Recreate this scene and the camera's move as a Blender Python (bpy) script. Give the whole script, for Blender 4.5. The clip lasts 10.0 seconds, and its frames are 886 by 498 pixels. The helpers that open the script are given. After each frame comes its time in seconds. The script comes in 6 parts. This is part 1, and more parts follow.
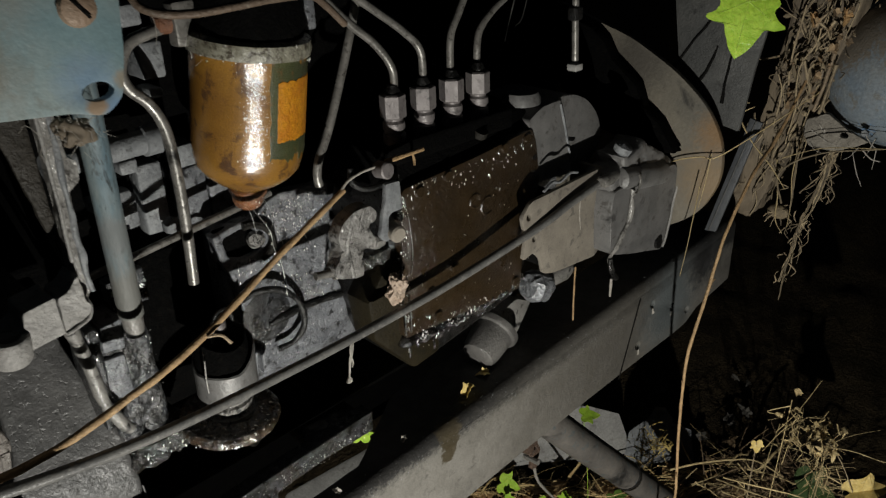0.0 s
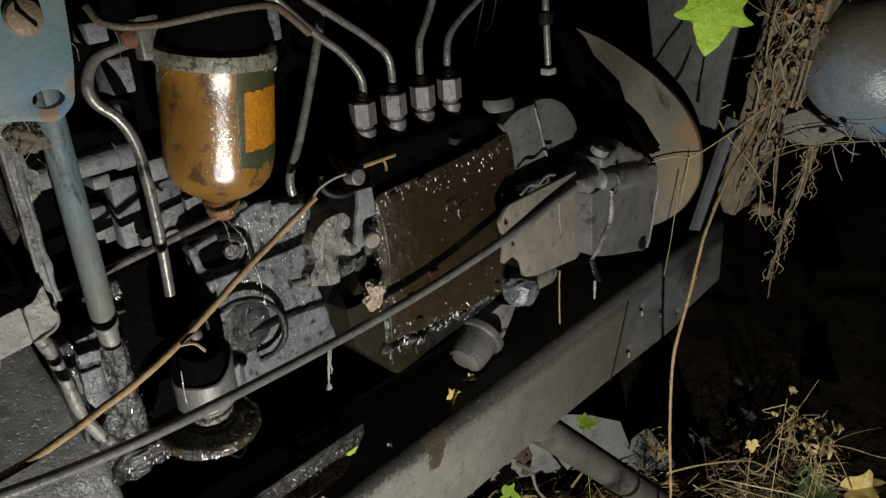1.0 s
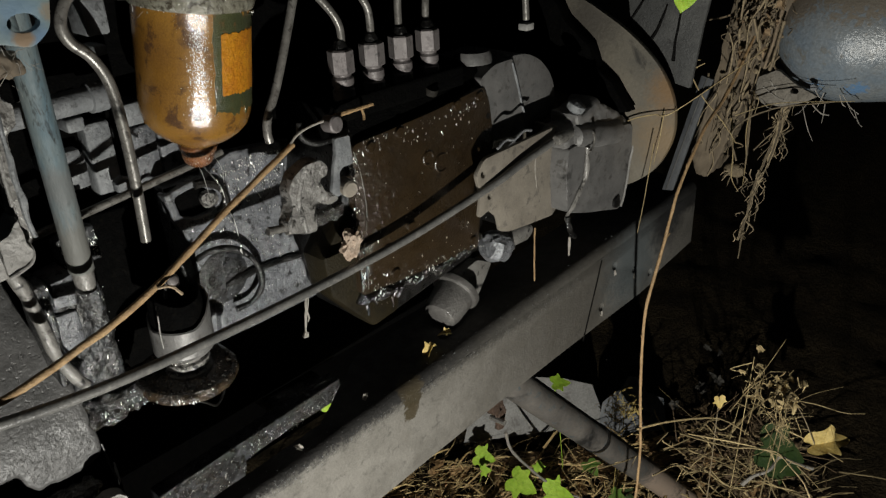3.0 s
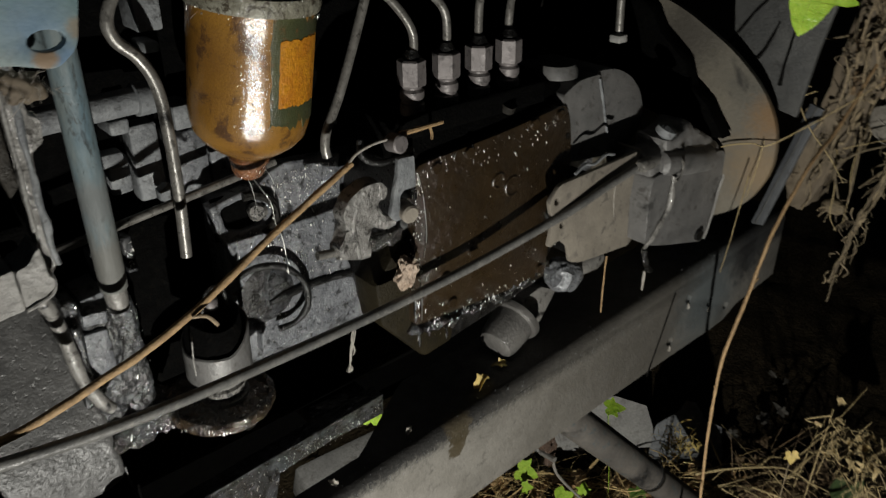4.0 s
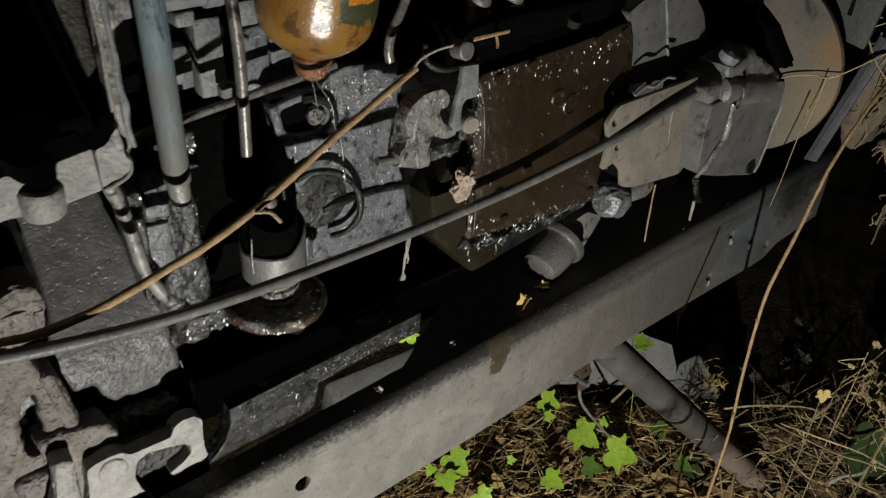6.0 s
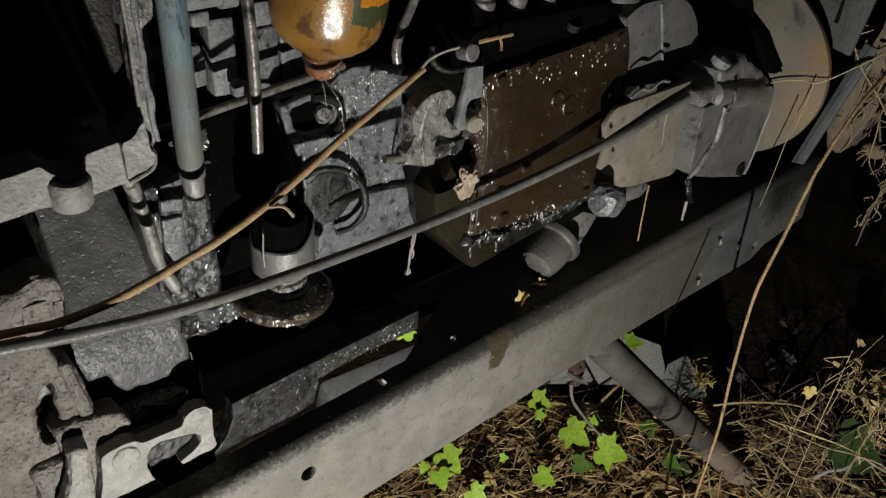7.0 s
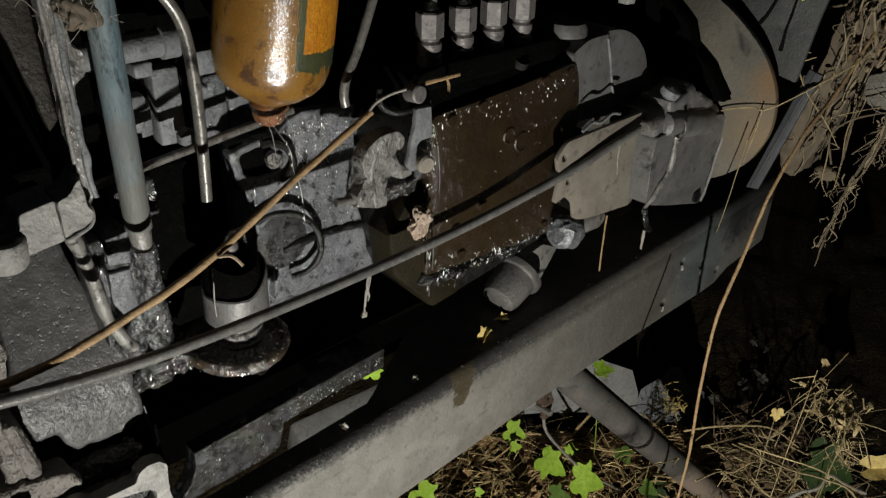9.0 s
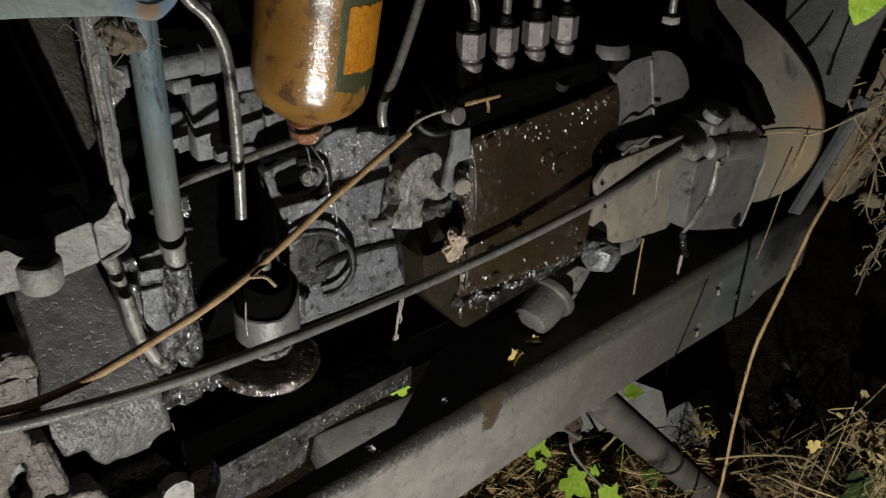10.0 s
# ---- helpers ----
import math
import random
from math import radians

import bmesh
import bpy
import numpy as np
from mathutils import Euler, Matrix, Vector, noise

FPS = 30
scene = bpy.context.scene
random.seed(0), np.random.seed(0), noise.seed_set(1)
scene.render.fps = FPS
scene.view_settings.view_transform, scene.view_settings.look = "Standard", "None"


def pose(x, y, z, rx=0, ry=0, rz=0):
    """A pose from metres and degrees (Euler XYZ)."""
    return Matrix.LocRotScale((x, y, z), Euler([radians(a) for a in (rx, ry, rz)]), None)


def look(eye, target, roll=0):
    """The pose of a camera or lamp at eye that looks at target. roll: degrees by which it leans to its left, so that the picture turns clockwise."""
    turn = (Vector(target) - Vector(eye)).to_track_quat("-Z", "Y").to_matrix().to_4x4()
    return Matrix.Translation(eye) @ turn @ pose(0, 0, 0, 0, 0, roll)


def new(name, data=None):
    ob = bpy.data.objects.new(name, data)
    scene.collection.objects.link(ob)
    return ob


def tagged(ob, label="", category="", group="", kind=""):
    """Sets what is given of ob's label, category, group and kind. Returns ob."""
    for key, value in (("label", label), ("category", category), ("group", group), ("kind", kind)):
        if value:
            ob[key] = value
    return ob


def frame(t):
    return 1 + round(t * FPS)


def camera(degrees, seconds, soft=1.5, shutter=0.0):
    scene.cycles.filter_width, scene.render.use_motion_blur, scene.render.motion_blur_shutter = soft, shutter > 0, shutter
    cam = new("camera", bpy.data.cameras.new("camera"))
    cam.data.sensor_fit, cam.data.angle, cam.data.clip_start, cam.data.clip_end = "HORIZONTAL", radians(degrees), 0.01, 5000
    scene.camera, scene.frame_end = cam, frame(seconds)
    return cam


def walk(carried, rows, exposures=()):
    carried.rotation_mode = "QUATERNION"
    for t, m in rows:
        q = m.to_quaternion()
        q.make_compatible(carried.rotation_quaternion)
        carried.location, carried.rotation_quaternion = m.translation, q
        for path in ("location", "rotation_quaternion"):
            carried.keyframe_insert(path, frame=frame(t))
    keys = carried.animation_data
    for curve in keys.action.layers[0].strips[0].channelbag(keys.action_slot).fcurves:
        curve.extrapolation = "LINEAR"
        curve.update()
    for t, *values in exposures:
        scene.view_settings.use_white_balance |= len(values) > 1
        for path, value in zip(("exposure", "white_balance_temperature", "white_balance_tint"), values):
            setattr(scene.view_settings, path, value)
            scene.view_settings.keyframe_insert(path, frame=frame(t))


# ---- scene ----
cam = camera(60.0, 10.0, soft=1.3, shutter=0.6)
PATH = [
    (0, (-0.0482, -0.0754, 0.9944), (1.0498, 1.0658, 0.2262), -2.0),
    (0.5, (-0.0345, -0.0831, 0.9803), (1.0559, 1.0831, 0.2385), -3.3),
    (1, (-0.0361, -0.0997, 0.9830), (1.0631, 1.0678, 0.2578), -4.3),
    (1.5, (-0.0354, -0.1050, 0.9786), (1.0669, 1.0527, 0.2420), -4.5),
    (2, (-0.0408, -0.1066, 0.9750), (1.0678, 1.0333, 0.2200), -4.2),
    (3.3, (-0.0469, -0.1063, 0.9662), (1.0707, 0.9997, 0.1751), -2.8),
    (3.5, (-0.0399, -0.0872, 0.9671), (1.0538, 1.0357, 0.1663), -2.2),
    (4, (-0.0013, -0.0510, 0.9812), (1.0085, 1.1275, 0.1514), -0.4),
    (4.5, (0.0588, -0.0255, 0.9847), (0.9745, 1.1968, 0.1100), 0.4),
    (5, (0.0726, -0.0111, 0.9856), (0.9273, 1.2262, 0.0704), 0.4),
    (5.5, (0.0317, -0.0199, 0.9821), (0.9007, 1.1806, 0.0326), 0.5),
    (5.7, (0.0029, -0.0336, 0.9618), (0.9103, 1.1379, 0.0106), 0.6),
    (6.8, (-0.0513, -0.0444, 0.9654), (0.9116, 1.0868, 0.0220), 2.7),
    (7, (-0.0504, -0.0454, 0.9654), (0.9177, 1.0874, 0.0282), 2.7),
    (7.5, (-0.0471, -0.0490, 0.9698), (0.9396, 1.0847, 0.0546), 2.3),
    (8, (-0.0429, -0.0536, 0.9680), (0.9630, 1.0749, 0.0669), 2.0),
    (8.5, (-0.0413, -0.0581, 0.9662), (0.9811, 1.0661, 0.0774), 1.7),
    (9, (-0.0339, -0.0505, 0.9724), (0.9938, 1.0744, 0.0915), 1.5),
    (9.5, (-0.0308, -0.0401, 0.9759), (0.9869, 1.0976, 0.0986), 1.7),
    (10, (-0.0297, -0.0348, 0.9777), (0.9585, 1.1332, 0.1074), 2.0),
]
walk(cam, [(t, look(eye, target, roll)) for t, eye, target, roll in PATH],
     [(0, -0.06), (1.0, -0.02), (2.0, 0.02), (3.5, -0.04), (4.5, -0.25), (5.0, -0.30), (5.5, -0.2), (7.0, -0.01), (8.0, -0.08), (9.0, -0.07), (10.0, -0.08)])

# ---- world and light ----
world = bpy.data.worlds.new("night")
scene.world = world
world.use_nodes = True
world.node_tree.nodes["Background"].inputs[0].default_value = (0.35, 0.42, 0.5, 1)
world.node_tree.nodes["Background"].inputs[1].default_value = 0.008

torch = bpy.data.lights.new("torch", "SPOT")
torch.energy, torch.color = 30.5, (1.0, 0.985, 0.91)
torch.spot_size, torch.spot_blend, torch.shadow_soft_size = radians(170), 1.0, 0.005
lamp = new("torch", torch)
lamp.matrix_world = look((-0.05, -0.18, 0.395), (0.55, 0.36, 0.45))

# ---- materials ----


def material(name, cols, rough=(0.4, 0.7), metal=0.0, scale=60.0, bump=0.3, fine=400.0, coat=0.0, spec=0.5, blotch=None, sub=0.0, stretch=(1, 1, 1), depth=0.002, dark_top=False, island=0.0, pits=0.0, wet=0.12, film=1.5, blot=(0.55, 0.68), grime=None, grain=0.45, ripple=None):
    """cols: two or three colours mixed by noise at two scales; ripple: (scale, height, patch scale) of the wet film; stain: (centre, radius, colour and how soft its edge is)."""
    m = bpy.data.materials.new(name)
    m.use_nodes = True
    nt = m.node_tree
    N, L = nt.nodes, nt.links
    bs = N["Principled BSDF"]
    geo = N.new("ShaderNodeNewGeometry")
    mp = N.new("ShaderNodeMapping")
    mp.inputs["Scale"].default_value = stretch
    L.new(geo.outputs["Position"], mp.inputs["Vector"])
    P = mp.outputs[0]

    def nz(sc, det=5.0, rg=0.6, dist=0.0):
        n = N.new("ShaderNodeTexNoise")
        n.inputs["Scale"].default_value, n.inputs["Detail"].default_value = sc, det
        n.inputs["Roughness"].default_value, n.inputs["Distortion"].default_value = rg, dist
        L.new(P, n.inputs["Vector"])
        return n.outputs[0]

    def ramp(src, a, b):
        r = N.new("ShaderNodeMapRange")
        r.inputs[1].default_value, r.inputs[2].default_value = a, b
        L.new(src, r.inputs[0])
        return r.outputs[0]

    def mix(f, a, b):
        x = N.new("ShaderNodeMix")
        x.data_type = "RGBA"
        if isinstance(f, float):
            x.inputs[0].default_value = f
        else:
            L.new(f, x.inputs[0])
        for sock, c in ((6, a), (7, b)):
            if isinstance(c, tuple):
                x.inputs[sock].default_value = (*c, 1)
            else:
                L.new(c, x.inputs[sock])
        return x.outputs[2]

    big, small = nz(scale), nz(fine, 3.0)
    col = mix(ramp(big, 0.38, 0.62), cols[0], cols[1])
    if len(cols) > 2:
        col = mix(ramp(nz(scale * 2.7, 6.0, 0.7, 0.4), *blot), col, cols[2])
    fm = N.new("ShaderNodeMix")
    fm.data_type, fm.blend_type = "RGBA", "OVERLAY"
    fm.inputs[0].default_value = grain
    L.new(col, fm.inputs[6])
    L.new(small, fm.inputs[7])
    col = fm.outputs[2]
    if grime:
        col = mix(ramp(nz(grime[0], 6.0, 0.62, 0.6), grime[1], grime[2]), col, (0.010, 0.0095, 0.009))
    # Darkens the colour above a noisy height, towards the rail's top.
    if dark_top:
        sep = N.new("ShaderNodeSeparateXYZ")
        L.new(geo.outputs["Position"], sep.inputs[0])
        nm = N.new("ShaderNodeMath")
        nm.operation = "MULTIPLY_ADD"
        L.new(nz(260.0, 8.0, 0.75), nm.inputs[0])
        nm.inputs[1].default_value = 0.032
        tilt = N.new("ShaderNodeMath")
        tilt.operation = "MULTIPLY_ADD"
        L.new(sep.outputs[0], tilt.inputs[0])
        tilt.inputs[1].default_value = -0.015
        L.new(sep.outputs[2], tilt.inputs[2])
        L.new(tilt.outputs[0], nm.inputs[2])
        col = mix(ramp(nm.outputs[0], 0.5405, 0.5500), col, (0.012, 0.011, 0.010))
    if blotch:
        for centre, radius, colour, *soft in blotch:
            d = N.new("ShaderNodeVectorMath")
            d.operation = "DISTANCE"
            d.inputs[1].default_value = centre
            L.new(geo.outputs["Position"], d.inputs[0])
            a = N.new("ShaderNodeMath")
            a.operation = "MULTIPLY_ADD"
            L.new(nz(150.0, 5.0, 0.65, 0.6), a.inputs[0])
            a.inputs[1].default_value = radius * 1.6
            L.new(d.outputs["Value"], a.inputs[2])
            col = mix(ramp(a.outputs[0], radius * (1.8 + (soft[0] if soft else 0.1)), radius * (1.8 - (soft[0] if soft else 0.1))), col, colour)
    if island:
        hv = N.new("ShaderNodeHueSaturation")
        iv = N.new("ShaderNodeMapRange")
        iv.inputs[3].default_value, iv.inputs[4].default_value = 1 - island, 1 + island
        L.new(geo.outputs["Random Per Island"], iv.inputs[0])
        L.new(iv.outputs[0], hv.inputs["Value"])
        L.new(col, hv.inputs["Color"])
        col = hv.outputs[0]
    L.new(col, bs.inputs["Base Color"])
    rr = N.new("ShaderNodeMapRange")
    rr.inputs[1].default_value, rr.inputs[2].default_value = 0.35, 0.65
    rr.inputs[3].default_value, rr.inputs[4].default_value = rough
    L.new(nz(scale * 1.7, 5.0), rr.inputs[0])
    L.new(rr.outputs[0], bs.inputs["Roughness"])
    bs.inputs["Metallic"].default_value = metal
    bs.inputs["Specular IOR Level"].default_value = spec
    bs.inputs["Coat Weight"].default_value = coat
    bs.inputs["Coat Roughness"].default_value = wet
    bs.inputs["Coat IOR"].default_value = film
    if sub:
        bs.inputs["Transmission Weight"].default_value = 0.0
        bs.inputs["Subsurface Weight"].default_value = sub
        bs.inputs["Subsurface Radius"].default_value = (0.002, 0.004, 0.001)
    if bump:
        add = N.new("ShaderNodeMath")
        add.operation = "MULTIPLY_ADD"
        L.new(nz(scale * 2.2, 6.0, 0.65), add.inputs[0])
        add.inputs[1].default_value = 1.6
        L.new(small, add.inputs[2])
        height = add.outputs[0]
        if pits:
            pm = N.new("ShaderNodeMath")
            pm.operation = "MULTIPLY_ADD"
            L.new(ramp(nz(scale * 8.0, 3.0, 0.5), 0.60, 0.70), pm.inputs[0])
            pm.inputs[1].default_value = -pits
            L.new(height, pm.inputs[2])
            height = pm.outputs[0]
        bp = N.new("ShaderNodeBump")
        bp.inputs["Strength"].default_value, bp.inputs["Distance"].default_value = bump, depth
        L.new(height, bp.inputs["Height"])
        L.new(bp.outputs[0], bs.inputs["Normal"])
        if coat:
            film_normal = bp.outputs[0]
            if ripple:
                rp = N.new("ShaderNodeBump")
                rp.inputs["Strength"].default_value, rp.inputs["Distance"].default_value = 1.0, ripple[1]
                L.new(nz(ripple[0], 4.0, 0.6, 0.3), rp.inputs["Height"])
                film_normal = rp.outputs[0]
                wm = N.new("ShaderNodeMath")
                wm.operation = "MULTIPLY_ADD"
                L.new(ramp(nz(ripple[2], 4.0, 0.6, 0.5), 0.42, 0.56), wm.inputs[0])
                wm.inputs[1].default_value, wm.inputs[2].default_value = coat * 0.85, coat * 0.15
                L.new(wm.outputs[0], bs.inputs["Coat Weight"])
            L.new(film_normal, bs.inputs["Coat Normal"])
    return m


SLUDGE = material("wet black sludge", [(0.006, 0.005, 0.004), (0.014, 0.012, 0.009), (0.025, 0.02, 0.014)], (0.1, 0.3), 0, 90, 0.8, 350, 1.0, depth=0.003, spec=0.8, wet=0.16, film=2.0, ripple=(220, 0.0045, 40))
# Oily black, also used to colour the pump body's shaded side.
OILSHADE = material("black oily grime and shade", [(0.003, 0.003, 0.003), (0.007, 0.0065, 0.006), (0.012, 0.010, 0.008)], (0.25, 0.6), 0, 90, 0.5, 500, 0.3)
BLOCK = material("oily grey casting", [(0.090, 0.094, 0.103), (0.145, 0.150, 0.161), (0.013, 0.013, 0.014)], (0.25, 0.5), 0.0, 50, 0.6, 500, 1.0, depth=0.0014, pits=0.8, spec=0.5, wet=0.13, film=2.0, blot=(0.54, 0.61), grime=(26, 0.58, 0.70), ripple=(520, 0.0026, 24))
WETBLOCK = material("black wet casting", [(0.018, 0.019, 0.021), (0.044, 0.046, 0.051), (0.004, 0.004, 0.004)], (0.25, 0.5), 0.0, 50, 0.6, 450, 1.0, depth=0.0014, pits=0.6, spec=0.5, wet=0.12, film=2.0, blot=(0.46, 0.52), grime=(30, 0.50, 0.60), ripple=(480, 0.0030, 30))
PALE = material("grey painted casting", [(0.125, 0.131, 0.138), (0.20, 0.207, 0.212), (0.085, 0.086, 0.088)], (0.45, 0.75), 0, 60, 0.4, 420, blot=(0.56, 0.64), grime=(30, 0.60, 0.74), grain=0.25)
COVER = material("brown oil film", [(0.0205, 0.0128, 0.0060), (0.0275, 0.0172, 0.0080), (0.009, 0.006, 0.004)], (0.25, 0.4), 0, 35, 0.4, 500, 1.0, depth=0.0015, spec=0.5, wet=0.16, film=1.9, blot=(0.60, 0.78), ripple=(170, 0.0022, 16))
DARKFILM = material("dark brown oil film", [(0.0115, 0.0092, 0.0048), (0.016, 0.0125, 0.0062), (0.007, 0.006, 0.004)], (0.5, 0.7), 0, 35, 0.4, 500, 0.0, depth=0.0015, spec=0.12)
ALLOY = material("dull grey alloy", [(0.12, 0.118, 0.115), (0.165, 0.16, 0.155), (0.09, 0.085, 0.08)], (0.4, 0.6), 0.25, 40, 0.2, 600, blot=(0.56, 0.62), grime=(28, 0.60, 0.76), grain=0.25)
TAN = material("dusty tan sheet", [(0.165, 0.145, 0.118), (0.215, 0.19, 0.155), (0.12, 0.107, 0.09)], (0.6, 0.85), 0, 35, 0.2, 500, blot=(0.56, 0.62), grain=0.25)
# The wide soft blotches darken the rail towards its right end.
RAIL = material("dusty grey rail", [(0.118, 0.110, 0.096), (0.158, 0.148, 0.131), (0.080, 0.074, 0.065)], (0.6, 0.9), 0, 30, 0.35, 500,
                grain=0.25,
                dark_top=True, blotch=[((0.335, 0.321, 0.545), 0.014, (0.035, 0.026, 0.012)), ((0.334, 0.321, 0.532), 0.011, (0.037, 0.028, 0.013)), ((0.331, 0.321, 0.520), 0.0085, (0.04, 0.03, 0.014)), ((0.60, 0.321, 0.49), 0.14, (0.082, 0.075, 0.064), 0.85), ((0.72, 0.321, 0.515), 0.055, (0.078, 0.088, 0.090), 0.5), ((0.80, 0.321, 0.545), 0.035, (0.02, 0.02, 0.02), 0.4)])
# Dirt black, also used for the painted shadow lines on the panel.
DIRTSHADE = material("oil soaked dirt and shade", [(0.002, 0.002, 0.0018), (0.0045, 0.004, 0.0035), (0.009, 0.008, 0.006)], (0.6, 0.95), 0, 80, 0.8, 500, spec=0.1)
RUSTY = material("rusty varnish", [(0.262, 0.130, 0.020), (0.190, 0.088, 0.015), (0.080, 0.036, 0.012)], (0.4, 0.55), 0.0, 20, 0.17, 900, 1.0, spec=0.3, wet=0.15, film=1.85, blot=(0.53, 0.62))
GREEN = material("olive paint", [(0.045, 0.052, 0.022), (0.07, 0.075, 0.03), (0.13, 0.065, 0.02)], (0.3, 0.45), 0, 40, 0.30, 900, 0.9, wet=0.15, film=1.8)
PATCH = material("orange label", [(0.50, 0.21, 0.012), (0.42, 0.15, 0.010), (0.28, 0.10, 0.01)], (0.35, 0.5), 0, 120, 0.3, 520)
RUST = material("dark rust", [(0.16, 0.065, 0.03), (0.09, 0.04, 0.022), (0.22, 0.10, 0.05)], (0.4, 0.8), 0.1, 120, 0.6, 520)
STEEL = material("dirty steel pipe", [(0.155, 0.147, 0.134), (0.235, 0.224, 0.206), (0.10, 0.093, 0.083)], (0.25, 0.45), 0.45, 90, 0.12, 600, blot=(0.56, 0.60), grime=(40, 0.60, 0.72), grain=0.25)
NUTS = material("dull plated steel", [(0.145, 0.130, 0.128), (0.18, 0.163, 0.16), (0.10, 0.09, 0.087)], (0.42, 0.6), 0.3, 80, 0.15, 600, blot=(0.55, 0.60), grime=(70, 0.60, 0.70), grain=0.2)
BLUE = material("chipped blue paint", [(0.160, 0.240, 0.260), (0.215, 0.268, 0.268), (0.165, 0.19, 0.18)], (0.4, 0.6), 0, 22, 0.12, 420, grain=0.2, blotch=[((0.071, 0.262, 0.921), 0.0100, (0.165, 0.245, 0.325), 0.7), ((0.081, 0.262, 0.9075), 0.005, (0.15, 0.23, 0.33), 0.5), ((0.0725, 0.262, 0.9100), 0.0042, (0.27, 0.195, 0.13), 0.3), ((0.0865, 0.262, 0.9195), 0.0040, (0.25, 0.225, 0.18), 0.3), ((0.03, 0.262, 0.930), 0.014, (0.17, 0.17, 0.145), 0.6), ((0.045, 0.262, 0.965), 0.016, (0.20, 0.225, 0.215), 0.6)])
BRIGHT = material("sky blue paint", [(0.135, 0.165, 0.195), (0.165, 0.18, 0.188), (0.13, 0.125, 0.11)], (0.25, 0.38), 0, 30, 0.3, 320, blotch=[((0.79, 0.135, 0.870), 0.055, (0.15, 0.132, 0.108)), ((0.80, 0.215, 0.845), 0.045, (0.14, 0.122, 0.10)), ((0.80, 0.08, 0.885), 0.050, (0.15, 0.132, 0.108)), ((0.785, 0.170, 0.738), 0.016, (0.10, 0.18, 0.30)), ((0.795, 0.125, 0.735), 0.016, (0.10, 0.18, 0.30))])
RODM = material("worn blue rod", [(0.100, 0.150, 0.178), (0.150, 0.178, 0.178), (0.055, 0.066, 0.068)], (0.48, 0.75), 0.0, 55, 0.25, 420, spec=0.35, stretch=(1, 1, 0.3), blot=(0.56, 0.62), grime=(60, 0.62, 0.72), grain=0.3, blotch=[((0.109, 0.388, 0.752), 0.030, (0.135, 0.135, 0.125), 0.4), ((0.108, 0.380, 0.80), 0.014, (0.13, 0.14, 0.14), 0.4)])
CAST = material("bare cast bracket", [(0.20, 0.192, 0.182), (0.27, 0.26, 0.245), (0.13, 0.125, 0.117)], (0.5, 0.75), 0.1, 70, 0.4, 500, blot=(0.58, 0.66), grime=(32, 0.64, 0.80), grain=0.25)
ROUGH = material("rough grimy casting", [(0.056, 0.055, 0.054), (0.080, 0.078, 0.076), (0.038, 0.037, 0.036)], (0.38, 0.55), 0, 40, 0.35, 420, 0.12, spec=0.45, depth=0.0018, pits=4.0, wet=0.25, blot=(0.60, 0.68), grime=(24, 0.62, 0.72), grain=0.3)
CRUSTY = material("brownish crusted casting", [(0.105, 0.093, 0.083), (0.155, 0.139, 0.124), (0.07, 0.06, 0.052)], (0.5, 0.8), 0, 40, 0.8, 380, 0.1, depth=0.0016, pits=1.0, blot=(0.58, 0.68), grime=(22, 0.60, 0.76), grain=0.25)
RUBBER = material("dusty black rubber", [(0.085, 0.083, 0.08), (0.13, 0.126, 0.118), (0.17, 0.163, 0.15)], (0.3, 0.5), 0, 60, 0.2, 600)
PANEL = material("dark blue grey panel", [(0.044, 0.0445, 0.0435), (0.062, 0.0620, 0.059), (0.03, 0.03, 0.029)], (0.5, 0.8), 0, 30, 0.4, 420, grain=0.25)
WOOD = material("brown rusty beam", [(0.11, 0.086, 0.060), (0.15, 0.118, 0.08), (0.06, 0.047, 0.033)], (0.7, 0.95), 0, 22, 0.5, 300, stretch=(1, 1, 0.35), depth=0.002, grain=0.3)
TWIG = material("dry tan twig", [(0.36, 0.235, 0.115), (0.26, 0.165, 0.08), (0.16, 0.10, 0.05)], (0.5, 0.8), 0, 120, 0.4, 700)
ROOT = material("dead roots", [(0.30, 0.23, 0.15), (0.19, 0.14, 0.09), (0.10, 0.07, 0.045)], (0.6, 0.9), 0, 120, 0.4, 700, island=0.6)
LEAF = material("fresh green leaf", [(0.34, 0.54, 0.05), (0.42, 0.62, 0.075), (0.25, 0.43, 0.035)], (0.3, 0.45), 0, 30, 0.35, 160, sub=0.15, depth=0.003)
DULLLEAF = material("dull green leaf", [(0.11, 0.20, 0.035), (0.15, 0.25, 0.05), (0.08, 0.13, 0.03)], (0.4, 0.6), 0, 60, 0.3, 300)
VEIN = material("pale leaf vein", [(0.42, 0.58, 0.12), (0.38, 0.52, 0.10)], (0.4, 0.5), 0, 90, 0.2, 400)
DARKLEAF = material("deep green leaf", [(0.022, 0.045, 0.012), (0.036, 0.062, 0.016), (0.06, 0.075, 0.025)], (0.35, 0.55), 0, 60, 0.3, 300)
YELLOW = material("withered yellow leaf", [(0.52, 0.40, 0.14), (0.42, 0.30, 0.09), (0.60, 0.50, 0.24)], (0.45, 0.7), 0, 90, 0.3, 400)
BROWN = material("dead brown leaf", [(0.36, 0.225, 0.10), (0.23, 0.135, 0.06), (0.46, 0.32, 0.16)], (0.5, 0.8), 0, 90, 0.4, 400, island=0.6)
DIMBROWN = material("dark brown litter", [(0.24, 0.165, 0.09), (0.14, 0.095, 0.055), (0.33, 0.25, 0.15)], (0.6, 0.9), 0, 90, 0.4, 400, island=0.7)
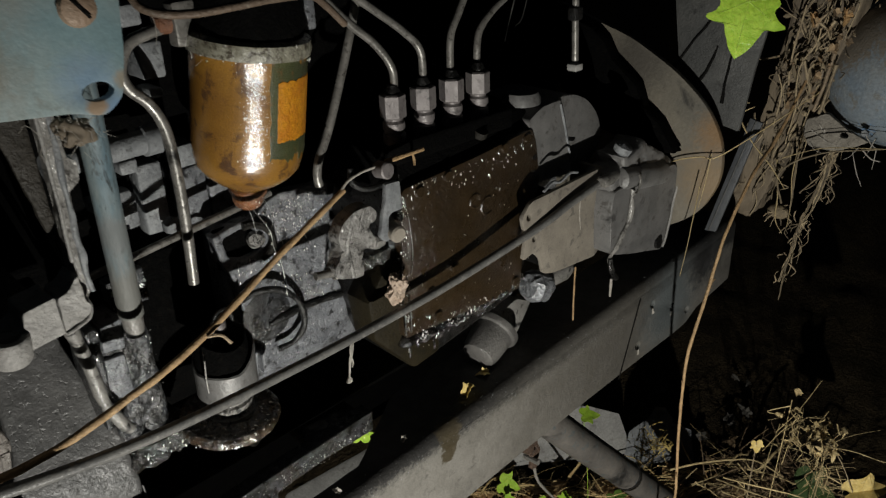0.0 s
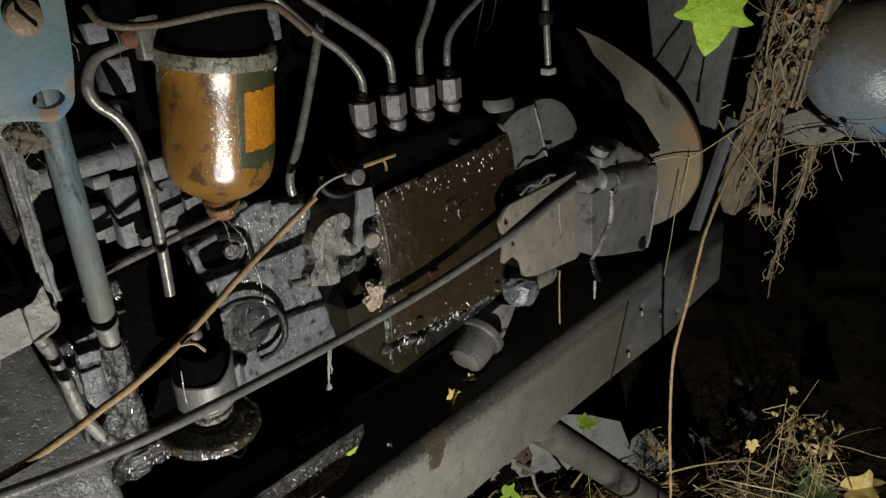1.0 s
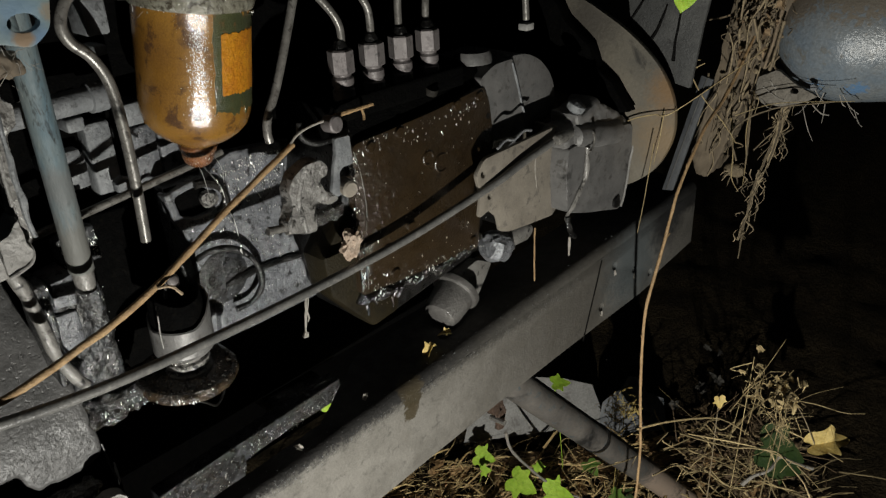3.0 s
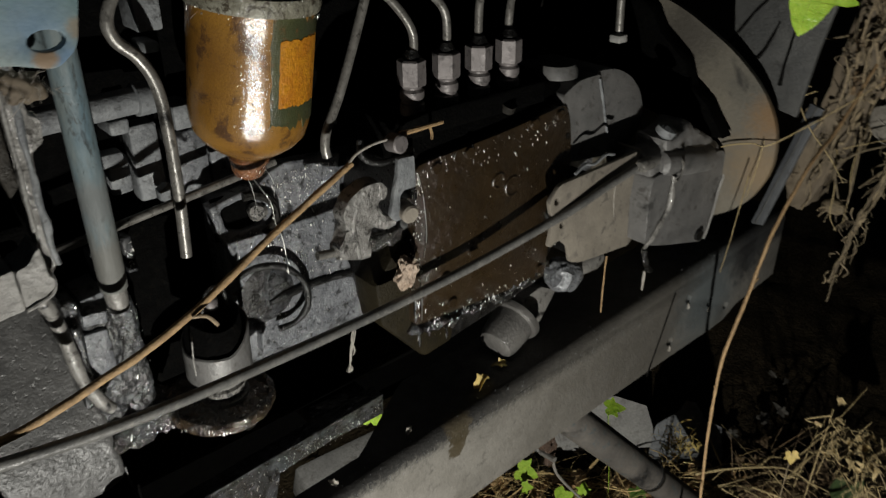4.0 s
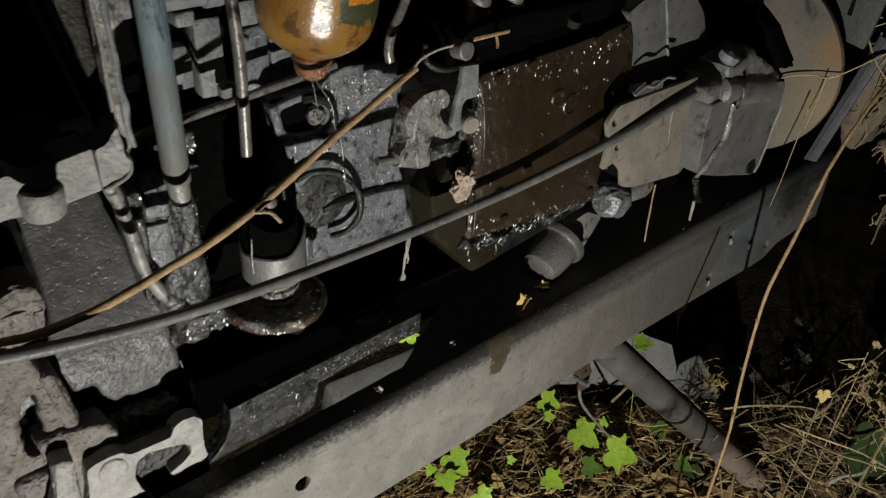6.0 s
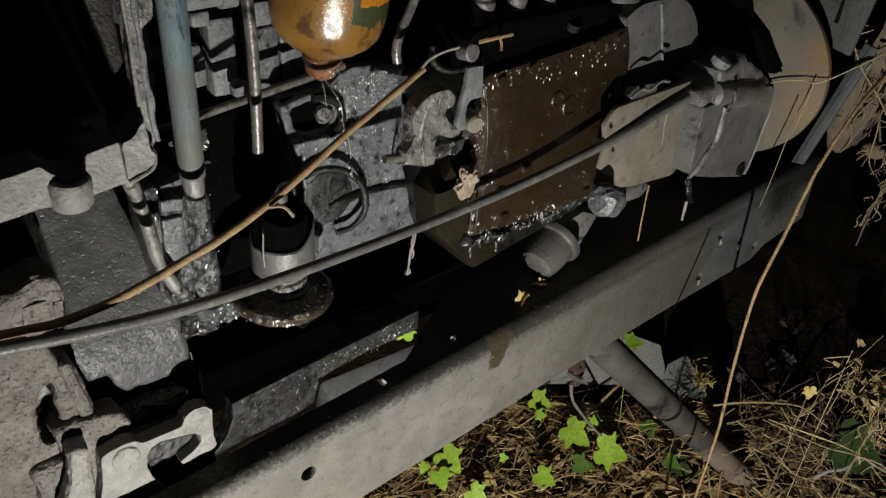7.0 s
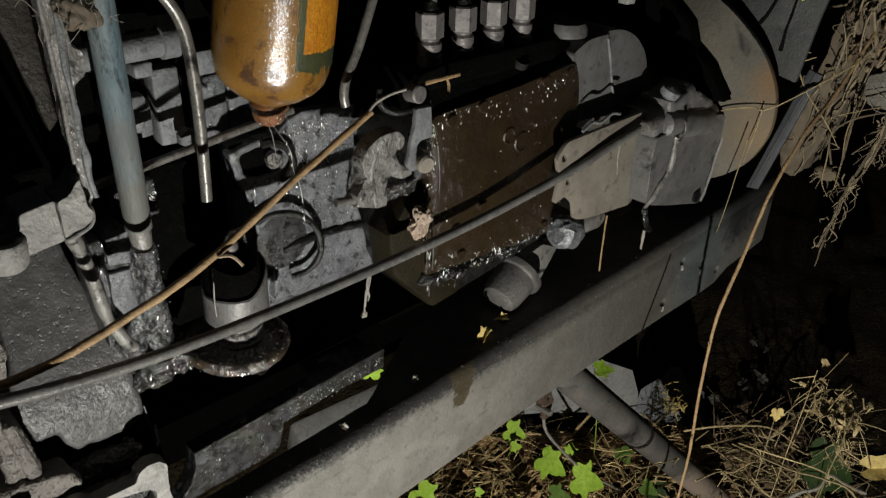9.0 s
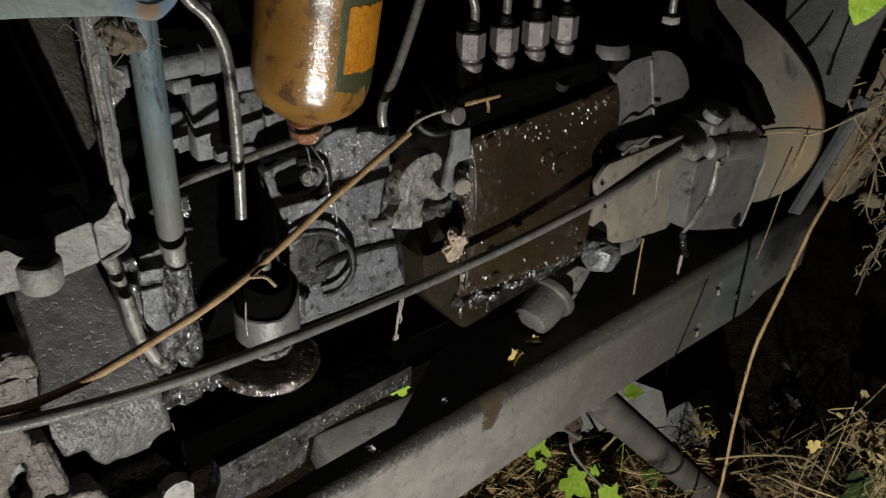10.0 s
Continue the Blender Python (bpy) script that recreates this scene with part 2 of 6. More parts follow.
STRAW = material("dry straw and stalks", [(0.62, 0.475, 0.22), (0.43, 0.295, 0.135), (0.26, 0.155, 0.072)], (0.6, 0.9), 0, 120, 0.4, 700, island=0.8)
DEADROOT = material("grey brown dead roots", [(0.26, 0.205, 0.125), (0.15, 0.116, 0.074), (0.08, 0.060, 0.038)], (0.7, 0.95), 0, 120, 0.4, 700, island=0.7)
DULL = material("dull dark casting", [(0.010, 0.009, 0.0075), (0.017, 0.015, 0.012), (0.007, 0.006, 0.005)], (0.5, 0.8), 0, 50, 0.7, 400, depth=0.002, spec=0.2)
WETLINK = material("wet lumpy casting", [(0.135, 0.130, 0.122), (0.21, 0.20, 0.188), (0.02, 0.018, 0.015)], (0.3, 0.5), 0.1, 60, 0.6, 420, 1.0, depth=0.0018, blot=(0.55, 0.61), grime=(45, 0.55, 0.63), grain=0.25, wet=0.16, film=1.9, ripple=(240, 0.004, 50))
LINK = material("smooth grimy casting", [(0.16, 0.153, 0.142), (0.215, 0.205, 0.19), (0.06, 0.055, 0.05)], (0.35, 0.6), 0.1, 45, 0.5, 420, 0.4, depth=0.0015, blot=(0.56, 0.62), grime=(55, 0.58, 0.66), grain=0.25)
SHINY = material("wet bare steel", [(0.20, 0.207, 0.22), (0.30, 0.308, 0.325), (0.06, 0.06, 0.06)], (0.22, 0.4), 0.5, 60, 0.6, 420, 0.6, depth=0.002)
GRIMY = material("grimy link casting", [(0.15, 0.142, 0.132), (0.22, 0.21, 0.195), (0.015, 0.014, 0.012)], (0.35, 0.65), 0.1, 75, 0.7, 420, 0.5, depth=0.002, blot=(0.525, 0.55))
BRAMBLE = material("dry bramble stems", [(0.43, 0.335, 0.17), (0.31, 0.235, 0.115), (0.17, 0.115, 0.06)], (0.6, 0.9), 0, 120, 0.4, 700, island=0.6)
SOIL = material("dark leaf mould", [(0.034, 0.025, 0.013), (0.058, 0.042, 0.022), (0.014, 0.011, 0.007)], (0.8, 0.98), 0, 25, 1.0, 160, depth=0.006, spec=0.2)
CONCRETE = material("pale grey sheet", [(0.24, 0.235, 0.225), (0.30, 0.295, 0.28), (0.16, 0.15, 0.14)], (0.6, 0.9), 0, 20, 0.3, 300)
WEB = material("dusty cobweb", [(0.30, 0.28, 0.25), (0.22, 0.20, 0.17)], (0.6, 0.9), 0, 200, 0.2, 700)
# White metal, so that small beads make glints brighter than oil would.
GLINT = material("bright metal for glints", [(0.86, 0.85, 0.82), (0.78, 0.77, 0.74)], (0.26, 0.34), 1.0, 60, 0.0, 500, 0.0)
# Near black: puts the shade of gaps and recesses into the colour.
SHADEBLACK = material("near black of shade and oil", [(0.0008, 0.0008, 0.0008), (0.0015, 0.0014, 0.0013), (0.003, 0.0026, 0.002)], (0.8, 0.95), 0, 80, 0.6, 500, spec=0.05)

# ---- shape helpers ----


def finish(bm, name, mats, angle=38):
    me = bpy.data.meshes.new(name)
    bmesh.ops.recalc_face_normals(bm, faces=bm.faces)
    bm.to_mesh(me)
    bm.free()
    for m in mats if isinstance(mats, (list, tuple)) else [mats]:
        me.materials.append(m)
    me.shade_smooth()
    me.set_sharp_from_angle(angle=radians(angle))
    return me


def thing(name, at, label, category, group="", bm=None, mats=None, kind=""):
    """A top-level thing at its base: an Empty, or a mesh whose bmesh is given in world metres."""
    at = Vector(at)
    if bm is None:
        ob = new(name)
        ob.empty_display_size = 0.02
    else:
        bmesh.ops.translate(bm, verts=bm.verts, vec=-at)
        ob = new(name, finish(bm, name, mats))
    ob.location = at
    return tagged(ob, label, category, group, kind)


def part(name, bm, mats, parent, label=""):
    at = parent.location.copy()
    if parent.parent:
        at += parent.parent.location
    bmesh.ops.translate(bm, verts=bm.verts, vec=-at)
    ob = new(name, finish(bm, name, mats))
    ob.parent = parent
    return tagged(ob, label)


def bevel_sharp(bm, off, seg=2, angle=30):
    es = [e for e in bm.edges if len(e.link_faces) == 2 and e.calc_face_angle(0) > radians(angle)]
    if off and es:
        bmesh.ops.bevel(bm, geom=es, offset=off, segments=seg, profile=0.5, affect="EDGES", clamp_overlap=True)


def box(lo, hi, off=0.002, m=None):
    bm = bmesh.new()
    c = [(a + b) / 2 for a, b in zip(lo, hi)]
    s = [abs(b - a) for a, b in zip(lo, hi)]
    bmesh.ops.create_cube(bm, size=1, matrix=Matrix.Translation(c) @ Matrix.Diagonal((*s, 1)))
    bevel_sharp(bm, off)
    if m:
        bmesh.ops.transform(bm, matrix=m, verts=bm.verts)
    return bm


def basis(axis):
    w = Vector(axis).normalized()
    u = w.orthogonal().normalized()
    if abs(w.z) < 0.95:
        u = Vector((0, 0, 1)).cross(w).normalized()
    return u, w.cross(u), w


def lathe(profile, base, axis=(0, 0, 1), seg=32, flat=None):
    """profile: (radius, height) pairs along the axis."""
    bm = bmesh.new()
    u, v, w = basis(axis)
    base = Vector(base)
    rings = []
    for r, h in profile:
        if r < 1e-6:
            rings.append([bm.verts.new(base + w * h)])
        else:
            rings.append([bm.verts.new(base + w * h + (u * math.cos(a) + v * math.sin(a)) * r) for a in (2 * math.pi * (k + 0.5) / seg for k in range(seg))])
    for a, b in zip(rings, rings[1:]):
        for k in range(seg):
            q = [a[k % len(a)], a[(k + 1) % len(a)], b[(k + 1) % len(b)], b[k % len(b)]]
            q = list(dict.fromkeys(q))
            if len(q) > 2:
                bm.faces.new(q)
    for r in (rings[0], rings[-1]):
        if len(r) > 2:
            bm.faces.new(r)
    return bm


def spline(pts, n=8):
    P = [Vector(p) for p in pts]
    if len(P) < 3:
        return [P[0].lerp(P[-1], k / n) for k in range(n + 1)]
    P = [P[0] * 2 - P[1]] + P + [P[-1] * 2 - P[-2]]
    out = []
    for a, b, c, d in zip(P, P[1:], P[2:], P[3:]):
        for k in range(n):
            t = k / n
            out.append(0.5 * (2 * b + (c - a) * t + (2 * a - 5 * b + 4 * c - d) * t * t + (3 * b - a - 3 * c + d) * t ** 3))
    out.append(P[-2])
    return out


def tube(pts, r, seg=10, n=8, taper=1.0, wob=0.0, bm=None):
    """A round rod through pts; r at its start, r * taper at its end."""
    own = bm is None
    bm = bm or bmesh.new()
    Q = spline(pts, n)
    rings, u = [], None
    for i, p in enumerate(Q):
        w = (Q[min(i + 1, len(Q) - 1)] - Q[max(i - 1, 0)]).normalized()
        u = (w.orthogonal() if u is None else u - w * u.dot(w)).normalized()
        v = w.cross(u)
        rr = r * (1 + (taper - 1) * i / max(1, len(Q) - 1)) * (1 + wob * noise.noise(p * 90))
        c = p + wob * r * Vector((noise.noise(p * 60), noise.noise(p * 60 + Vector((9, 0, 0))), noise.noise(p * 60 + Vector((0, 9, 0)))))
        rings.append([bm.verts.new(c + (u * math.cos(a) + v * math.sin(a)) * rr) for a in (2 * math.pi * k / seg for k in range(seg))])
    for a, b in zip(rings, rings[1:]):
        for k in range(seg):
            bm.faces.new((a[k], a[(k + 1) % seg], b[(k + 1) % seg], b[k]))
    bm.faces.new(rings[0])
    bm.faces.new(rings[-1])
    return bm


def plate(outline, holes, to3d, thick, off=0.0008):
    """A flat plate with holes: 2D outline and holes, to3d maps (a, b, depth) to the world."""
    bm = bmesh.new()
    edges = []
    for loop in [outline, *holes]:
        vs = [bm.verts.new(to3d(a, b, 0.0)) for a, b in loop]
        edges += [bm.edges.new((vs[k], vs[(k + 1) % len(vs)])) for k in range(len(vs))]
    bmesh.ops.triangle_fill(bm, use_beauty=True, use_dissolve=False, edges=edges)
    vec = Vector(to3d(0, 0, thick)) - Vector(to3d(0, 0, 0.0))
    ext = bmesh.ops.extrude_face_region(bm, geom=bm.faces[:])
    bmesh.ops.translate(bm, verts=[g for g in ext["geom"] if isinstance(g, bmesh.types.BMVert)], vec=vec)
    bmesh.ops.recalc_face_normals(bm, faces=bm.faces)
    bevel_sharp(bm, off, 2, 50)
    return bm


def round_loop(pts, r, n=4):
    """Rounds the corners of a 2D polygon."""
    out = []
    for i, p in enumerate(pts):
        a, p, b = Vector(pts[i - 1]), Vector(p), Vector(pts[(i + 1) % len(pts)])
        d1, d2 = (a - p), (b - p)
        k = min(r, d1.length * 0.45, d2.length * 0.45)
        s, e = p + d1.normalized() * k, p + d2.normalized() * k
        for j in range(n + 1):
            t = j / n
            out.append(tuple(s * (1 - t) ** 2 + p * 2 * t * (1 - t) + e * t * t))
    return out


def circle(a, b, r, n=16, rb=None):
    return [(a + r * math.cos(2 * math.pi * k / n), b + (rb or r) * math.sin(2 * math.pi * k / n)) for k in range(n)]


def XZ(y):
    return lambda a, b, d: (a, y + d, b)


def YZ(x):
    return lambda a, b, d: (x + d, a, b)


def roughen(bm, cuts, amp, scale, seed=0.0, edge=0.006):
    """Lumpy cast surface: splits edges longer than edge, then pushes the points along their normals."""
    bmesh.ops.triangulate(bm, faces=bm.faces[:])
    for _ in range(cuts):
        bmesh.ops.subdivide_edges(bm, edges=[e for e in bm.edges if e.calc_length() > edge], cuts=1, use_grid_fill=True)
        bmesh.ops.triangulate(bm, faces=bm.faces[:])
    bm.normal_update()
    for v in bm.verts:
        p = v.co * scale + Vector((seed, seed, seed))
        v.co += v.normal * amp * (noise.fractal(p, 0.8, 2.0, 4) * 0.8)
    return bm


def hexagon(r, h0, h1, base, axis=(0, 0, 1), cham=0.0012):
    return lathe([(r * 0.86, h0), (r, h0 + cham), (r, h1 - cham), (r * 0.86, h1)], base, axis, 6)


def at_seed(at):
    return Vector(at) * 37.0


def ivy_leaf(at, size, normal, tip, slim=1.0, bend=0.25):
    """A five-lobed leaf with a folded midrib, in its plane by normal and tip direction."""
    half = [(0, -0.02), (0.20, -0.20), (0.44, -0.20), (0.62, -0.04), (0.56, 0.14), (0.62, 0.28), (0.80, 0.42), (0.60, 0.50), (0.40, 0.52), (0.33, 0.70), (0.17, 0.98), (0.0, 1.15)]
    out = [(max(p.x, 0.0), p.y) for p in spline([(a, b, 0) for a, b in half], 3)]
    out[0], out[-1] = half[0], half[-1]
    loop = out + [(-a, b) for a, b in reversed(out[1:-1])]
    rank, top = [], 0
    for a, b in out:
        top = max(top, 0 if b < 0.12 else 1 if b < 0.4 else 2 if b < 0.62 else 3)
        rank.append(top)
    order = rank + list(reversed(rank[1:-1]))
    skew = 0.12 * noise.noise(at_seed(at))
    bm = bmesh.new()
    n = Vector(normal).normalized()
    t = (Vector(tip) - n * Vector(tip).dot(n)).normalized()
    s = t.cross(n)
    at = Vector(at)

    def P(a, b):
        h = bend * (0.35 * abs(a) - 0.5 * (b - 0.4) ** 2 + 0.12 * noise.noise(Vector((a * 3, b * 3, at.x * 50))))
        return at + size * (s * a * slim + t * b + n * h)
    rib = [bm.verts.new(P(0, b)) for b in (0.0, 0.25, 0.5, 0.75)]
    edge = [bm.verts.new(P(a * (1 + (skew if a > 0 else -skew) + 0.10 * noise.noise(Vector((a * 5, b * 5, at.y * 70)))) + skew * 0.4 * b, b)) for a, b in loop]
    m = len(edge)
    for k in range(m):
        i, j = k, (k + 1) % m
        ra, rb = order[i], order[j]
        bm.faces.new((rib[ra], edge[i], edge[j]))
        if ra != rb:
            bm.faces.new((rib[ra], edge[j], rib[rb]))
    geom = bmesh.ops.extrude_face_region(bm, geom=bm.faces[:])
    bm.normal_update()
    bmesh.ops.translate(bm, verts=[g for g in geom["geom"] if isinstance(g, bmesh.types.BMVert)], vec=n * -0.0004)
    return bm

# ---- ground ----
rng = random.Random(7)
bm = bmesh.new()
bmesh.ops.create_grid(bm, x_segments=90, y_segments=90, size=1.3)
for v in bm.verts:
    v.co += Vector((0.75, 0.4, 0))
    v.co.z = 0.018 * noise.fractal(v.co * 6, 0.8, 2.0, 4)
edge = [e for e in bm.edges if e.is_boundary]
ring = bmesh.ops.extrude_edge_only(bm, edges=edge)
for v in [g for g in ring["geom"] if isinstance(g, bmesh.types.BMVert)]:
    v.co.x, v.co.y, v.co.z = 0.75 + (v.co.x - 0.75) * 300, 0.4 + (v.co.y - 0.4) * 300, 0
thing("ground", (0, 0, 0), "dark bare soil with leaf mould", "ground", bm=bm, mats=SOIL, kind="structure")

bm = bmesh.new()
for _ in range(7000):
    x, y = rng.uniform(0.25, 1.12), rng.uniform(0.20, 0.95)
    if x > 0.98 and (y > 0.42 or rng.random() < 0.5) or (x > 0.82 and rng.random() < 0.3) or (x > 0.72 and y < 0.36 and rng.random() < 0.85):
        continue
    a, l = rng.gauss(-0.5, 0.9), rng.uniform(0.012, 0.08) * rng.uniform(0.5, 1.3)
    if 0.61 * (x - 0.83) + 0.79 * (y - 0.583) > -0.045 or (x < 0.44 and y > 0.68):
        continue
    z = 0.010 + rng.random() ** 2 * 0.045
    d = Vector((math.cos(a), math.sin(a), rng.uniform(-0.12, 0.25))) * l
    p = Vector((x, y, z))
    q = p + d * 0.5 + Vector((rng.uniform(-1, 1), rng.uniform(-1, 1), rng.uniform(0, 1))) * l * 0.15
    tube([p, q, p + d], rng.uniform(0.0003, 0.0009) * rng.choice((0.8, 1, 1.3, 1.8, 2.8)), 4, 3, 0.5, 0, bm)
thing("dry_litter", (0.8, 0.5, 0), "tangle of dry straw-brown stalks on the soil", "litter", bm=bm, mats=STRAW, kind="stuff")

bm = bmesh.new()
for _ in range(715):
    x, y = rng.uniform(0.3, 1.0), rng.uniform(0.2, 1.0)
    if x < 0.50 and y > 0.60:
        continue
    if 0.61 * (x - 0.83) + 0.79 * (y - 0.583) > -0.03:
        continue
    s = rng.uniform(0.010, 0.034)
    n = Vector((rng.uniform(-0.6, 0.6), rng.uniform(-0.6, 0.6), 1))
    b = ivy_leaf((x, y, 0.012 + rng.random() * 0.02), s, n, (rng.uniform(-1, 1), rng.uniform(-1, 1), 0), bend=0.8)
    me = bpy.data.meshes.new("tmp")
    b.to_mesh(me)
    b.free()
    bm.from_mesh(me)
    bpy.data.meshes.remove(me)
thing("dead_leaves", (0.8, 0.4, 0), "scattered small dead brown leaves on the soil", "leaves", bm=bm, mats=BROWN, kind="stuff")

# ---- chassis rail ----
RY, RZ0 = 0.321, 0.436
BEND = 0.011


def rail_top(x):
    return 0.5345 + 0.05 * (x - 0.07)


rail = thing("chassis_rail", (0.2, 0.36, RZ0), "long dusty grey steel chassis rail with an oil stain", "chassis rail")
outline = [(-0.45, RZ0), (0.10, 0.441), (0.28, 0.447), (0.35, 0.451), (0.43, 0.455), (0.55, 0.459), (0.64, 0.461), (0.74, 0.462), (0.765, 0.464), (0.79, 0.476), (0.875, 0.486), (0.875, rail_top(0.875) - BEND), (-0.45, rail_top(-0.45) - BEND)]
holes = [circle(*c, 14) for c in ((0.139, 0.505, 0.0065), (0.676, 0.529, 0.0052), (0.724, 0.505, 0.0055), (0.764, 0.484, 0.0052), (0.650, 0.484, 0.0055))]
part("web", plate(outline, holes, XZ(RY), 0.007, 0.0006), RAIL, rail)
prof = [(BEND - BEND * math.cos(a), -BEND + BEND * math.sin(a)) for a in (radians(k) for k in range(0, 91, 9))] + [(0.082, 0.0), (0.082, -0.006), (0.02, -0.006), (0.007, -BEND)]
bm = bmesh.new()
NX = 110
rows = []
for i in range(NX + 1):
    x = -0.45 + 1.325 * i / NX
    wide = 0.026 + 0.05 * min(1, max(0, (x - 0.25) / 0.08))
    rows.append([bm.verts.new((x, RY + (wide if a > 0.08 else a), rail_top(x) + b + 0.0007 * noise.noise(Vector((x * 40, a * 60, b * 60))))) for a, b in prof])
for a, b in zip(rows, rows[1:]):
    for k in range(len(prof)):
        bm.faces.new((a[k], a[(k + 1) % len(prof)], b[(k + 1) % len(prof)], b[k]))
bm.faces.new(rows[0])
bm.faces.new(rows[-1])
part("top_flange", bm, RAIL, rail, "bent top flange with a black upper band")
part("lap_seam", tube([(0.645, 0.3205, 0.550), (0.634, 0.3205, 0.517), (0.612, 0.3205, 0.455)], 0.0009, 6, 6), DIRTSHADE, rail)
part("bottom_flange", plate([(-0.45, RZ0), (0.10, 0.441), (0.28, 0.447), (0.43, 0.455), (0.52, 0.458), (0.52, 0.465), (0.43, 0.462), (0.28, 0.454), (-0.45, RZ0 + 0.007)], [], XZ(RY + 0.006), 0.07, 0.001), DIRTSHADE, rail)
# Black plate puts shade behind the rail holes.
part("hole_shade", box((0.60, 0.3300, 0.467), (0.80, 0.3318, 0.552), 0.0004), SHADEBLACK, rail, "black plate shading the rail holes")
# Pale tufts put a white glint under each rail hole.
for x, z in ((0.674, 0.521), (0.722, 0.497), (0.648, 0.476)):
    part("glint_tuft", roughen(lathe([(0.0, 0.0), (0.0010, 0.001), (0.0013, 0.003), (0.0007, 0.007), (0.0, 0.008)], (x, 0.3195, z - 0.004), (0.2, 0.05, 1), 8), 1, 0.0016, 400), WEB, rail)
# crumbs of dust along the edge
bm = bmesh.new()
for _ in range(300):
    x = rng.uniform(-0.1, 0.8)
    y = RY + abs(rng.gauss(0.004, 0.006))
    s = rng.uniform(0.00012, 0.0004) * rng.choice((1, 1, 1, 1.8))
    k = min(1.0, (y - RY) / BEND)
    bmesh.ops.create_icosphere(bm, subdivisions=1, radius=s, matrix=Matrix.Translation((x, y, rail_top(x) - BEND + BEND * math.sqrt(max(0, 1 - (1 - k) ** 2)) + s * 0.3)))
tagged(part("dust_crumb_line", bm, PALE, rail), kind="stuff")

# ---- strut, cross member, axle ----
strut = thing("strut", (0.90, 0.30, 0.0), "round grey steel strut with flaking paint standing on the soil", "strut")
# Last two blotches darken the strut's right side.
part("tube", tube([(0.462, 0.353, 0.496), (0.497, 0.349, 0.456), (0.580, 0.337, 0.363), (0.675, 0.322, 0.257), (0.80, 0.306, 0.117), (0.90, 0.280, 0.0), (0.915, 0.276, -0.02)], 0.0195, 20, 6), material("strut paint", [(0.070, 0.064, 0.058), (0.105, 0.095, 0.084), (0.060, 0.070, 0.072)], (0.55, 0.85), 0, 30, 0.25, 260, depth=0.002, grain=0.25, blot=(0.57, 0.63), grime=(22, 0.60, 0.72), blotch=[((0.80, 0.29, 0.115), 0.05, (0.30, 0.235, 0.185), 0.4), ((0.88, 0.28, 0.03), 0.06, (0.40, 0.31, 0.24), 0.4), ((0.735, 0.33, 0.20), 0.016, (0.16, 0.24, 0.235)), ((0.70, 0.345, 0.24), 0.020, (0.012, 0.011, 0.010)), ((0.79, 0.325, 0.14), 0.016, (0.03, 0.025, 0.02))]), strut)
part("collar", tube([(0.655, 0.3235, 0.2795), (0.659, 0.3232, 0.275)], 0.0203, 20, 2), OILSHADE, strut)

cross = thing("cross_member", (0.2, 0.495, 0.389), "oil-wet black steel cross member under the engine", "cross member")
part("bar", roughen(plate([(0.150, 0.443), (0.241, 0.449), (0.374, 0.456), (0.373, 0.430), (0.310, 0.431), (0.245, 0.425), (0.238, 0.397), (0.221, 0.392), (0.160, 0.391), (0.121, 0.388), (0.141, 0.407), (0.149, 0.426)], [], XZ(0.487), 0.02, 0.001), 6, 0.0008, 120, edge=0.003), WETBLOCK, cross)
part("rear_tie", box((0.30, 0.50, 0.432), (0.37, 0.62, 0.450), 0.003), OILSHADE, cross)

axle = thing("axle_beam", (0.5, 0.72, 0.1), "pale grey steel axle beam low under the engine", "axle")
part("beam", box((0.27, -0.03, -0.03), (0.50, 0.03, 0.040), 0.008, pose(0.10, 0.72, 0.14, 20, 0, -4)), CONCRETE, axle)

sheet = thing("metal_sheet", (0.83, 0.583, 0.0), "pale grey metal sheet standing in the litter", "metal sheet")
part("panel", plate([(-0.11, 0.0), (0.15, 0.0), (0.150, 0.035), (0.138, 0.078), (0.085, 0.098), (-0.02, 0.118), (-0.08, 0.10)], [], lambda a, b, d: (0.83 + 0.79 * a + 0.2 * b, 0.583 - 0.61 * a + 0.26 * b, 0.030 + 0.9 * b + d), 0.003, 0.0005), CONCRETE, sheet)
part("torn_flap", roughen(plate([(0.135, -0.01), (0.27, -0.01), (0.268, 0.05), (0.235, 0.07), (0.222, 0.10), (0.203, 0.105), (0.19, 0.085), (0.15, 0.06)], [], lambda a, b, d: (0.83 + 0.79 * a + 0.2 * b, 0.575 - 0.61 * a + 0.26 * b, 0.012 + 0.9 * b + d), 0.003, 0.0005), 2, 0.004, 40), PALE, sheet, "bent darker flap")

# ---- engine block ----
eng = thing("engine_block", (0.2, 0.5, 0.6), "grey cast-iron engine block wet with black oil", "engine")
part("crankcase", roughen(box((0.197, 0.425, 0.612), (0.62, 0.75, 0.757), 0.004), 3, 0.0016, 110), BLOCK, eng)
# Wall, recess, sump and crankcase end coloured near black to stand for shade.
part("cylinder_wall", roughen(box((0.085, 0.462, 0.75), (0.66, 0.8, 1.05), 0.004), 2, 0.001, 60), SHADEBLACK, eng)
part("crankcase_recess", box((0.131, 0.45, 0.612), (0.198, 0.75, 0.757), 0.003), SHADEBLACK, eng, "recess coloured black for shade")
part("sump", box((-0.1, 0.52, 0.45), (0.66, 0.8, 0.62), 0.02), SHADEBLACK, eng)
# Added box, hides the soil behind the engine in black.
part("backdrop_box", box((-0.2, 0.80, 0.12), (0.95, 1.15, 0.62), 0.03), SHADEBLACK, eng, "added black box hiding the soil behind")
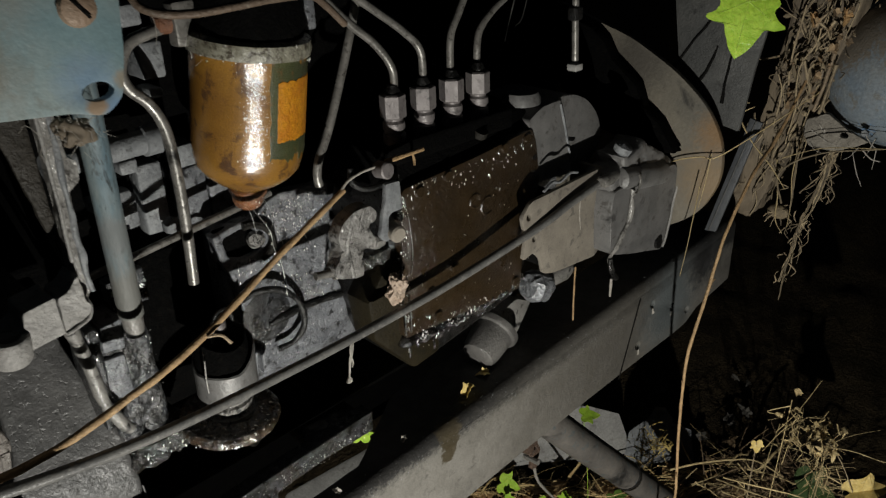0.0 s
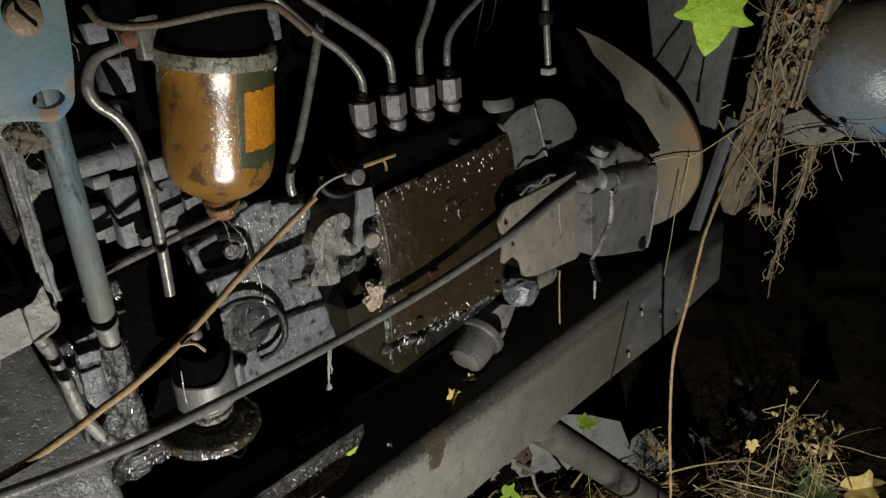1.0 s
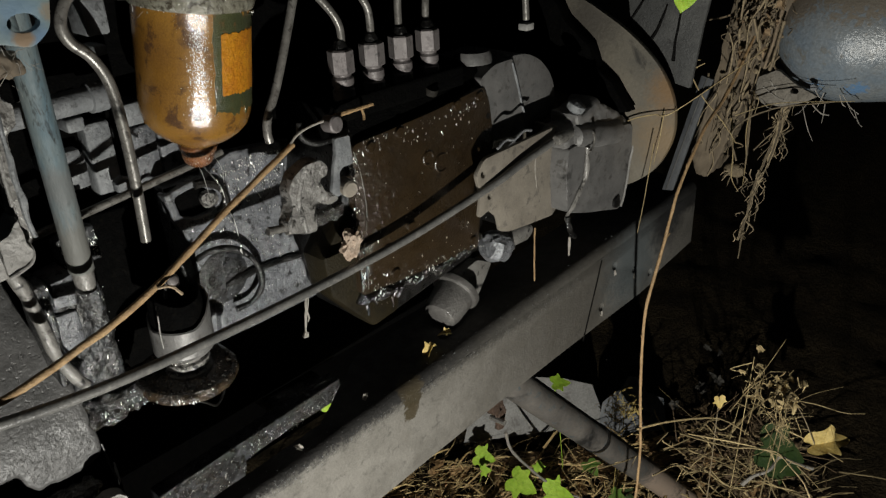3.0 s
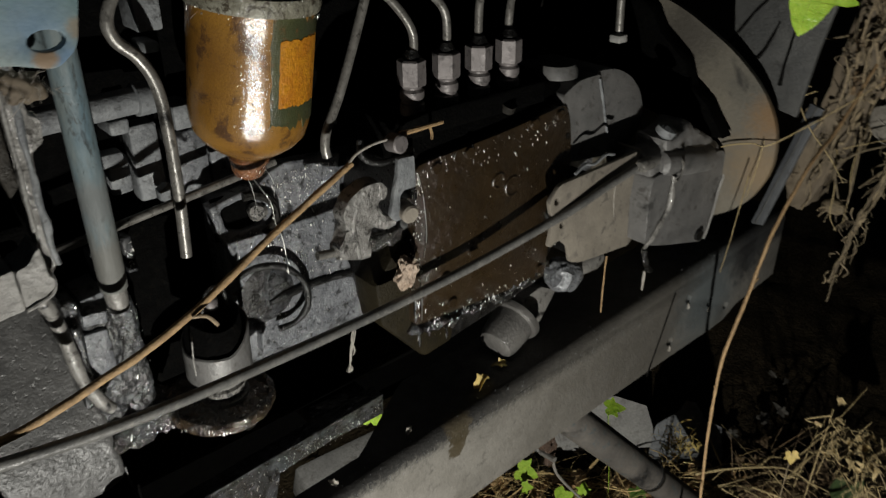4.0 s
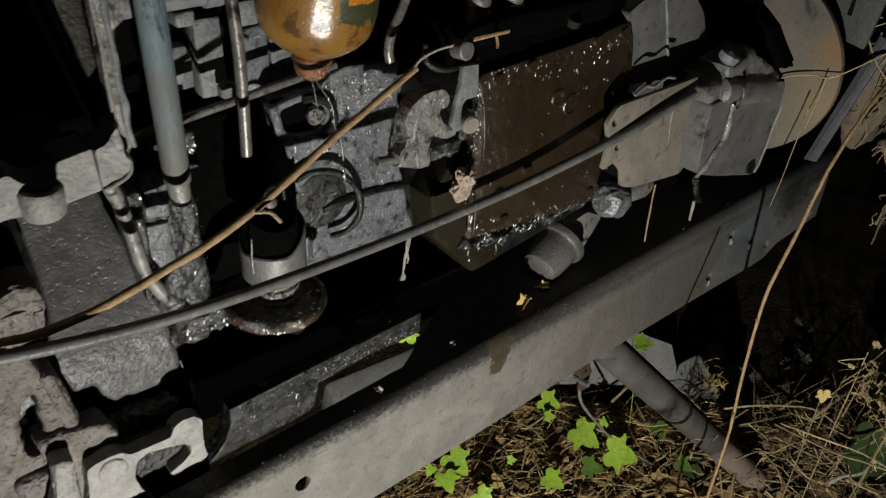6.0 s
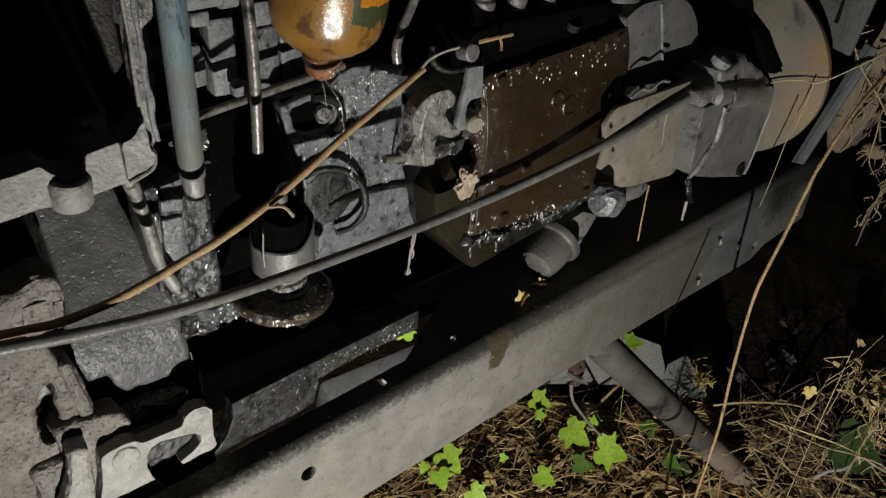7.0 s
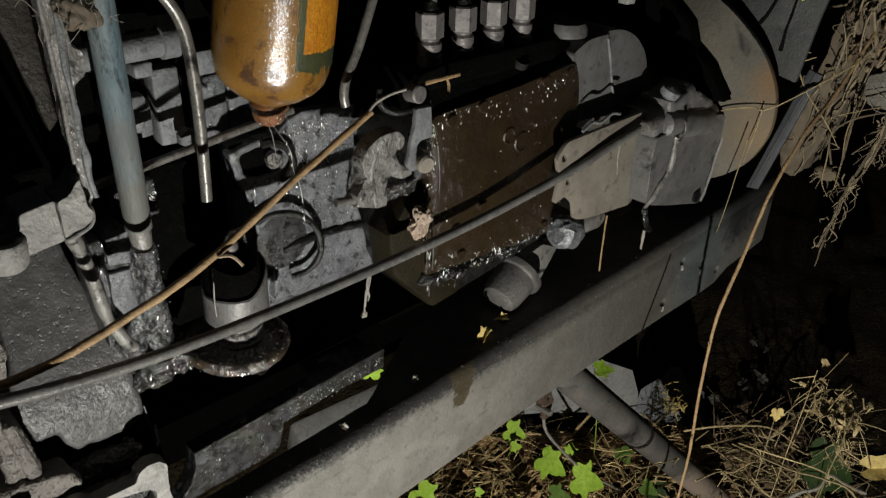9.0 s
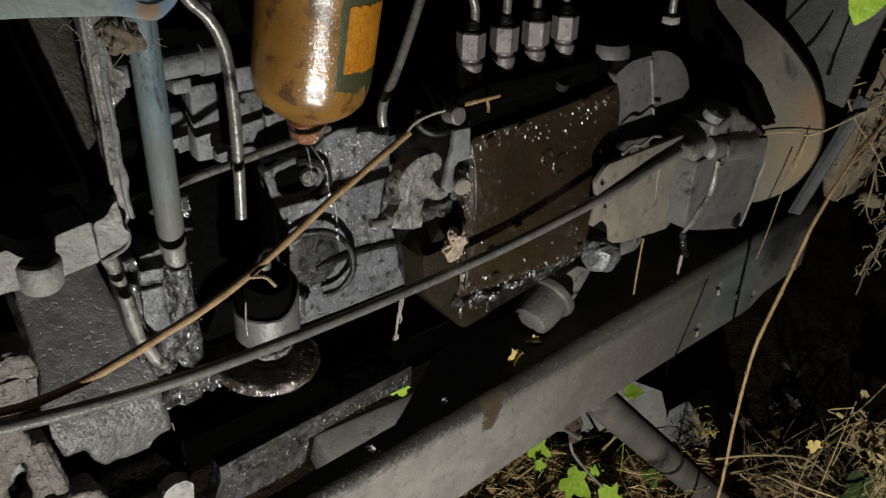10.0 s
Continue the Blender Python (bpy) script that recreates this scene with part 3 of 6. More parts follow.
part("crankcase_end", roughen(box((-0.02, 0.478, 0.612), (0.1325, 0.75, 0.757), 0.004), 2, 0.0016, 110), SHADEBLACK, eng)
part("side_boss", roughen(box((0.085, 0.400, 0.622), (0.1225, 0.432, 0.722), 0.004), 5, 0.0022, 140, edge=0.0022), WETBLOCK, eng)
part("boss_plate", roughen(plate([(0.0895, 0.733), (0.105, 0.735), (0.1025, 0.7125), (0.088, 0.714)], [], XZ(0.3965), 0.03, 0.001), 2, 0.0008, 140), BLOCK, eng)
part("boss_plate", roughen(plate([(0.0865, 0.709), (0.101, 0.708), (0.102, 0.675), (0.0855, 0.677)], [], XZ(0.3965), 0.03, 0.001), 2, 0.0008, 140), BLOCK, eng)
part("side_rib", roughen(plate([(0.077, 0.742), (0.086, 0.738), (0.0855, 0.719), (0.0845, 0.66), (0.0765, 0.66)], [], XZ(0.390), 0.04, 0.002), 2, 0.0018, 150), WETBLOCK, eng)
part("boss_lump", roughen(box((0.107, 0.418, 0.733), (0.114, 0.432, 0.752), 0.002), 2, 0.002, 200), WETBLOCK, eng)
part("boss_lump", roughen(box((0.127, 0.418, 0.728), (0.134, 0.43, 0.755), 0.002), 2, 0.002, 200), WETBLOCK, eng)
part("lower_ledge", roughen(box((0.088, 0.392, 0.612), (0.135, 0.43, 0.634), 0.004), 3, 0.008, 150), SLUDGE, eng)
part("face_pad", roughen(plate([(0.188, 0.758), (0.206, 0.762), (0.225, 0.764), (0.236, 0.772), (0.249, 0.776), (0.296, 0.772), (0.293, 0.695), (0.302, 0.661), (0.305, 0.632), (0.266, 0.624), (0.212, 0.625), (0.214, 0.652), (0.203, 0.690), (0.200, 0.716), (0.191, 0.737)], [round_loop([(0.195, 0.754), (0.211, 0.758), (0.223, 0.754), (0.229, 0.744), (0.226, 0.734), (0.209, 0.733), (0.198, 0.738)], 0.004)], XZ(0.416), 0.012, 0.0015), 6, 0.0007, 120, edge=0.0024), BLOCK, eng)
# Black plate stands for the shade inside the port.
part("port_shade", box((0.192, 0.4222, 0.728), (0.235, 0.4246, 0.761), 0.0004), SHADEBLACK, eng, "black plate standing for the port's shade")
part("port_knob", roughen(lathe([(0, 0), (0.006, 0.001), (0.0075, 0.005), (0.005, 0.009), (0, 0.010)], (0.2255, 0.4215, 0.7435), (-0.5, -1, 0.3), 14), 1, 0.0012, 200), GRIMY, eng)
part("pad_rib", roughen(tube([(0.222, 0.4145, 0.668), (0.249, 0.4145, 0.671), (0.297, 0.4145, 0.667)], 0.0028, 8, 8, 1.0, 0.4), 1, 0.0008, 150), OILSHADE, eng)
part("curved_lip", tube([(0.212, 0.413, 0.761), (0.221, 0.412, 0.760), (0.231, 0.411, 0.754), (0.2355, 0.411, 0.743), (0.232, 0.411, 0.734), (0.224, 0.412, 0.729)], 0.0036, 8, 6, 0.7), DULL, eng)
# core plug and its wire ring
part("core_plug", roughen(lathe([(0.0, 0.0), (0.021, 0.0), (0.023, 0.0008), (0.023, 0.004)], (0.222, 0.4148, 0.676), (0, 1, 0), 28), 1, 0.0006, 180), WETBLOCK, eng)
part("plug_ring", tube([(0.198, 0.4065, 0.705), (0.212, 0.4050, 0.7075), (0.229, 0.4040, 0.703), (0.244, 0.4040, 0.689), (0.2505, 0.4045, 0.673), (0.2485, 0.4050, 0.658), (0.238, 0.4060, 0.649), (0.224, 0.4075, 0.6475)], 0.0026, 10, 6, 1, 0.25), OILSHADE, eng, "shiny black ring")
# tappet chest plates
for lo, hi in (((0.155, 0.448, 0.762), (0.174, 0.466, 0.816)), ((0.180, 0.446, 0.758), (0.206, 0.466, 0.806)), ((0.207, 0.446, 0.758), (0.236, 0.466, 0.800)),
               ((0.138, 0.452, 0.770), (0.153, 0.466, 0.796)), ((0.120, 0.45, 0.79), (0.150, 0.466, 0.80)), ((0.170, 0.438, 0.876), (0.187, 0.464, 0.901)), ((0.173, 0.440, 0.862), (0.183, 0.464, 0.869)), ((0.162, 0.438, 0.912), (0.177, 0.464, 0.926)), ((0.141, 0.438, 0.815), (0.154, 0.464, 0.825)), ((0.183, 0.438, 0.809), (0.199, 0.464, 0.826)), ((0.24, 0.45, 0.815), (0.268, 0.466, 0.828))):
    part("tappet_plate", roughen(box(lo, hi, 0.002), 1, 0.0006, 120), PALE if lo[0] < 0.156 or lo[2] > 0.80 else BLOCK, eng)
part("chest_pipe", tube([(0.09, 0.425, 0.838), (0.156, 0.430, 0.838)], 0.0085, 18, 2), PALE, eng)
part("chest_collar", lathe([(0.008, 0), (0.0105, 0.001), (0.0105, 0.012), (0.008, 0.013)], (0.156, 0.43, 0.838), (1, 0.05, 0), 18), PALE, eng)
part("chest_bolt", hexagon(0.007, 0, 0.008, (0.168, 0.440, 0.770), (0, -1, 0)), PALE, eng)
part("breather_stub", lathe([(0.006, 0), (0.011, 0.004), (0.011, 0.012), (0.006, 0.016)], (0.10, 0.43, 0.88), (1, 0, 0), 14), OILSHADE, eng)

bar = thing("control_rod", (0.16, 0.4195, 0.752), "thin grimy steel control rod along the block", "rod")
part("rod", tube([(0.080, 0.4195, 0.758), (0.16, 0.4195, 0.7675), (0.243, 0.4195, 0.7776)], 0.0030, 12, 4), STEEL, bar)

# ---- oil filler with its cup ----
CX, CY = 0.162, 0.380
cup = thing("oil_filler", (CX, CY, 0.62), "grimy oil filler with a grey cup on a round black flange", "oil filler")
part("flange", roughen(lathe([(0.0, 0), (0.033, 0), (0.0372, 0.002), (0.0376, 0.007), (0.0360, 0.0095), (0.0335, 0.0092), (0.0315, 0.006), (0.024, 0.0055), (0.018, 0.009), (0.0, 0.009)], (CX - 0.002, CY + 0.002, 0.626), (0.05, -0.05, 1), 40), 1, 0.0016, 170), material("oily rust flange", [(0.012, 0.009, 0.006), (0.075, 0.048, 0.024), (0.008, 0.008, 0.007)], (0.15, 0.4), 0.1, 80, 0.8, 260, 1.0, wet=0.12, film=2.0), cup, "rust-edged black flange")
part("neck", roughen(lathe([(0.0175, 0), (0.0175, 0.003), (0.0150, 0.0045), (0.0150, 0.007), (0.0168, 0.0085), (0.0168, 0.012), (0.0148, 0.0135), (0.0158, 0.022)], (CX, CY, 0.634), seg=28), 1, 0.0012, 160), GRIMY, cup)
bm = lathe([(0.0, 0.0), (0.019, 0.0), (0.0225, 0.004), (0.0228, 0.026), (0.0218, 0.027), (0.0205, 0.026), (0.02, 0.006), (0.0, 0.005)], (CX, CY, 0.652), (0.03, -0.03, 1), 40)
for v in bm.verts:
    if v.co.z > 0.670:
        v.co.z += 0.017 * max(0.0, (v.co.x - CX) / 0.0228) ** 1.3 + 0.010 * max(0.0, (v.co.y - CY) / 0.0228)
part("cup", roughen(bm, 2, 0.0004, 90), ALLOY, cup, "grey cup with a rim that rises to one side")
part("plunger", roughen(lathe([(0.0195, 0), (0.0198, 0.030), (0.0185, 0.045), (0.012, 0.051), (0, 0.052)], (CX, CY, 0.658), seg=24), 1, 0.0008, 150), SHADEBLACK, cup)
part("cap_bolt", lathe([(0.0055, 0), (0.0055, 0.007), (0.004, 0.009), (0, 0.009)], (CX - 0.001, CY - 0.005, 0.708), seg=12), NUTS, cup, "pinkish steel bolt head")
part("clip_wire", tube([(CX - 0.012, CY - 0.012, 0.70), (CX - 0.004, CY - 0.008, 0.722), (CX + 0.008, CY - 0.006, 0.722), (CX + 0.010, CY - 0.006, 0.708)], 0.0014, 8, 6), OILSHADE, cup)
part("side_pin", tube([(0.141, 0.362, 0.705), (0.1395, 0.3625, 0.690), (0.139, 0.362, 0.672)], 0.0007, 8, 6, 1.0, 0.8), LINK, cup)
part("drip_wire", tube([(0.152, 0.40, 0.60), (0.170, 0.392, 0.592), (0.186, 0.40, 0.575), (0.200, 0.41, 0.578), (0.203, 0.41, 0.588)], 0.0011, 6, 6), OILSHADE, cup)

# ---- starter housing on the left ----


def barrel_face(bm, radius=0.05, axis_z=0.605, eye=Vector((-0.03, -0.035, 0.978))):
    """Bends the flat casting back like a round body, along sight lines to fit the camera's view."""
    bmesh.ops.triangulate(bm, faces=bm.faces[:])
    for _ in range(5):
        bmesh.ops.subdivide_edges(bm, edges=[e for e in bm.edges if e.calc_length() > 0.004], cuts=1, use_grid_fill=True)
        bmesh.ops.triangulate(bm, faces=bm.faces[:])
    for v in bm.verts:
        up = max(0.0, v.co.z - axis_z)
        back = 0.50 * (math.hypot(up, radius) - radius)
        v.co += (v.co - eye) * back / (v.co.y - eye.y)
    return bm


st = thing("starter_housing", (0.03, 0.42, 0.57), "rough grimy cast starter housing bolted to the engine", "starter motor")
part("housing", roughen(barrel_face(plate([(-0.02, 0.60), (0.016, 0.625), (0.020, 0.608), (0.025, 0.609), (0.032, 0.608), (0.035, 0.598), (0.042, 0.588), (0.050, 0.5895), (0.056, 0.587), (0.070, 0.587), (0.080, 0.589), (0.089, 0.594), (0.089, 0.61), (0.087, 0.631), (0.086, 0.648), (0.080, 0.673), (0.074, 0.693), (0.069, 0.716), (0.065, 0.735), (0.060, 0.765), (0.015, 0.765), (0.018, 0.74), (0.0195, 0.70), (0.019, 0.676), (0.014, 0.655), (-0.02, 0.65)], [], XZ(0.392), 0.06, 0.003)), 2, 0.0007, 60, edge=0.0024), ROUGH, st)
part("end_cover", roughen(plate([(-0.25, 0.48), (-0.06, 0.50), (-0.006, 0.545), (0.001, 0.582), (0.004, 0.597), (0.016, 0.600), (0.015, 0.624), (0.010, 0.641), (0.005, 0.645), (0.0, 0.664), (-0.015, 0.676), (-0.25, 0.676)], [[(-0.011, 0.634), (-0.004, 0.635), (-0.003, 0.611), (-0.006, 0.593), (-0.015, 0.589), (-0.018, 0.605), (-0.017, 0.619)]], XZ(0.372), 0.03, 0.003), 7, 0.0034, 60, 3.0, 0.0028), CRUSTY, st)
# Black plate stands for the shade inside the cover's slot.
part("slot_shade", box((-0.03, 0.398, 0.58), (0.002, 0.401, 0.645), 0.001), SHADEBLACK, st)
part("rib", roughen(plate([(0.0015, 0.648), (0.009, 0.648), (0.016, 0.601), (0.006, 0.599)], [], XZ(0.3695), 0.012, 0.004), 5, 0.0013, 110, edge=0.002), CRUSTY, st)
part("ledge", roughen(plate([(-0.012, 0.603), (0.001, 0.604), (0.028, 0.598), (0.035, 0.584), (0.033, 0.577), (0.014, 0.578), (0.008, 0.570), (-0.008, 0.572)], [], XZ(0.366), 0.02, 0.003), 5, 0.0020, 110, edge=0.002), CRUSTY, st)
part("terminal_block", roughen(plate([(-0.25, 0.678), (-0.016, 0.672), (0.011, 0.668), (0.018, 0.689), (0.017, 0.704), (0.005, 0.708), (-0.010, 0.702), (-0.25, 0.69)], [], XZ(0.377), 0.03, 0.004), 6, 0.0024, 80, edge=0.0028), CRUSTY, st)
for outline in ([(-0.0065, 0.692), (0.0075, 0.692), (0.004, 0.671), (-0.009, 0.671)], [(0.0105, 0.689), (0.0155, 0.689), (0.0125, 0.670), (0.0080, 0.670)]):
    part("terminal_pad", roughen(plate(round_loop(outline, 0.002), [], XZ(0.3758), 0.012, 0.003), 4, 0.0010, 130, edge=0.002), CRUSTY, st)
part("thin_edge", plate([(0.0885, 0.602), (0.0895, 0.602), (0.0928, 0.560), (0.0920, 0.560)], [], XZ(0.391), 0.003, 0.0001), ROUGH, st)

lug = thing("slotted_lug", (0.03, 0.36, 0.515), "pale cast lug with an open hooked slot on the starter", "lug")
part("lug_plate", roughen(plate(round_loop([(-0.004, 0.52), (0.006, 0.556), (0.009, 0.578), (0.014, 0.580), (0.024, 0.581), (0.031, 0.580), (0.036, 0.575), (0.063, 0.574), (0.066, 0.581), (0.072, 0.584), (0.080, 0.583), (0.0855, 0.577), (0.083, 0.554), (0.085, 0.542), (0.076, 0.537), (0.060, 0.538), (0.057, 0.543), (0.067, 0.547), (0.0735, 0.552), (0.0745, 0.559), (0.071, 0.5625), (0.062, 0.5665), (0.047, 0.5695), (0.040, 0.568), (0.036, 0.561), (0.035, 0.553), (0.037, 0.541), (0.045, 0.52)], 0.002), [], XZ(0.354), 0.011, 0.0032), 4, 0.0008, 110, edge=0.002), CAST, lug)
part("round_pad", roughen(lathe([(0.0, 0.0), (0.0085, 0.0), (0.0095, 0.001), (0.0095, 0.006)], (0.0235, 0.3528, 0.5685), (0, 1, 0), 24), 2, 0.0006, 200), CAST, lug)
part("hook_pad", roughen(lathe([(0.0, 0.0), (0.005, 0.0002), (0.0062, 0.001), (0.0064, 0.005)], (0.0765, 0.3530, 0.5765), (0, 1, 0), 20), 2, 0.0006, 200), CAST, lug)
part("slot_grease", roughen(plate([(0.032, 0.53), (0.033, 0.574), (0.075, 0.568), (0.078, 0.545), (0.055, 0.53)], [], XZ(0.3638), 0.01, 0.002), 4, 0.0024, 170, edge=0.003), OILSHADE, lug, "black grease filling the slot")
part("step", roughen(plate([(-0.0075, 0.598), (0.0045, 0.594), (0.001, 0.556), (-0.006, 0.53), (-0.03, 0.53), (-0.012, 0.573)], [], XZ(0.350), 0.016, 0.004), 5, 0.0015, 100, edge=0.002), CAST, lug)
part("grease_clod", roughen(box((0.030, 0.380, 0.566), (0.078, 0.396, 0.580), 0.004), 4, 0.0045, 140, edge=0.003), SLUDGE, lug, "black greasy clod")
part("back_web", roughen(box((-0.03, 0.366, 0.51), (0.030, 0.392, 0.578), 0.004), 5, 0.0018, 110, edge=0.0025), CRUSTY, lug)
# Black plate stands for the deep shade behind the lug.
part("shade_plate", box((0.02, 0.40, 0.40), (0.098, 0.41, 0.575), 0.003), SHADEBLACK, lug)

# ---- cast frame, rod and blue plate on the left ----
fr = thing("cast_frame", (0.04, 0.33, 0.77), "pale cast metal frame with a rounded lower corner", "cast frame")
part("upright", roughen(plate(round_loop([(0.0645, 0.99), (0.0655, 0.863), (0.065, 0.839), (0.064, 0.809), (0.063, 0.797), (0.066, 0.791), (0.069, 0.794), (0.071, 0.802), (0.070, 0.814), (0.071, 0.835), (0.0725, 0.854), (0.078, 0.858), (0.0795, 0.869), (0.074, 0.872), (0.0735, 0.90), (0.080, 0.905), (0.079, 0.918), (0.0745, 0.92), (0.0745, 0.99)], 0.002), [], XZ(0.326), 0.012, 0.002), 4, 0.0010, 90, edge=0.0025), LINK, fr)
part("edge_lip", roughen(tube([(0.0712, 0.3268, 0.99), (0.0705, 0.3262, 0.86), (0.0692, 0.3255, 0.815), (0.0702, 0.3255, 0.797)], 0.0018, 8, 8, 1, 0.5), 1, 0.0006, 200), PALE, fr)
part("foot", roughen(plate(round_loop([(-0.08, 0.795), (0.002, 0.799), (0.012, 0.8005), (0.0155, 0.796), (0.021, 0.7915), (0.027, 0.7905), (0.0315, 0.793), (0.033, 0.801), (0.049, 0.8035), (0.0495, 0.7815), (0.033, 0.7795), (0.030, 0.777), (0.018, 0.7775), (0.008, 0.7795), (-0.003, 0.778), (-0.08, 0.772)], 0.0015), [], XZ(0.3185), 0.024, 0.003), 4, 0.0004, 70, edge=0.0025), CAST, fr)
part("foot_corner", roughen(plate(round_loop([(0.0498, 0.8032), (0.056, 0.805), (0.0605, 0.811), (0.0625, 0.812), (0.0625, 0.799), (0.0652, 0.793), (0.0625, 0.7855), (0.055, 0.783), (0.0498, 0.7815)], 0.002), [], XZ(0.3165), 0.02, 0.003), 3, 0.0010, 110, edge=0.0025), CAST, fr)
part("foot_shelf", box((-0.08, 0.3425, 0.779), (0.05, 0.42, 0.7905), 0.003), DULL, fr)
part("bright_ridge", tube([(0.0640, 0.3252, 0.99), (0.0650, 0.3250, 0.863), (0.0646, 0.3248, 0.839), (0.0635, 0.3240, 0.812), (0.0628, 0.3215, 0.800), (0.0648, 0.3180, 0.7935), (0.0628, 0.3165, 0.787), (0.0555, 0.3160, 0.7838), (0.0498, 0.3160, 0.7822)], 0.0011, 8, 6, 1, 0.3), CAST, fr)
part("boss", lathe([(0.0, 0.0), (0.0088, 0.0), (0.0102, 0.002), (0.0104, 0.014), (0.0095, 0.0155), (0.006, 0.0155), (0.006, 0.006), (0, 0.006)], (0.0225, 0.322, 0.7755), (0.05, -0.12, 1), 24), CAST, fr)
part("flank", roughen(plate([(0.0675, 0.80), (0.063, 0.818), (0.058, 0.845), (0.0525, 0.872), (0.047, 0.90), (0.03, 0.99), (0.0655, 0.99), (0.0655, 0.84), (0.0690, 0.80)], [], XZ(0.345), 0.004), 2, 0.0012, 90), material("dark brown casting", [(0.018, 0.015, 0.011), (0.026, 0.022, 0.017), (0.011, 0.009, 0.007)], (0.5, 0.8), 0, 45, 0.6, 400, depth=0.002, spec=0.3), fr)

rod = thing("push_rod", (0.11, 0.393, 0.72), "worn round rod with patchy blue paint and a bare steel end", "rod")
part("shaft", tube([(0.107, 0.372, 0.96), (0.108, 0.380, 0.86), (0.1095, 0.391, 0.738)], 0.0083, 20, 6), RODM, rod)
part("steel_end", tube([(0.1095, 0.391, 0.738), (0.110, 0.393, 0.722)], 0.0072, 20, 3, 0.9), LINK, rod)

bp = thing("blue_bracket", (0.06, 0.265, 0.905), "blue painted bracket plate with a slotted hole and rusty bolt", "bracket")
hole = circle(0.0745, 0.916, 0.007, 14, 0.0042)
part("plate", plate(round_loop([(-0.08, 0.918), (0.03, 0.912), (0.062, 0.909), (0.076, 0.905), (0.085, 0.912), (0.089, 0.93), (0.099, 1.02), (-0.08, 1.02)], 0.004), [hole], XZ(0.262), 0.006, 0.0008), BLUE, bp)
BOLT = material("tan rusted bolt", [(0.27, 0.19, 0.13), (0.20, 0.135, 0.09), (0.33, 0.25, 0.18)], (0.5, 0.8), 0.1, 60, 0.3, 420, grain=0.25)
part("rusty_bolt", lathe([(0.0072, 0), (0.0080, 0.0015), (0.0072, 0.004), (0.0042, 0.0054), (0, 0.0058)], (0.073, 0.262, 0.951), (0, -1, 0), 24), BOLT, bp, "tan rusted slotted bolt head")
part("bolt_slot", box((0.0724, 0.2556, 0.946), (0.0736, 0.2585, 0.956), 0.0002, Matrix.Translation((0.073, 0, 0.951)) @ Matrix.Rotation(radians(-38), 4, "Y") @ Matrix.Translation((-0.073, 0, -0.951))), DIRTSHADE, bp)
bm = bmesh.new()
bmesh.ops.create_icosphere(bm, subdivisions=4, radius=1, matrix=Matrix.Translation((0.062, 0.268, 0.901)) @ Matrix.Diagonal((0.007, 0.004, 0.006, 1)))
for v in bm.verts:
    c = Vector((0.062, 0.268, 0.901))
    v.co = c + (v.co - c) * (1 + 0.6 * noise.noise(v.co * 130) + 0.4 * noise.noise(v.co * 380))
part("lower_clip", bm, WOOD, bp, "clip furred with dusty web")
for k in range(34):
    p = Vector((0.064, 0.264, 0.902)) + Vector((rng.gauss(0, 0.009), rng.uniform(-0.002, 0.004), rng.gauss(0, 0.006)))
    d = Vector((rng.gauss(0, 0.005), rng.uniform(0.0, 0.005), rng.gauss(-0.004, 0.006)))
    part("web_strand", tube([p, p + d * 0.5 + Vector((rng.gauss(0, 0.002), 0, rng.gauss(0, 0.002))), p + d], rng.uniform(0.00006, 0.0002), 5, 4, 0.6, 0.4), WEB, bp)
part("hole_backing", lathe([(0.0, 0), (0.004, 0.0), (0.004, 0.03), (0.0, 0.03)], (0.0755, 0.285, 0.903), (0.0, 0.1, 1), 16), RODM, bp, "worn blue pin seen through the slot")

thin = thing("drain_tube", (0.08, 0.388, 0.66), "thin bent grey drain tube", "tube")
part("tube", tube([(0.062, 0.375, 0.765), (0.070, 0.383, 0.742), (0.0745, 0.386, 0.716), (0.078, 0.386, 0.684), (0.084, 0.384, 0.667), (0.090, 0.384, 0.658)], 0.0042, 12, 6, 1.0, 0.25), LINK, thin)

# ---- fuel filter ----
FB, FA = Vector((0.2135, 0.4030, 0.779)), Vector((0.10, -0.11, 1)).normalized()
fil = thing("fuel_filter", FB, "rusty orange fuel filter bowl hanging under a black head", "fuel filter")
R = 0.0392
bowl = [(0.0125, 0.0165), (0.0165, 0.0195), (0.024, 0.0235), (0.031, 0.029), (0.0362, 0.0355), (R - 0.0008, 0.044), (R, 0.052), (R, 0.066), (R, 0.082), (R, 0.098), (R, 0.116), (R + 0.0008, 0.118), (0.02, 0.119)]
bm = lathe(bowl, FB, FA, 96)
part("bowl", bm, RUSTY, fil)
part("drain_nipple", lathe([(0, -0.001), (0.006, 0.0), (0.0095, 0.0025), (0.0112, 0.006), (0.0118, 0.010), (0.0135, 0.0125), (0.0140, 0.0155), (0.0130, 0.0172), (0.010, 0.0172)], FB, FA, 28), material("wet rust", [(0.20, 0.075, 0.025), (0.11, 0.045, 0.02), (0.26, 0.13, 0.05)], (0.2, 0.4), 0, 90, 0.7, 300, 1.0, wet=0.06), fil, "rusty drain nipple")
fu, fv, fw = basis(FA)


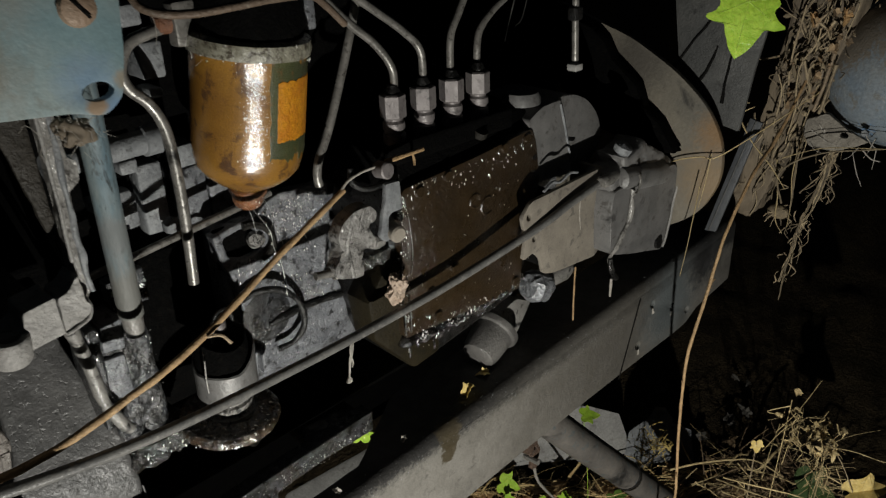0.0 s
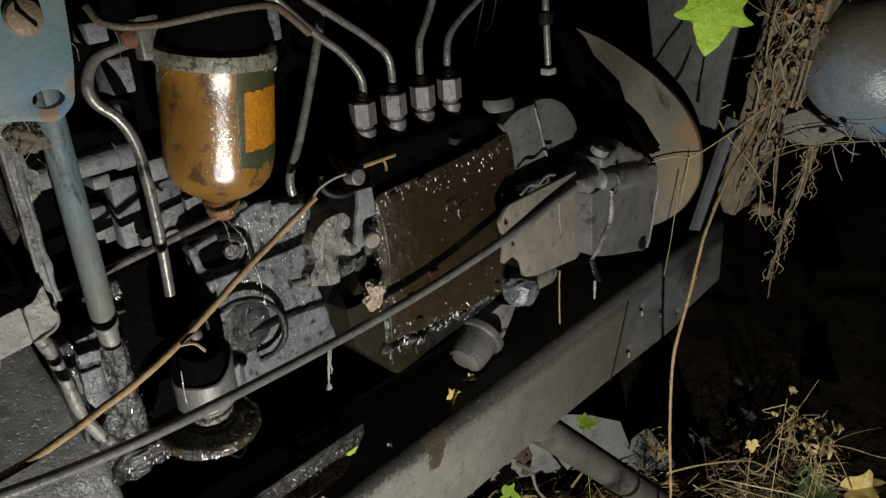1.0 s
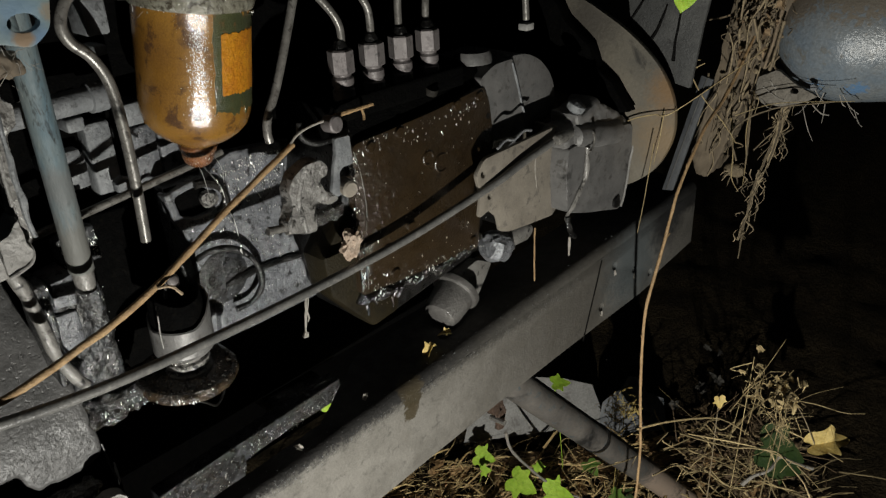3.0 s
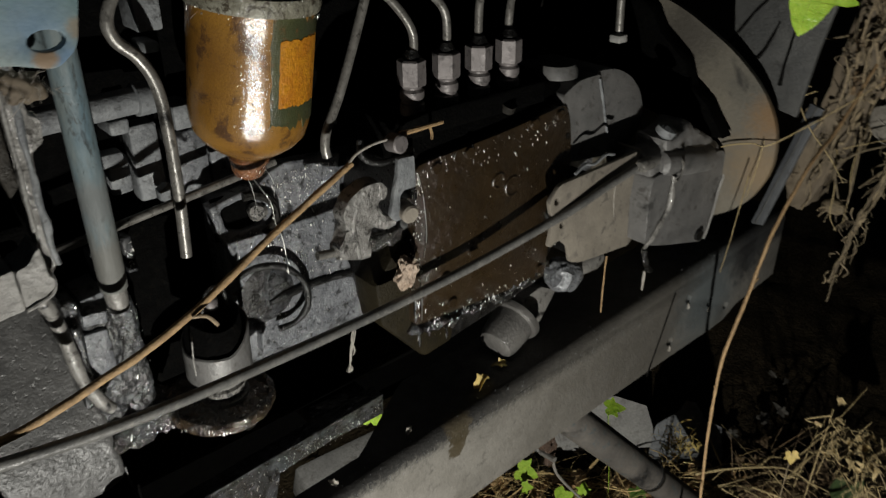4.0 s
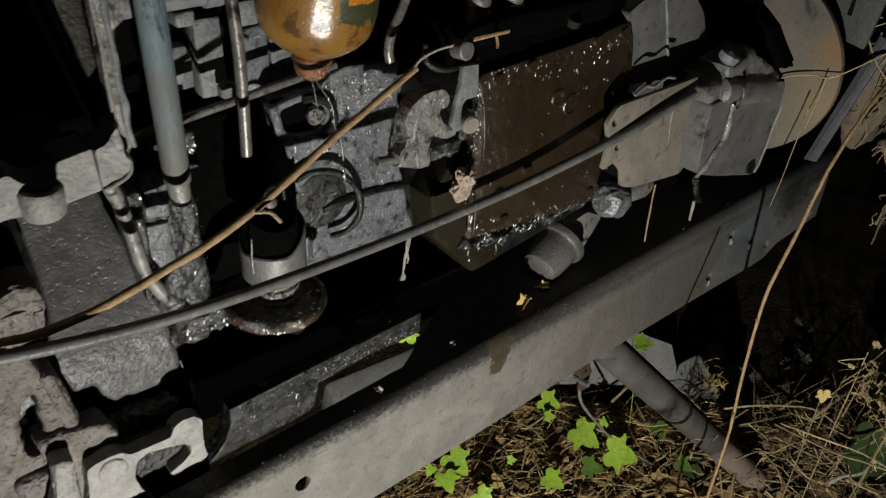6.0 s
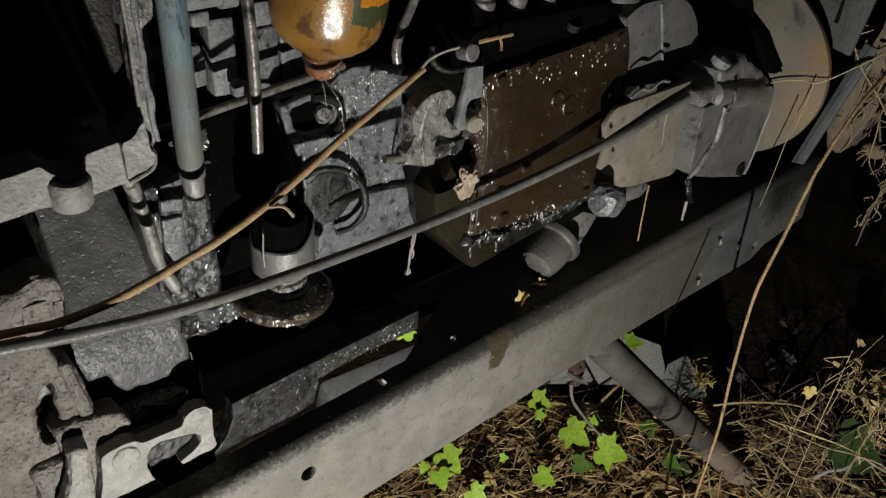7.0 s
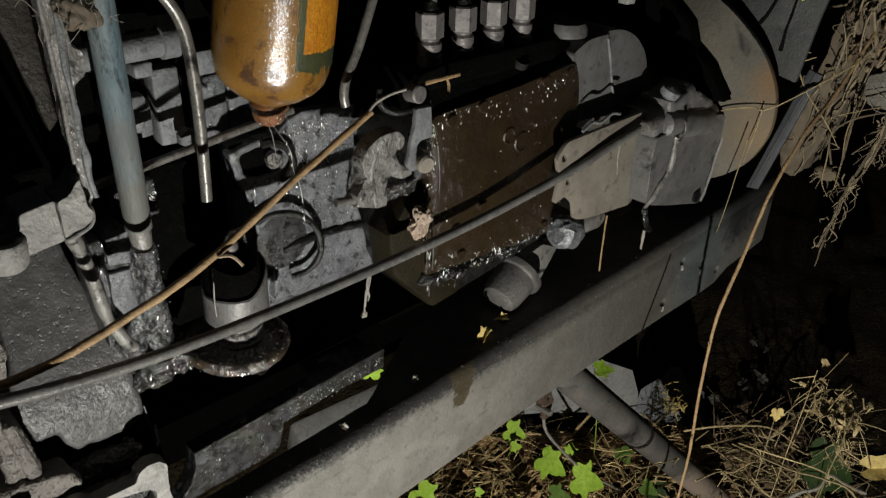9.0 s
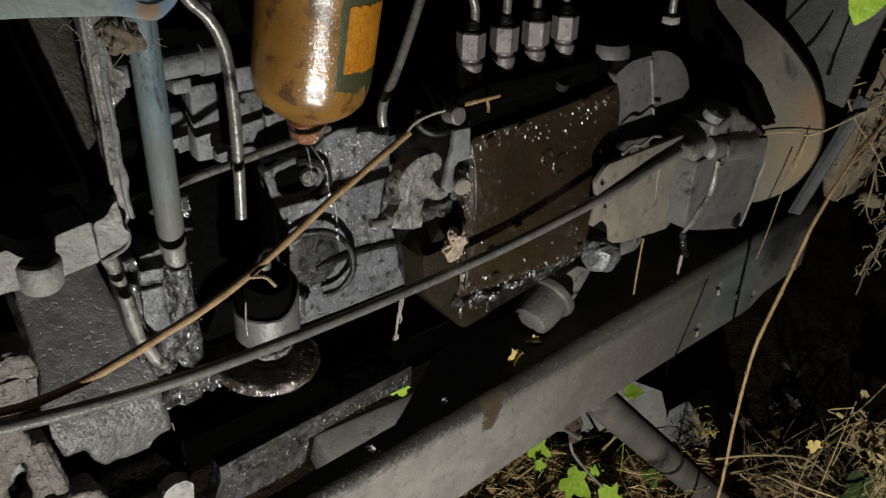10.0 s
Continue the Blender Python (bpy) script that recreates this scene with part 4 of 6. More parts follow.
def skin(a0, a1, h0, h1, lift, n=18, mm=6, wob=0.0):
    """A curved patch on the bowl between two angles and two heights."""
    bm = bmesh.new()
    g = []
    for i in range(n + 1):
        row = []
        for j in range(mm + 1):
            a = radians(a0 + (a1 - a0) * i / n)
            h = h0 + (h1 - h0) * j / mm
            if wob and j in (0, mm):
                h += wob * noise.noise(Vector((i * 0.7, h * 90, 3)))
            if wob and i in (0, n):
                a += wob * 8 * noise.noise(Vector((j * 1.3, a * 5, 7)))
            row.append(bm.verts.new(FB + fw * h + (fu * math.cos(a) + fv * math.sin(a)) * (R + lift)))
        g.append(row)
    for i in range(n):
        for j in range(mm):
            bm.faces.new((g[i][j], g[i + 1][j], g[i + 1][j + 1], g[i][j + 1]))
    ext = bmesh.ops.extrude_face_region(bm, geom=bm.faces[:])
    for v in [k for k in ext["geom"] if isinstance(k, bmesh.types.BMVert)]:
        d = v.co - FB
        d -= fw * d.dot(fw)
        v.co -= d.normalized() * (lift + 0.0006)
    return bm


def toward(px, py):
    d = Vector((px, py, 0)) - Vector((FB.x, FB.y, 0))
    return math.degrees(math.atan2(d.dot(fv), d.dot(fu)))


A0 = toward(-0.04, -0.09)
part("olive_band", skin(A0 + 16, A0 + 110, 0.050, 0.117, 0.0003, 30, 12, wob=0.007), GREEN, fil, "worn olive paint")
part("label_patch", skin(A0 + 24, A0 + 74, 0.063, 0.104, 0.0007, 24, 10, wob=0.0020), PATCH, fil, "bright orange label remnant")
part("rim", lathe([(R - 0.002, 0.116), (R + 0.002, 0.117), (R + 0.003, 0.121), (R + 0.002, 0.127), (R - 0.003, 0.129), (0.0, 0.129)], FB, FA, 64), material("greasy rim", [(0.17, 0.16, 0.12), (0.26, 0.25, 0.20), (0.06, 0.05, 0.035)], (0.2, 0.45), 0.0, 70, 0.5, 260, 1.0, depth=0.0014, wet=0.08, blot=(0.50, 0.60), ripple=(150, 0.004, 40)), fil)
part("head", roughen(lathe([(0.036, 0.128), (0.037, 0.135), (0.034, 0.165), (0.030, 0.19), (0.0, 0.19)], FB, FA, 32), 1, 0.001, 90), SHADEBLACK, fil, "near-black filter head")
T = FB + FA * 0.128
part("clamp_ear", roughen(box((-0.008, -0.006, -0.004), (0.008, 0.006, 0.024), 0.002, Matrix.Translation(T + Vector((-0.040, 0.012, 0.0)))), 1, 0.0006, 90), STEEL, fil, "greasy clamp ear")
part("clamp_lug", roughen(box((-0.007, -0.006, -0.002), (0.007, 0.006, 0.03), 0.002, Matrix.Translation(T + Vector((0.040, -0.006, -0.002)))), 1, 0.0006, 90), BLOCK, fil)
part("union", lathe([(0.006, 0), (0.008, 0.002), (0.008, 0.012), (0.006, 0.014)], T + Vector((-0.056, 0.018, 0.012)), (1, -0.2, 0), 12), RUST, fil, "rusty pipe union")

# ---- pipes ----
sp = thing("fuel_pipe", (0.162, 0.405, 0.734), "bent steel fuel pipe ending open below the filter", "pipe", "fuel pipes")
part("pipe", tube([(0.180, 0.405, 0.915), (0.164, 0.405, 0.912), (0.150, 0.405, 0.907), (0.1425, 0.405, 0.893), (0.145, 0.405, 0.881), (0.156, 0.405, 0.869), (0.1635, 0.405, 0.851), (0.1655, 0.405, 0.822), (0.165, 0.405, 0.78), (0.1625, 0.405, 0.735)], 0.0039, 14, 6), STEEL, sp)
rp = thing("return_pipe", (0.263, 0.381, 0.787), "thin steel return pipe leaning beside the filter", "pipe", "fuel pipes")
part("pipe", tube([(0.312, 0.381, 0.915), (0.304, 0.381, 0.893), (0.290, 0.381, 0.858), (0.276, 0.381, 0.826), (0.265, 0.381, 0.806), (0.2625, 0.381, 0.795), (0.2635, 0.381, 0.787)], 0.0034, 12, 6), STEEL, rp)
tp = thing("leak_off_pipe", (0.20, 0.37, 0.92), "rusty brown leak-off pipe crossing above the filter", "pipe", "fuel pipes")
part("pipe", tube([(0.134, 0.352, 0.944), (0.137, 0.346, 0.936), (0.146, 0.338, 0.932), (0.162, 0.332, 0.931), (0.186, 0.33, 0.932), (0.212, 0.33, 0.933), (0.24, 0.335, 0.931), (0.256, 0.342, 0.923), (0.278, 0.352, 0.907)], 0.0025, 12, 6), material("rusty pipe", [(0.14, 0.10, 0.07), (0.10, 0.07, 0.05), (0.20, 0.17, 0.135)], (0.4, 0.7), 0.2, 90, 0.4, 500), tp)

INJ = [[(0.3285, 0.364, 0.845), (0.328, 0.364, 0.866), (0.314, 0.365, 0.886), (0.296, 0.366, 0.901), (0.277, 0.367, 0.919), (0.262, 0.37, 0.94), (0.25, 0.375, 0.99)],
       [(0.360, 0.365, 0.845), (0.3585, 0.365, 0.874), (0.343, 0.366, 0.891), (0.316, 0.366, 0.910), (0.291, 0.366, 0.927), (0.262, 0.367, 0.95), (0.24, 0.37, 0.99)],
       [(0.3915, 0.366, 0.845), (0.393, 0.366, 0.879), (0.404, 0.367, 0.897), (0.412, 0.367, 0.911), (0.422, 0.367, 0.94), (0.43, 0.367, 0.99)],
       [(0.4235, 0.367, 0.845), (0.427, 0.367, 0.877), (0.444, 0.367, 0.893), (0.466, 0.367, 0.905), (0.50, 0.367, 0.93), (0.52, 0.367, 0.98)]]
for pts in INJ:
    ip = thing("injector_pipe", pts[0], "bent grey steel injector pipe rising from the pump", "pipe", "injector pipes")
    part("pipe", tube(pts, 0.0031, 12, 8), STEEL, ip)

# ---- injection pump ----
pump = thing("injection_pump", (0.40, 0.38, 0.605), "oil-soaked brown fuel injection pump with grey end housing", "injection pump")
# Body coloured black in place of brown, for the shade on its side.
part("body", roughen(plate([(0.300, 0.660), (0.316, 0.612), (0.330, 0.604), (0.352, 0.607), (0.455, 0.622), (0.475, 0.65), (0.475, 0.788), (0.312, 0.782), (0.302, 0.74)], [], XZ(0.352), 0.075, 0.004), 1, 0.0005, 80), OILSHADE, pump)
part("lower_corner", plate([(0.276, 0.690), (0.280, 0.654), (0.322, 0.605), (0.352, 0.609), (0.36, 0.70), (0.30, 0.72)], [], XZ(0.3492), 0.03, 0.004), DARKFILM, pump)
part("side_cover", plate(round_loop([(0.306, 0.646), (0.456, 0.634), (0.462, 0.700), (0.476, 0.722), (0.482, 0.735), (0.477, 0.772), (0.470, 0.790), (0.400, 0.783), (0.312, 0.778)], 0.006), [], XZ(0.343), 0.01, 0.002), COVER, pump, "side cover glossy with brown oil")
part("bottom_sludge", roughen(tube([(0.305, 0.347, 0.640), (0.345, 0.346, 0.634), (0.40, 0.346, 0.634), (0.462, 0.347, 0.640)], 0.0034, 10, 14, 1.0, 0.7), 2, 0.0065, 150), SLUDGE, pump, "dripping black sludge")
for x, z, l in ((0.338, 0.628, 0.006), (0.31, 0.636, 0.010)):
    part("sludge_drip", tube([(x, 0.342, z + 0.004), (x + 0.0005, 0.3415, z - l * 0.5), (x, 0.3415, z - l)], 0.0014, 8, 4, 0.5, 0.4), SLUDGE, pump)
for x, z in ((0.330, 0.772), (0.362, 0.776), (0.432, 0.782), (0.462, 0.783), (0.338, 0.678), (0.345, 0.652), (0.448, 0.645), (0.367, 0.690)):
    part("cover_screw", lathe([(0.0045, 0), (0.0048, 0.001), (0.0042, 0.003), (0.0, 0.0035)], (x, 0.3435, z), (0, -1, 0), 12), COVER, pump)
part("cast_mark", tube([(0.410 + 0.008 * math.cos(radians(a)), 0.3425, 0.735 + 0.008 * math.sin(radians(a))) for a in range(60, 320, 30)], 0.001, 6, 4), COVER, pump)
part("cast_mark", tube([(0.394 + 0.006 * math.cos(radians(a)), 0.3425, 0.744 + 0.006 * math.sin(radians(a))) for a in range(0, 300, 30)], 0.001, 6, 4), COVER, pump)
# Deck coloured near black for the shade on its top.
part("top_deck", roughen(plate([(0.349, 0.778), (0.352, 0.790), (0.358, 0.808), (0.425, 0.812), (0.425, 0.778)], [], YZ(0.300), 0.178, 0.003), 1, 0.0006, 80), SHADEBLACK, pump, "top deck coloured black for shade")
part("end_block", roughen(plate(round_loop([(0.468, 0.797), (0.480, 0.803), (0.489, 0.806), (0.513, 0.8065), (0.533, 0.745), (0.531, 0.730), (0.485, 0.735), (0.468, 0.738)], 0.003), [], XZ(0.345), 0.075, 0.003), 2, 0.0006, 110), ALLOY, pump, "grey alloy end housing")
part("end_lobe", plate(round_loop([(0.511, 0.808), (0.540, 0.806), (0.562, 0.796), (0.580, 0.778), (0.588, 0.757), (0.582, 0.738), (0.56, 0.728), (0.525, 0.730)], 0.010, 6), [], XZ(0.3495), 0.07, 0.006), ALLOY, pump)
part("seam", tube([(0.5125, 0.3448, 0.803), (0.5225, 0.3448, 0.774), (0.5320, 0.3448, 0.742)], 0.0012, 6, 4, 1, 0.3), PALE, pump)
part("vent_hole", lathe([(0.0026, 0), (0.0026, 0.002), (0, 0.002)], (0.474, 0.3445, 0.762), (0, -1, 0), 10), OILSHADE, pump)
# Added black strip hides the lower ends of the valve holders.
part("black_strip", roughen(box((0.306, 0.349, 0.795), (0.450, 0.3545, 0.8125), 0.002), 2, 0.001, 120), SHADEBLACK, pump)
for x in (0.327, 0.359, 0.391, 0.4225):
    b = Vector((x, 0.3645, 0.802))
    hold = part("valve_holder", lathe([(0.0090, 0.004), (0.0090, 0.014), (0.0078, 0.015), (0.0078, 0.017), (0.0088, 0.018), (0.0088, 0.023), (0.0072, 0.025), (0.0072, 0.032)], b, seg=24), NUTS, pump)
    part("union_nut", hexagon(0.0102, 0.0265, 0.0455, b), NUTS, hold)
    part("olive", lathe([(0.005, 0.045), (0.0065, 0.047), (0.004, 0.052), (0.0, 0.052)], b, seg=14), OILSHADE, hold)
part("bleed_plug", lathe([(0.018, 0), (0.0175, 0.006), (0.0155, 0.0105), (0.0, 0.011)], (0.4815, 0.366, 0.807), seg=24), ALLOY, pump)
part("deck_plug", lathe([(0.006, 0), (0.006, 0.006), (0.0, 0.007)], (0.408, 0.350, 0.797), (0, -0.5, 1), 14), DULL, pump, "dull rusty plug")
part("stop_boss", lathe([(0.0060, 0), (0.0066, 0.001), (0.0066, 0.011), (0.0055, 0.012), (0.0, 0.012)], (0.2925, 0.346, 0.8005), (0.05, -1, 0.1), 16), NUTS, pump, "pale stop bolt")
part("stop_arm", tube([(0.272, 0.352, 0.805), (0.271, 0.350, 0.795), (0.280, 0.347, 0.788), (0.296, 0.346, 0.787), (0.312, 0.347, 0.790)], 0.0024, 10, 6), OILSHADE, pump)
part("governor_lever", plate(round_loop([(0.293, 0.790), (0.3065, 0.789), (0.3075, 0.766), (0.297, 0.766), (0.2935, 0.763), (0.2925, 0.752), (0.2945, 0.745), (0.289, 0.744), (0.2845, 0.750), (0.287, 0.758), (0.289, 0.768), (0.292, 0.778)], 0.0015), [], XZ(0.338), 0.004, 0.0008), PALE, pump, "flat grey hooked lever")
part("lever_knob", lathe([(0.0, 0.0), (0.0055, 0.0), (0.0068, 0.0015), (0.0068, 0.014), (0.0, 0.014)], (0.2975, 0.331, 0.749), (0.15, 1, 0.05), 20), TAN, pump)
part("link_casting", roughen(plate(round_loop([(0.265, 0.776), (0.280, 0.776), (0.2865, 0.769), (0.285, 0.763), (0.277, 0.760), (0.280, 0.751), (0.288, 0.747), (0.293, 0.740), (0.284, 0.7385), (0.273, 0.743), (0.269, 0.737), (0.266, 0.729), (0.264, 0.7225), (0.256, 0.724), (0.244, 0.729), (0.243, 0.737), (0.247, 0.741), (0.2505, 0.748), (0.2485, 0.761), (0.254, 0.770)], 0.003), [], XZ(0.342), 0.013, 0.0058), 4, 0.0012, 90, edge=0.0018), WETLINK, pump, "lumpy grey link casting")
part("link_ridge", tube([(0.262, 0.3445, 0.766), (0.2565, 0.3435, 0.752), (0.2580, 0.3435, 0.738), (0.2600, 0.344, 0.724)], 0.0024, 10, 6, 1.0, 0.3), WETLINK, pump)
part("link_collar", roughen(lathe([(0.0, 0), (0.0075, 0.001), (0.0075, 0.012), (0.0, 0.013)], (0.258, 0.350, 0.728), (0.97, -0.1, -0.15), 16), 3, 0.0010, 150, edge=0.002), WETLINK, pump)
part("link_sludge", roughen(box((0.268, 0.344, 0.722), (0.300, 0.354, 0.734), 0.004), 2, 0.003, 200), SLUDGE, pump, "greasy sludge below the link")
part("link_bolt", tube([(0.231, 0.351, 0.7325), (0.262, 0.349, 0.7275)], 0.0032, 10, 3), STEEL, pump)
part("link_nut", hexagon(0.0062, 0, 0.006, (0.246, 0.350, 0.730), (1, -0.1, -0.15)), STEEL, pump)
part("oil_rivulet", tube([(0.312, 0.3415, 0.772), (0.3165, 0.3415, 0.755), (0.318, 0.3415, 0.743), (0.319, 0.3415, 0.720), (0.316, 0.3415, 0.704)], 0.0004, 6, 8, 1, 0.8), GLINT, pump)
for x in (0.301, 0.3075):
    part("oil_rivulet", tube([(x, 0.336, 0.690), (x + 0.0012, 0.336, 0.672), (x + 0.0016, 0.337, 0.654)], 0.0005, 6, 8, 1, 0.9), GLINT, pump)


ball = bmesh.new()
bmesh.ops.create_icosphere(ball, subdivisions=2, radius=1)
DROP_V = [tuple(v.co) for v in ball.verts]
DROP_F = [[v.index for v in f.verts] for f in ball.faces]
ball.free()


def beads(n, spot, lo, hi):
    """Flattened beads for glints and dust grains; spot() gives the place and the way the surface faces."""
    bm = bmesh.new()
    for _ in range(n):
        p, w = spot()
        r = rng.uniform(lo, hi) * rng.uniform(0.5, 1.0)
        u, v, w = basis(w)
        turn, long, wide = rng.gauss(0, 0.35), rng.choice((1.0, 1.0, 1.4, 2.2, 3.6)), rng.uniform(0.6, 1.2)
        u, v = u * math.cos(turn) + v * math.sin(turn), v * math.cos(turn) - u * math.sin(turn)
        vs = [bm.verts.new(p + (u * a * wide + v * b * long + w * c * 0.6) * r) for a, b, c in DROP_V]
        for f in DROP_F:
            bm.faces.new([vs[k] for k in f])
    return bm


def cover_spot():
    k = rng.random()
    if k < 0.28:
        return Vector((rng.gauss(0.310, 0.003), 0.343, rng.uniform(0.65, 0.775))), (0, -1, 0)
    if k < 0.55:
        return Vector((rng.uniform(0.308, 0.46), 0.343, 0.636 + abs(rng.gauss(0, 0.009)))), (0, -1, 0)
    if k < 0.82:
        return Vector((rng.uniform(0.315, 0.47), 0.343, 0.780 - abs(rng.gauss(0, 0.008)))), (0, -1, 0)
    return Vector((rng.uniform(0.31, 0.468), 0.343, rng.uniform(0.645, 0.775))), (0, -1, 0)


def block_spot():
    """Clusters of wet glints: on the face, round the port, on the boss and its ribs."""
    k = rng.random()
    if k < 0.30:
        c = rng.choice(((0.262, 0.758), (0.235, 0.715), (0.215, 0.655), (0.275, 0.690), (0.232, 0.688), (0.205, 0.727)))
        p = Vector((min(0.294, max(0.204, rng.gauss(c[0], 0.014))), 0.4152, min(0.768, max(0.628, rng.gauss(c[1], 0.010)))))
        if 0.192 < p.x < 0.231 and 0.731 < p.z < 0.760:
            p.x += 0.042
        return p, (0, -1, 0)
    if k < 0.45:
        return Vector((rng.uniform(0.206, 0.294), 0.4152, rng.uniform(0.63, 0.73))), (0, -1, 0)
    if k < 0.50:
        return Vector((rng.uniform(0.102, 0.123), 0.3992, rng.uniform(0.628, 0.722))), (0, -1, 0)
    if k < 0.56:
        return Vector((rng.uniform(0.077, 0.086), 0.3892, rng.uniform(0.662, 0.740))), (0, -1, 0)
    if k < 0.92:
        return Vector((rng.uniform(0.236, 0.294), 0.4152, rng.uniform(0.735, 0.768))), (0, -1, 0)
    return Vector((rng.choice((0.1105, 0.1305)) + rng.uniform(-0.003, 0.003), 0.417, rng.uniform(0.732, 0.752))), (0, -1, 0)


# Metal beads put glints on the cover and the block.
tagged(part("glint_bead_spray", beads(270, cover_spot, 0.00025, 0.0011), GLINT, pump, "metal glint beads on the cover"), kind="stuff")
tagged(part("glint_bead_spray", beads(850, block_spot, 0.00018, 0.00062), GLINT, eng, "metal glint beads on the block"), kind="stuff")


def fringe_spot():
    """Grains of dust where the rail's dark top band ends."""
    x = rng.uniform(-0.1, 0.62)
    return Vector((x, RY - 0.00005, 0.529 + 0.015 * x + rng.gauss(0.001, 0.0035))), (0, -1, 0)


tagged(part("dust_crumb_line", beads(520, fringe_spot, 0.00012, 0.00042), PALE, rail, "pale grains of dust"), kind="stuff")


def flange_spot():
    a = rng.uniform(3.3, 5.9)
    d = Vector((math.cos(a), math.sin(a), 0))
    k = rng.random()
    return Vector((CX - 0.002, CY + 0.002, rng.uniform(0.627, 0.634) if k < 0.6 else 0.6335)) + d * (0.0372 if k < 0.6 else rng.uniform(0.024, 0.034)), d if k < 0.6 else (0, -0.3, 1)


# Metal beads put glints along the flange.
tagged(part("glint_bead_spray", beads(90, flange_spot, 0.0002, 0.0010), GLINT, cup, "metal glint beads on the flange"), kind="stuff")


def sludge_spot():
    x = rng.uniform(0.305, 0.462)
    return Vector((x, 0.3405 + rng.uniform(0, 0.002), 0.6345 + 0.02 * abs(x - 0.37) + rng.gauss(0, 0.004))), (0, -1, -0.2)


# Metal beads give the sludge its glints.
tagged(part("glint_bead_spray", beads(90, sludge_spot, 0.0003, 0.0009), GLINT, pump, "metal glint beads on the sludge"), kind="stuff")


def neck_spot():
    a = rng.uniform(3.0, 5.6)
    d = Vector((math.cos(a), math.sin(a), 0))
    return Vector((CX, CY, rng.uniform(0.636, 0.652))) + d * 0.0148, d


# More glint beads for the neck, ledge and cross member.
tagged(part("glint_bead_spray", beads(36, neck_spot, 0.0003, 0.0008), GLINT, cup, "metal glint beads on the neck"), kind="stuff")
tagged(part("glint_bead_spray", beads(34, lambda: (Vector((rng.uniform(0.090, 0.134), 0.3915, rng.uniform(0.615, 0.632))), (0, -1, 0.3)), 0.0003, 0.0009), GLINT, eng, "metal glint beads on the ledge"), kind="stuff")
tagged(part("glint_bead_spray", beads(330, lambda: (Vector((lambda x: (x, 0.4866, rng.uniform(0.428 if x > 0.25 else 0.395, 0.446)))(rng.uniform(0.15, 0.37))), (0, -1, 0)), 0.00025, 0.0006), GLINT, cross, "metal glint beads on the cross member"), kind="stuff")


def rim_spot():
    a = radians(A0 + rng.uniform(-85, 85))
    d = fu * math.cos(a) + fv * math.sin(a)
    return FB + fw * rng.uniform(0.114, 0.128) + d * (R + 0.002), d


# Beads crowded in a strip build the torch's highlight on the bowl.
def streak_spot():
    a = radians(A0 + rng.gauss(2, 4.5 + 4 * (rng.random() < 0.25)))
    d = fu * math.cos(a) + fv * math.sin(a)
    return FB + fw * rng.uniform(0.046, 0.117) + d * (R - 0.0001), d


tagged(part("glint_bead_spray", beads(1500, streak_spot, 0.00016, 0.00042), GLINT, fil, "metal beads forming the bowl's highlight streak"), kind="stuff")
def nipple_spot():
    a = radians(A0 + rng.uniform(-60, 60))
    d = fu * math.cos(a) + fv * math.sin(a)
    return FB + Vector((0.002, -0.001, 0)) + fw * rng.uniform(0.002, 0.012) + d * 0.0112, d


# Metal beads put glints on the nipple and the rim.
tagged(part("glint_bead_spray", beads(26, nipple_spot, 0.0002, 0.0006), GLINT, fil, "metal glint beads on the nipple"), kind="stuff")
tagged(part("glint_bead_spray", beads(60, rim_spot, 0.0003, 0.0008), GLINT, fil, "metal glint beads on the rim"), kind="stuff")

# ---- lift pump below ----
lp = thing("lift_pump", (0.43, 0.37, 0.56), "small grey cup-shaped lift pump below the injection pump", "lift pump")
ax = Vector((-0.90, -0.18, -0.38))
part("bowl", lathe([(0.0, 0.039), (0.012, 0.0385), (0.0165, 0.036), (0.019, 0.030), (0.0208, 0.014), (0.0215, 0.006), (0.0245, 0.005), (0.0255, 0.003), (0.0255, -0.001), (0.0, -0.001)], (0.449, 0.369, 0.580), ax, 36), material("oily grey bowl", [(0.10, 0.095, 0.09), (0.15, 0.143, 0.134), (0.02, 0.018, 0.016)], (0.3, 0.5), 0.2, 45, 0.5, 420, 0.8, depth=0.0015, wet=0.14, film=1.9, blot=(0.60, 0.70), grime=(45, 0.62, 0.76), grain=0.25), lp)
def pump_spot():
    w = ax.normalized()
    u, v, w = basis(ax)
    a = rng.uniform(3.4, 6.2)
    return Vector((0.449, 0.369, 0.580)) + w * rng.uniform(0.012, 0.031) + (u * math.cos(a) + v * math.sin(a)) * 0.0175, u * math.cos(a) + v * math.sin(a)


# Fine metal beads make the pump bowl sparkle.
tagged(part("glint_bead_spray", beads(70, pump_spot, 0.0002, 0.0005), GLINT, lp, "fine metal glint beads on the bowl"), kind="stuff")
part("fitting", roughen(plate(round_loop([(0.452, 0.599), (0.476, 0.605), (0.499, 0.593), (0.476, 0.563), (0.455, 0.577)], 0.004), [], XZ(0.364), 0.03, 0.005), 1, 0.0008, 130), LINK, lp)
part("flange", roughen(box((0.42, 0.375, 0.597), (0.50, 0.43, 0.625), 0.006), 1, 0.002, 150), OILSHADE, lp)
part("outlet", roughen(lathe([(0.0, 0.0), (0.012, 0.001), (0.0165, 0.008), (0.0155, 0.022), (0.011, 0.030), (0.0, 0.031)], (0.474, 0.349, 0.626), (0.9, -0.1, -0.30), 24), 2, 0.0022, 130), SHINY, lp, "wet shiny outlet elbow")
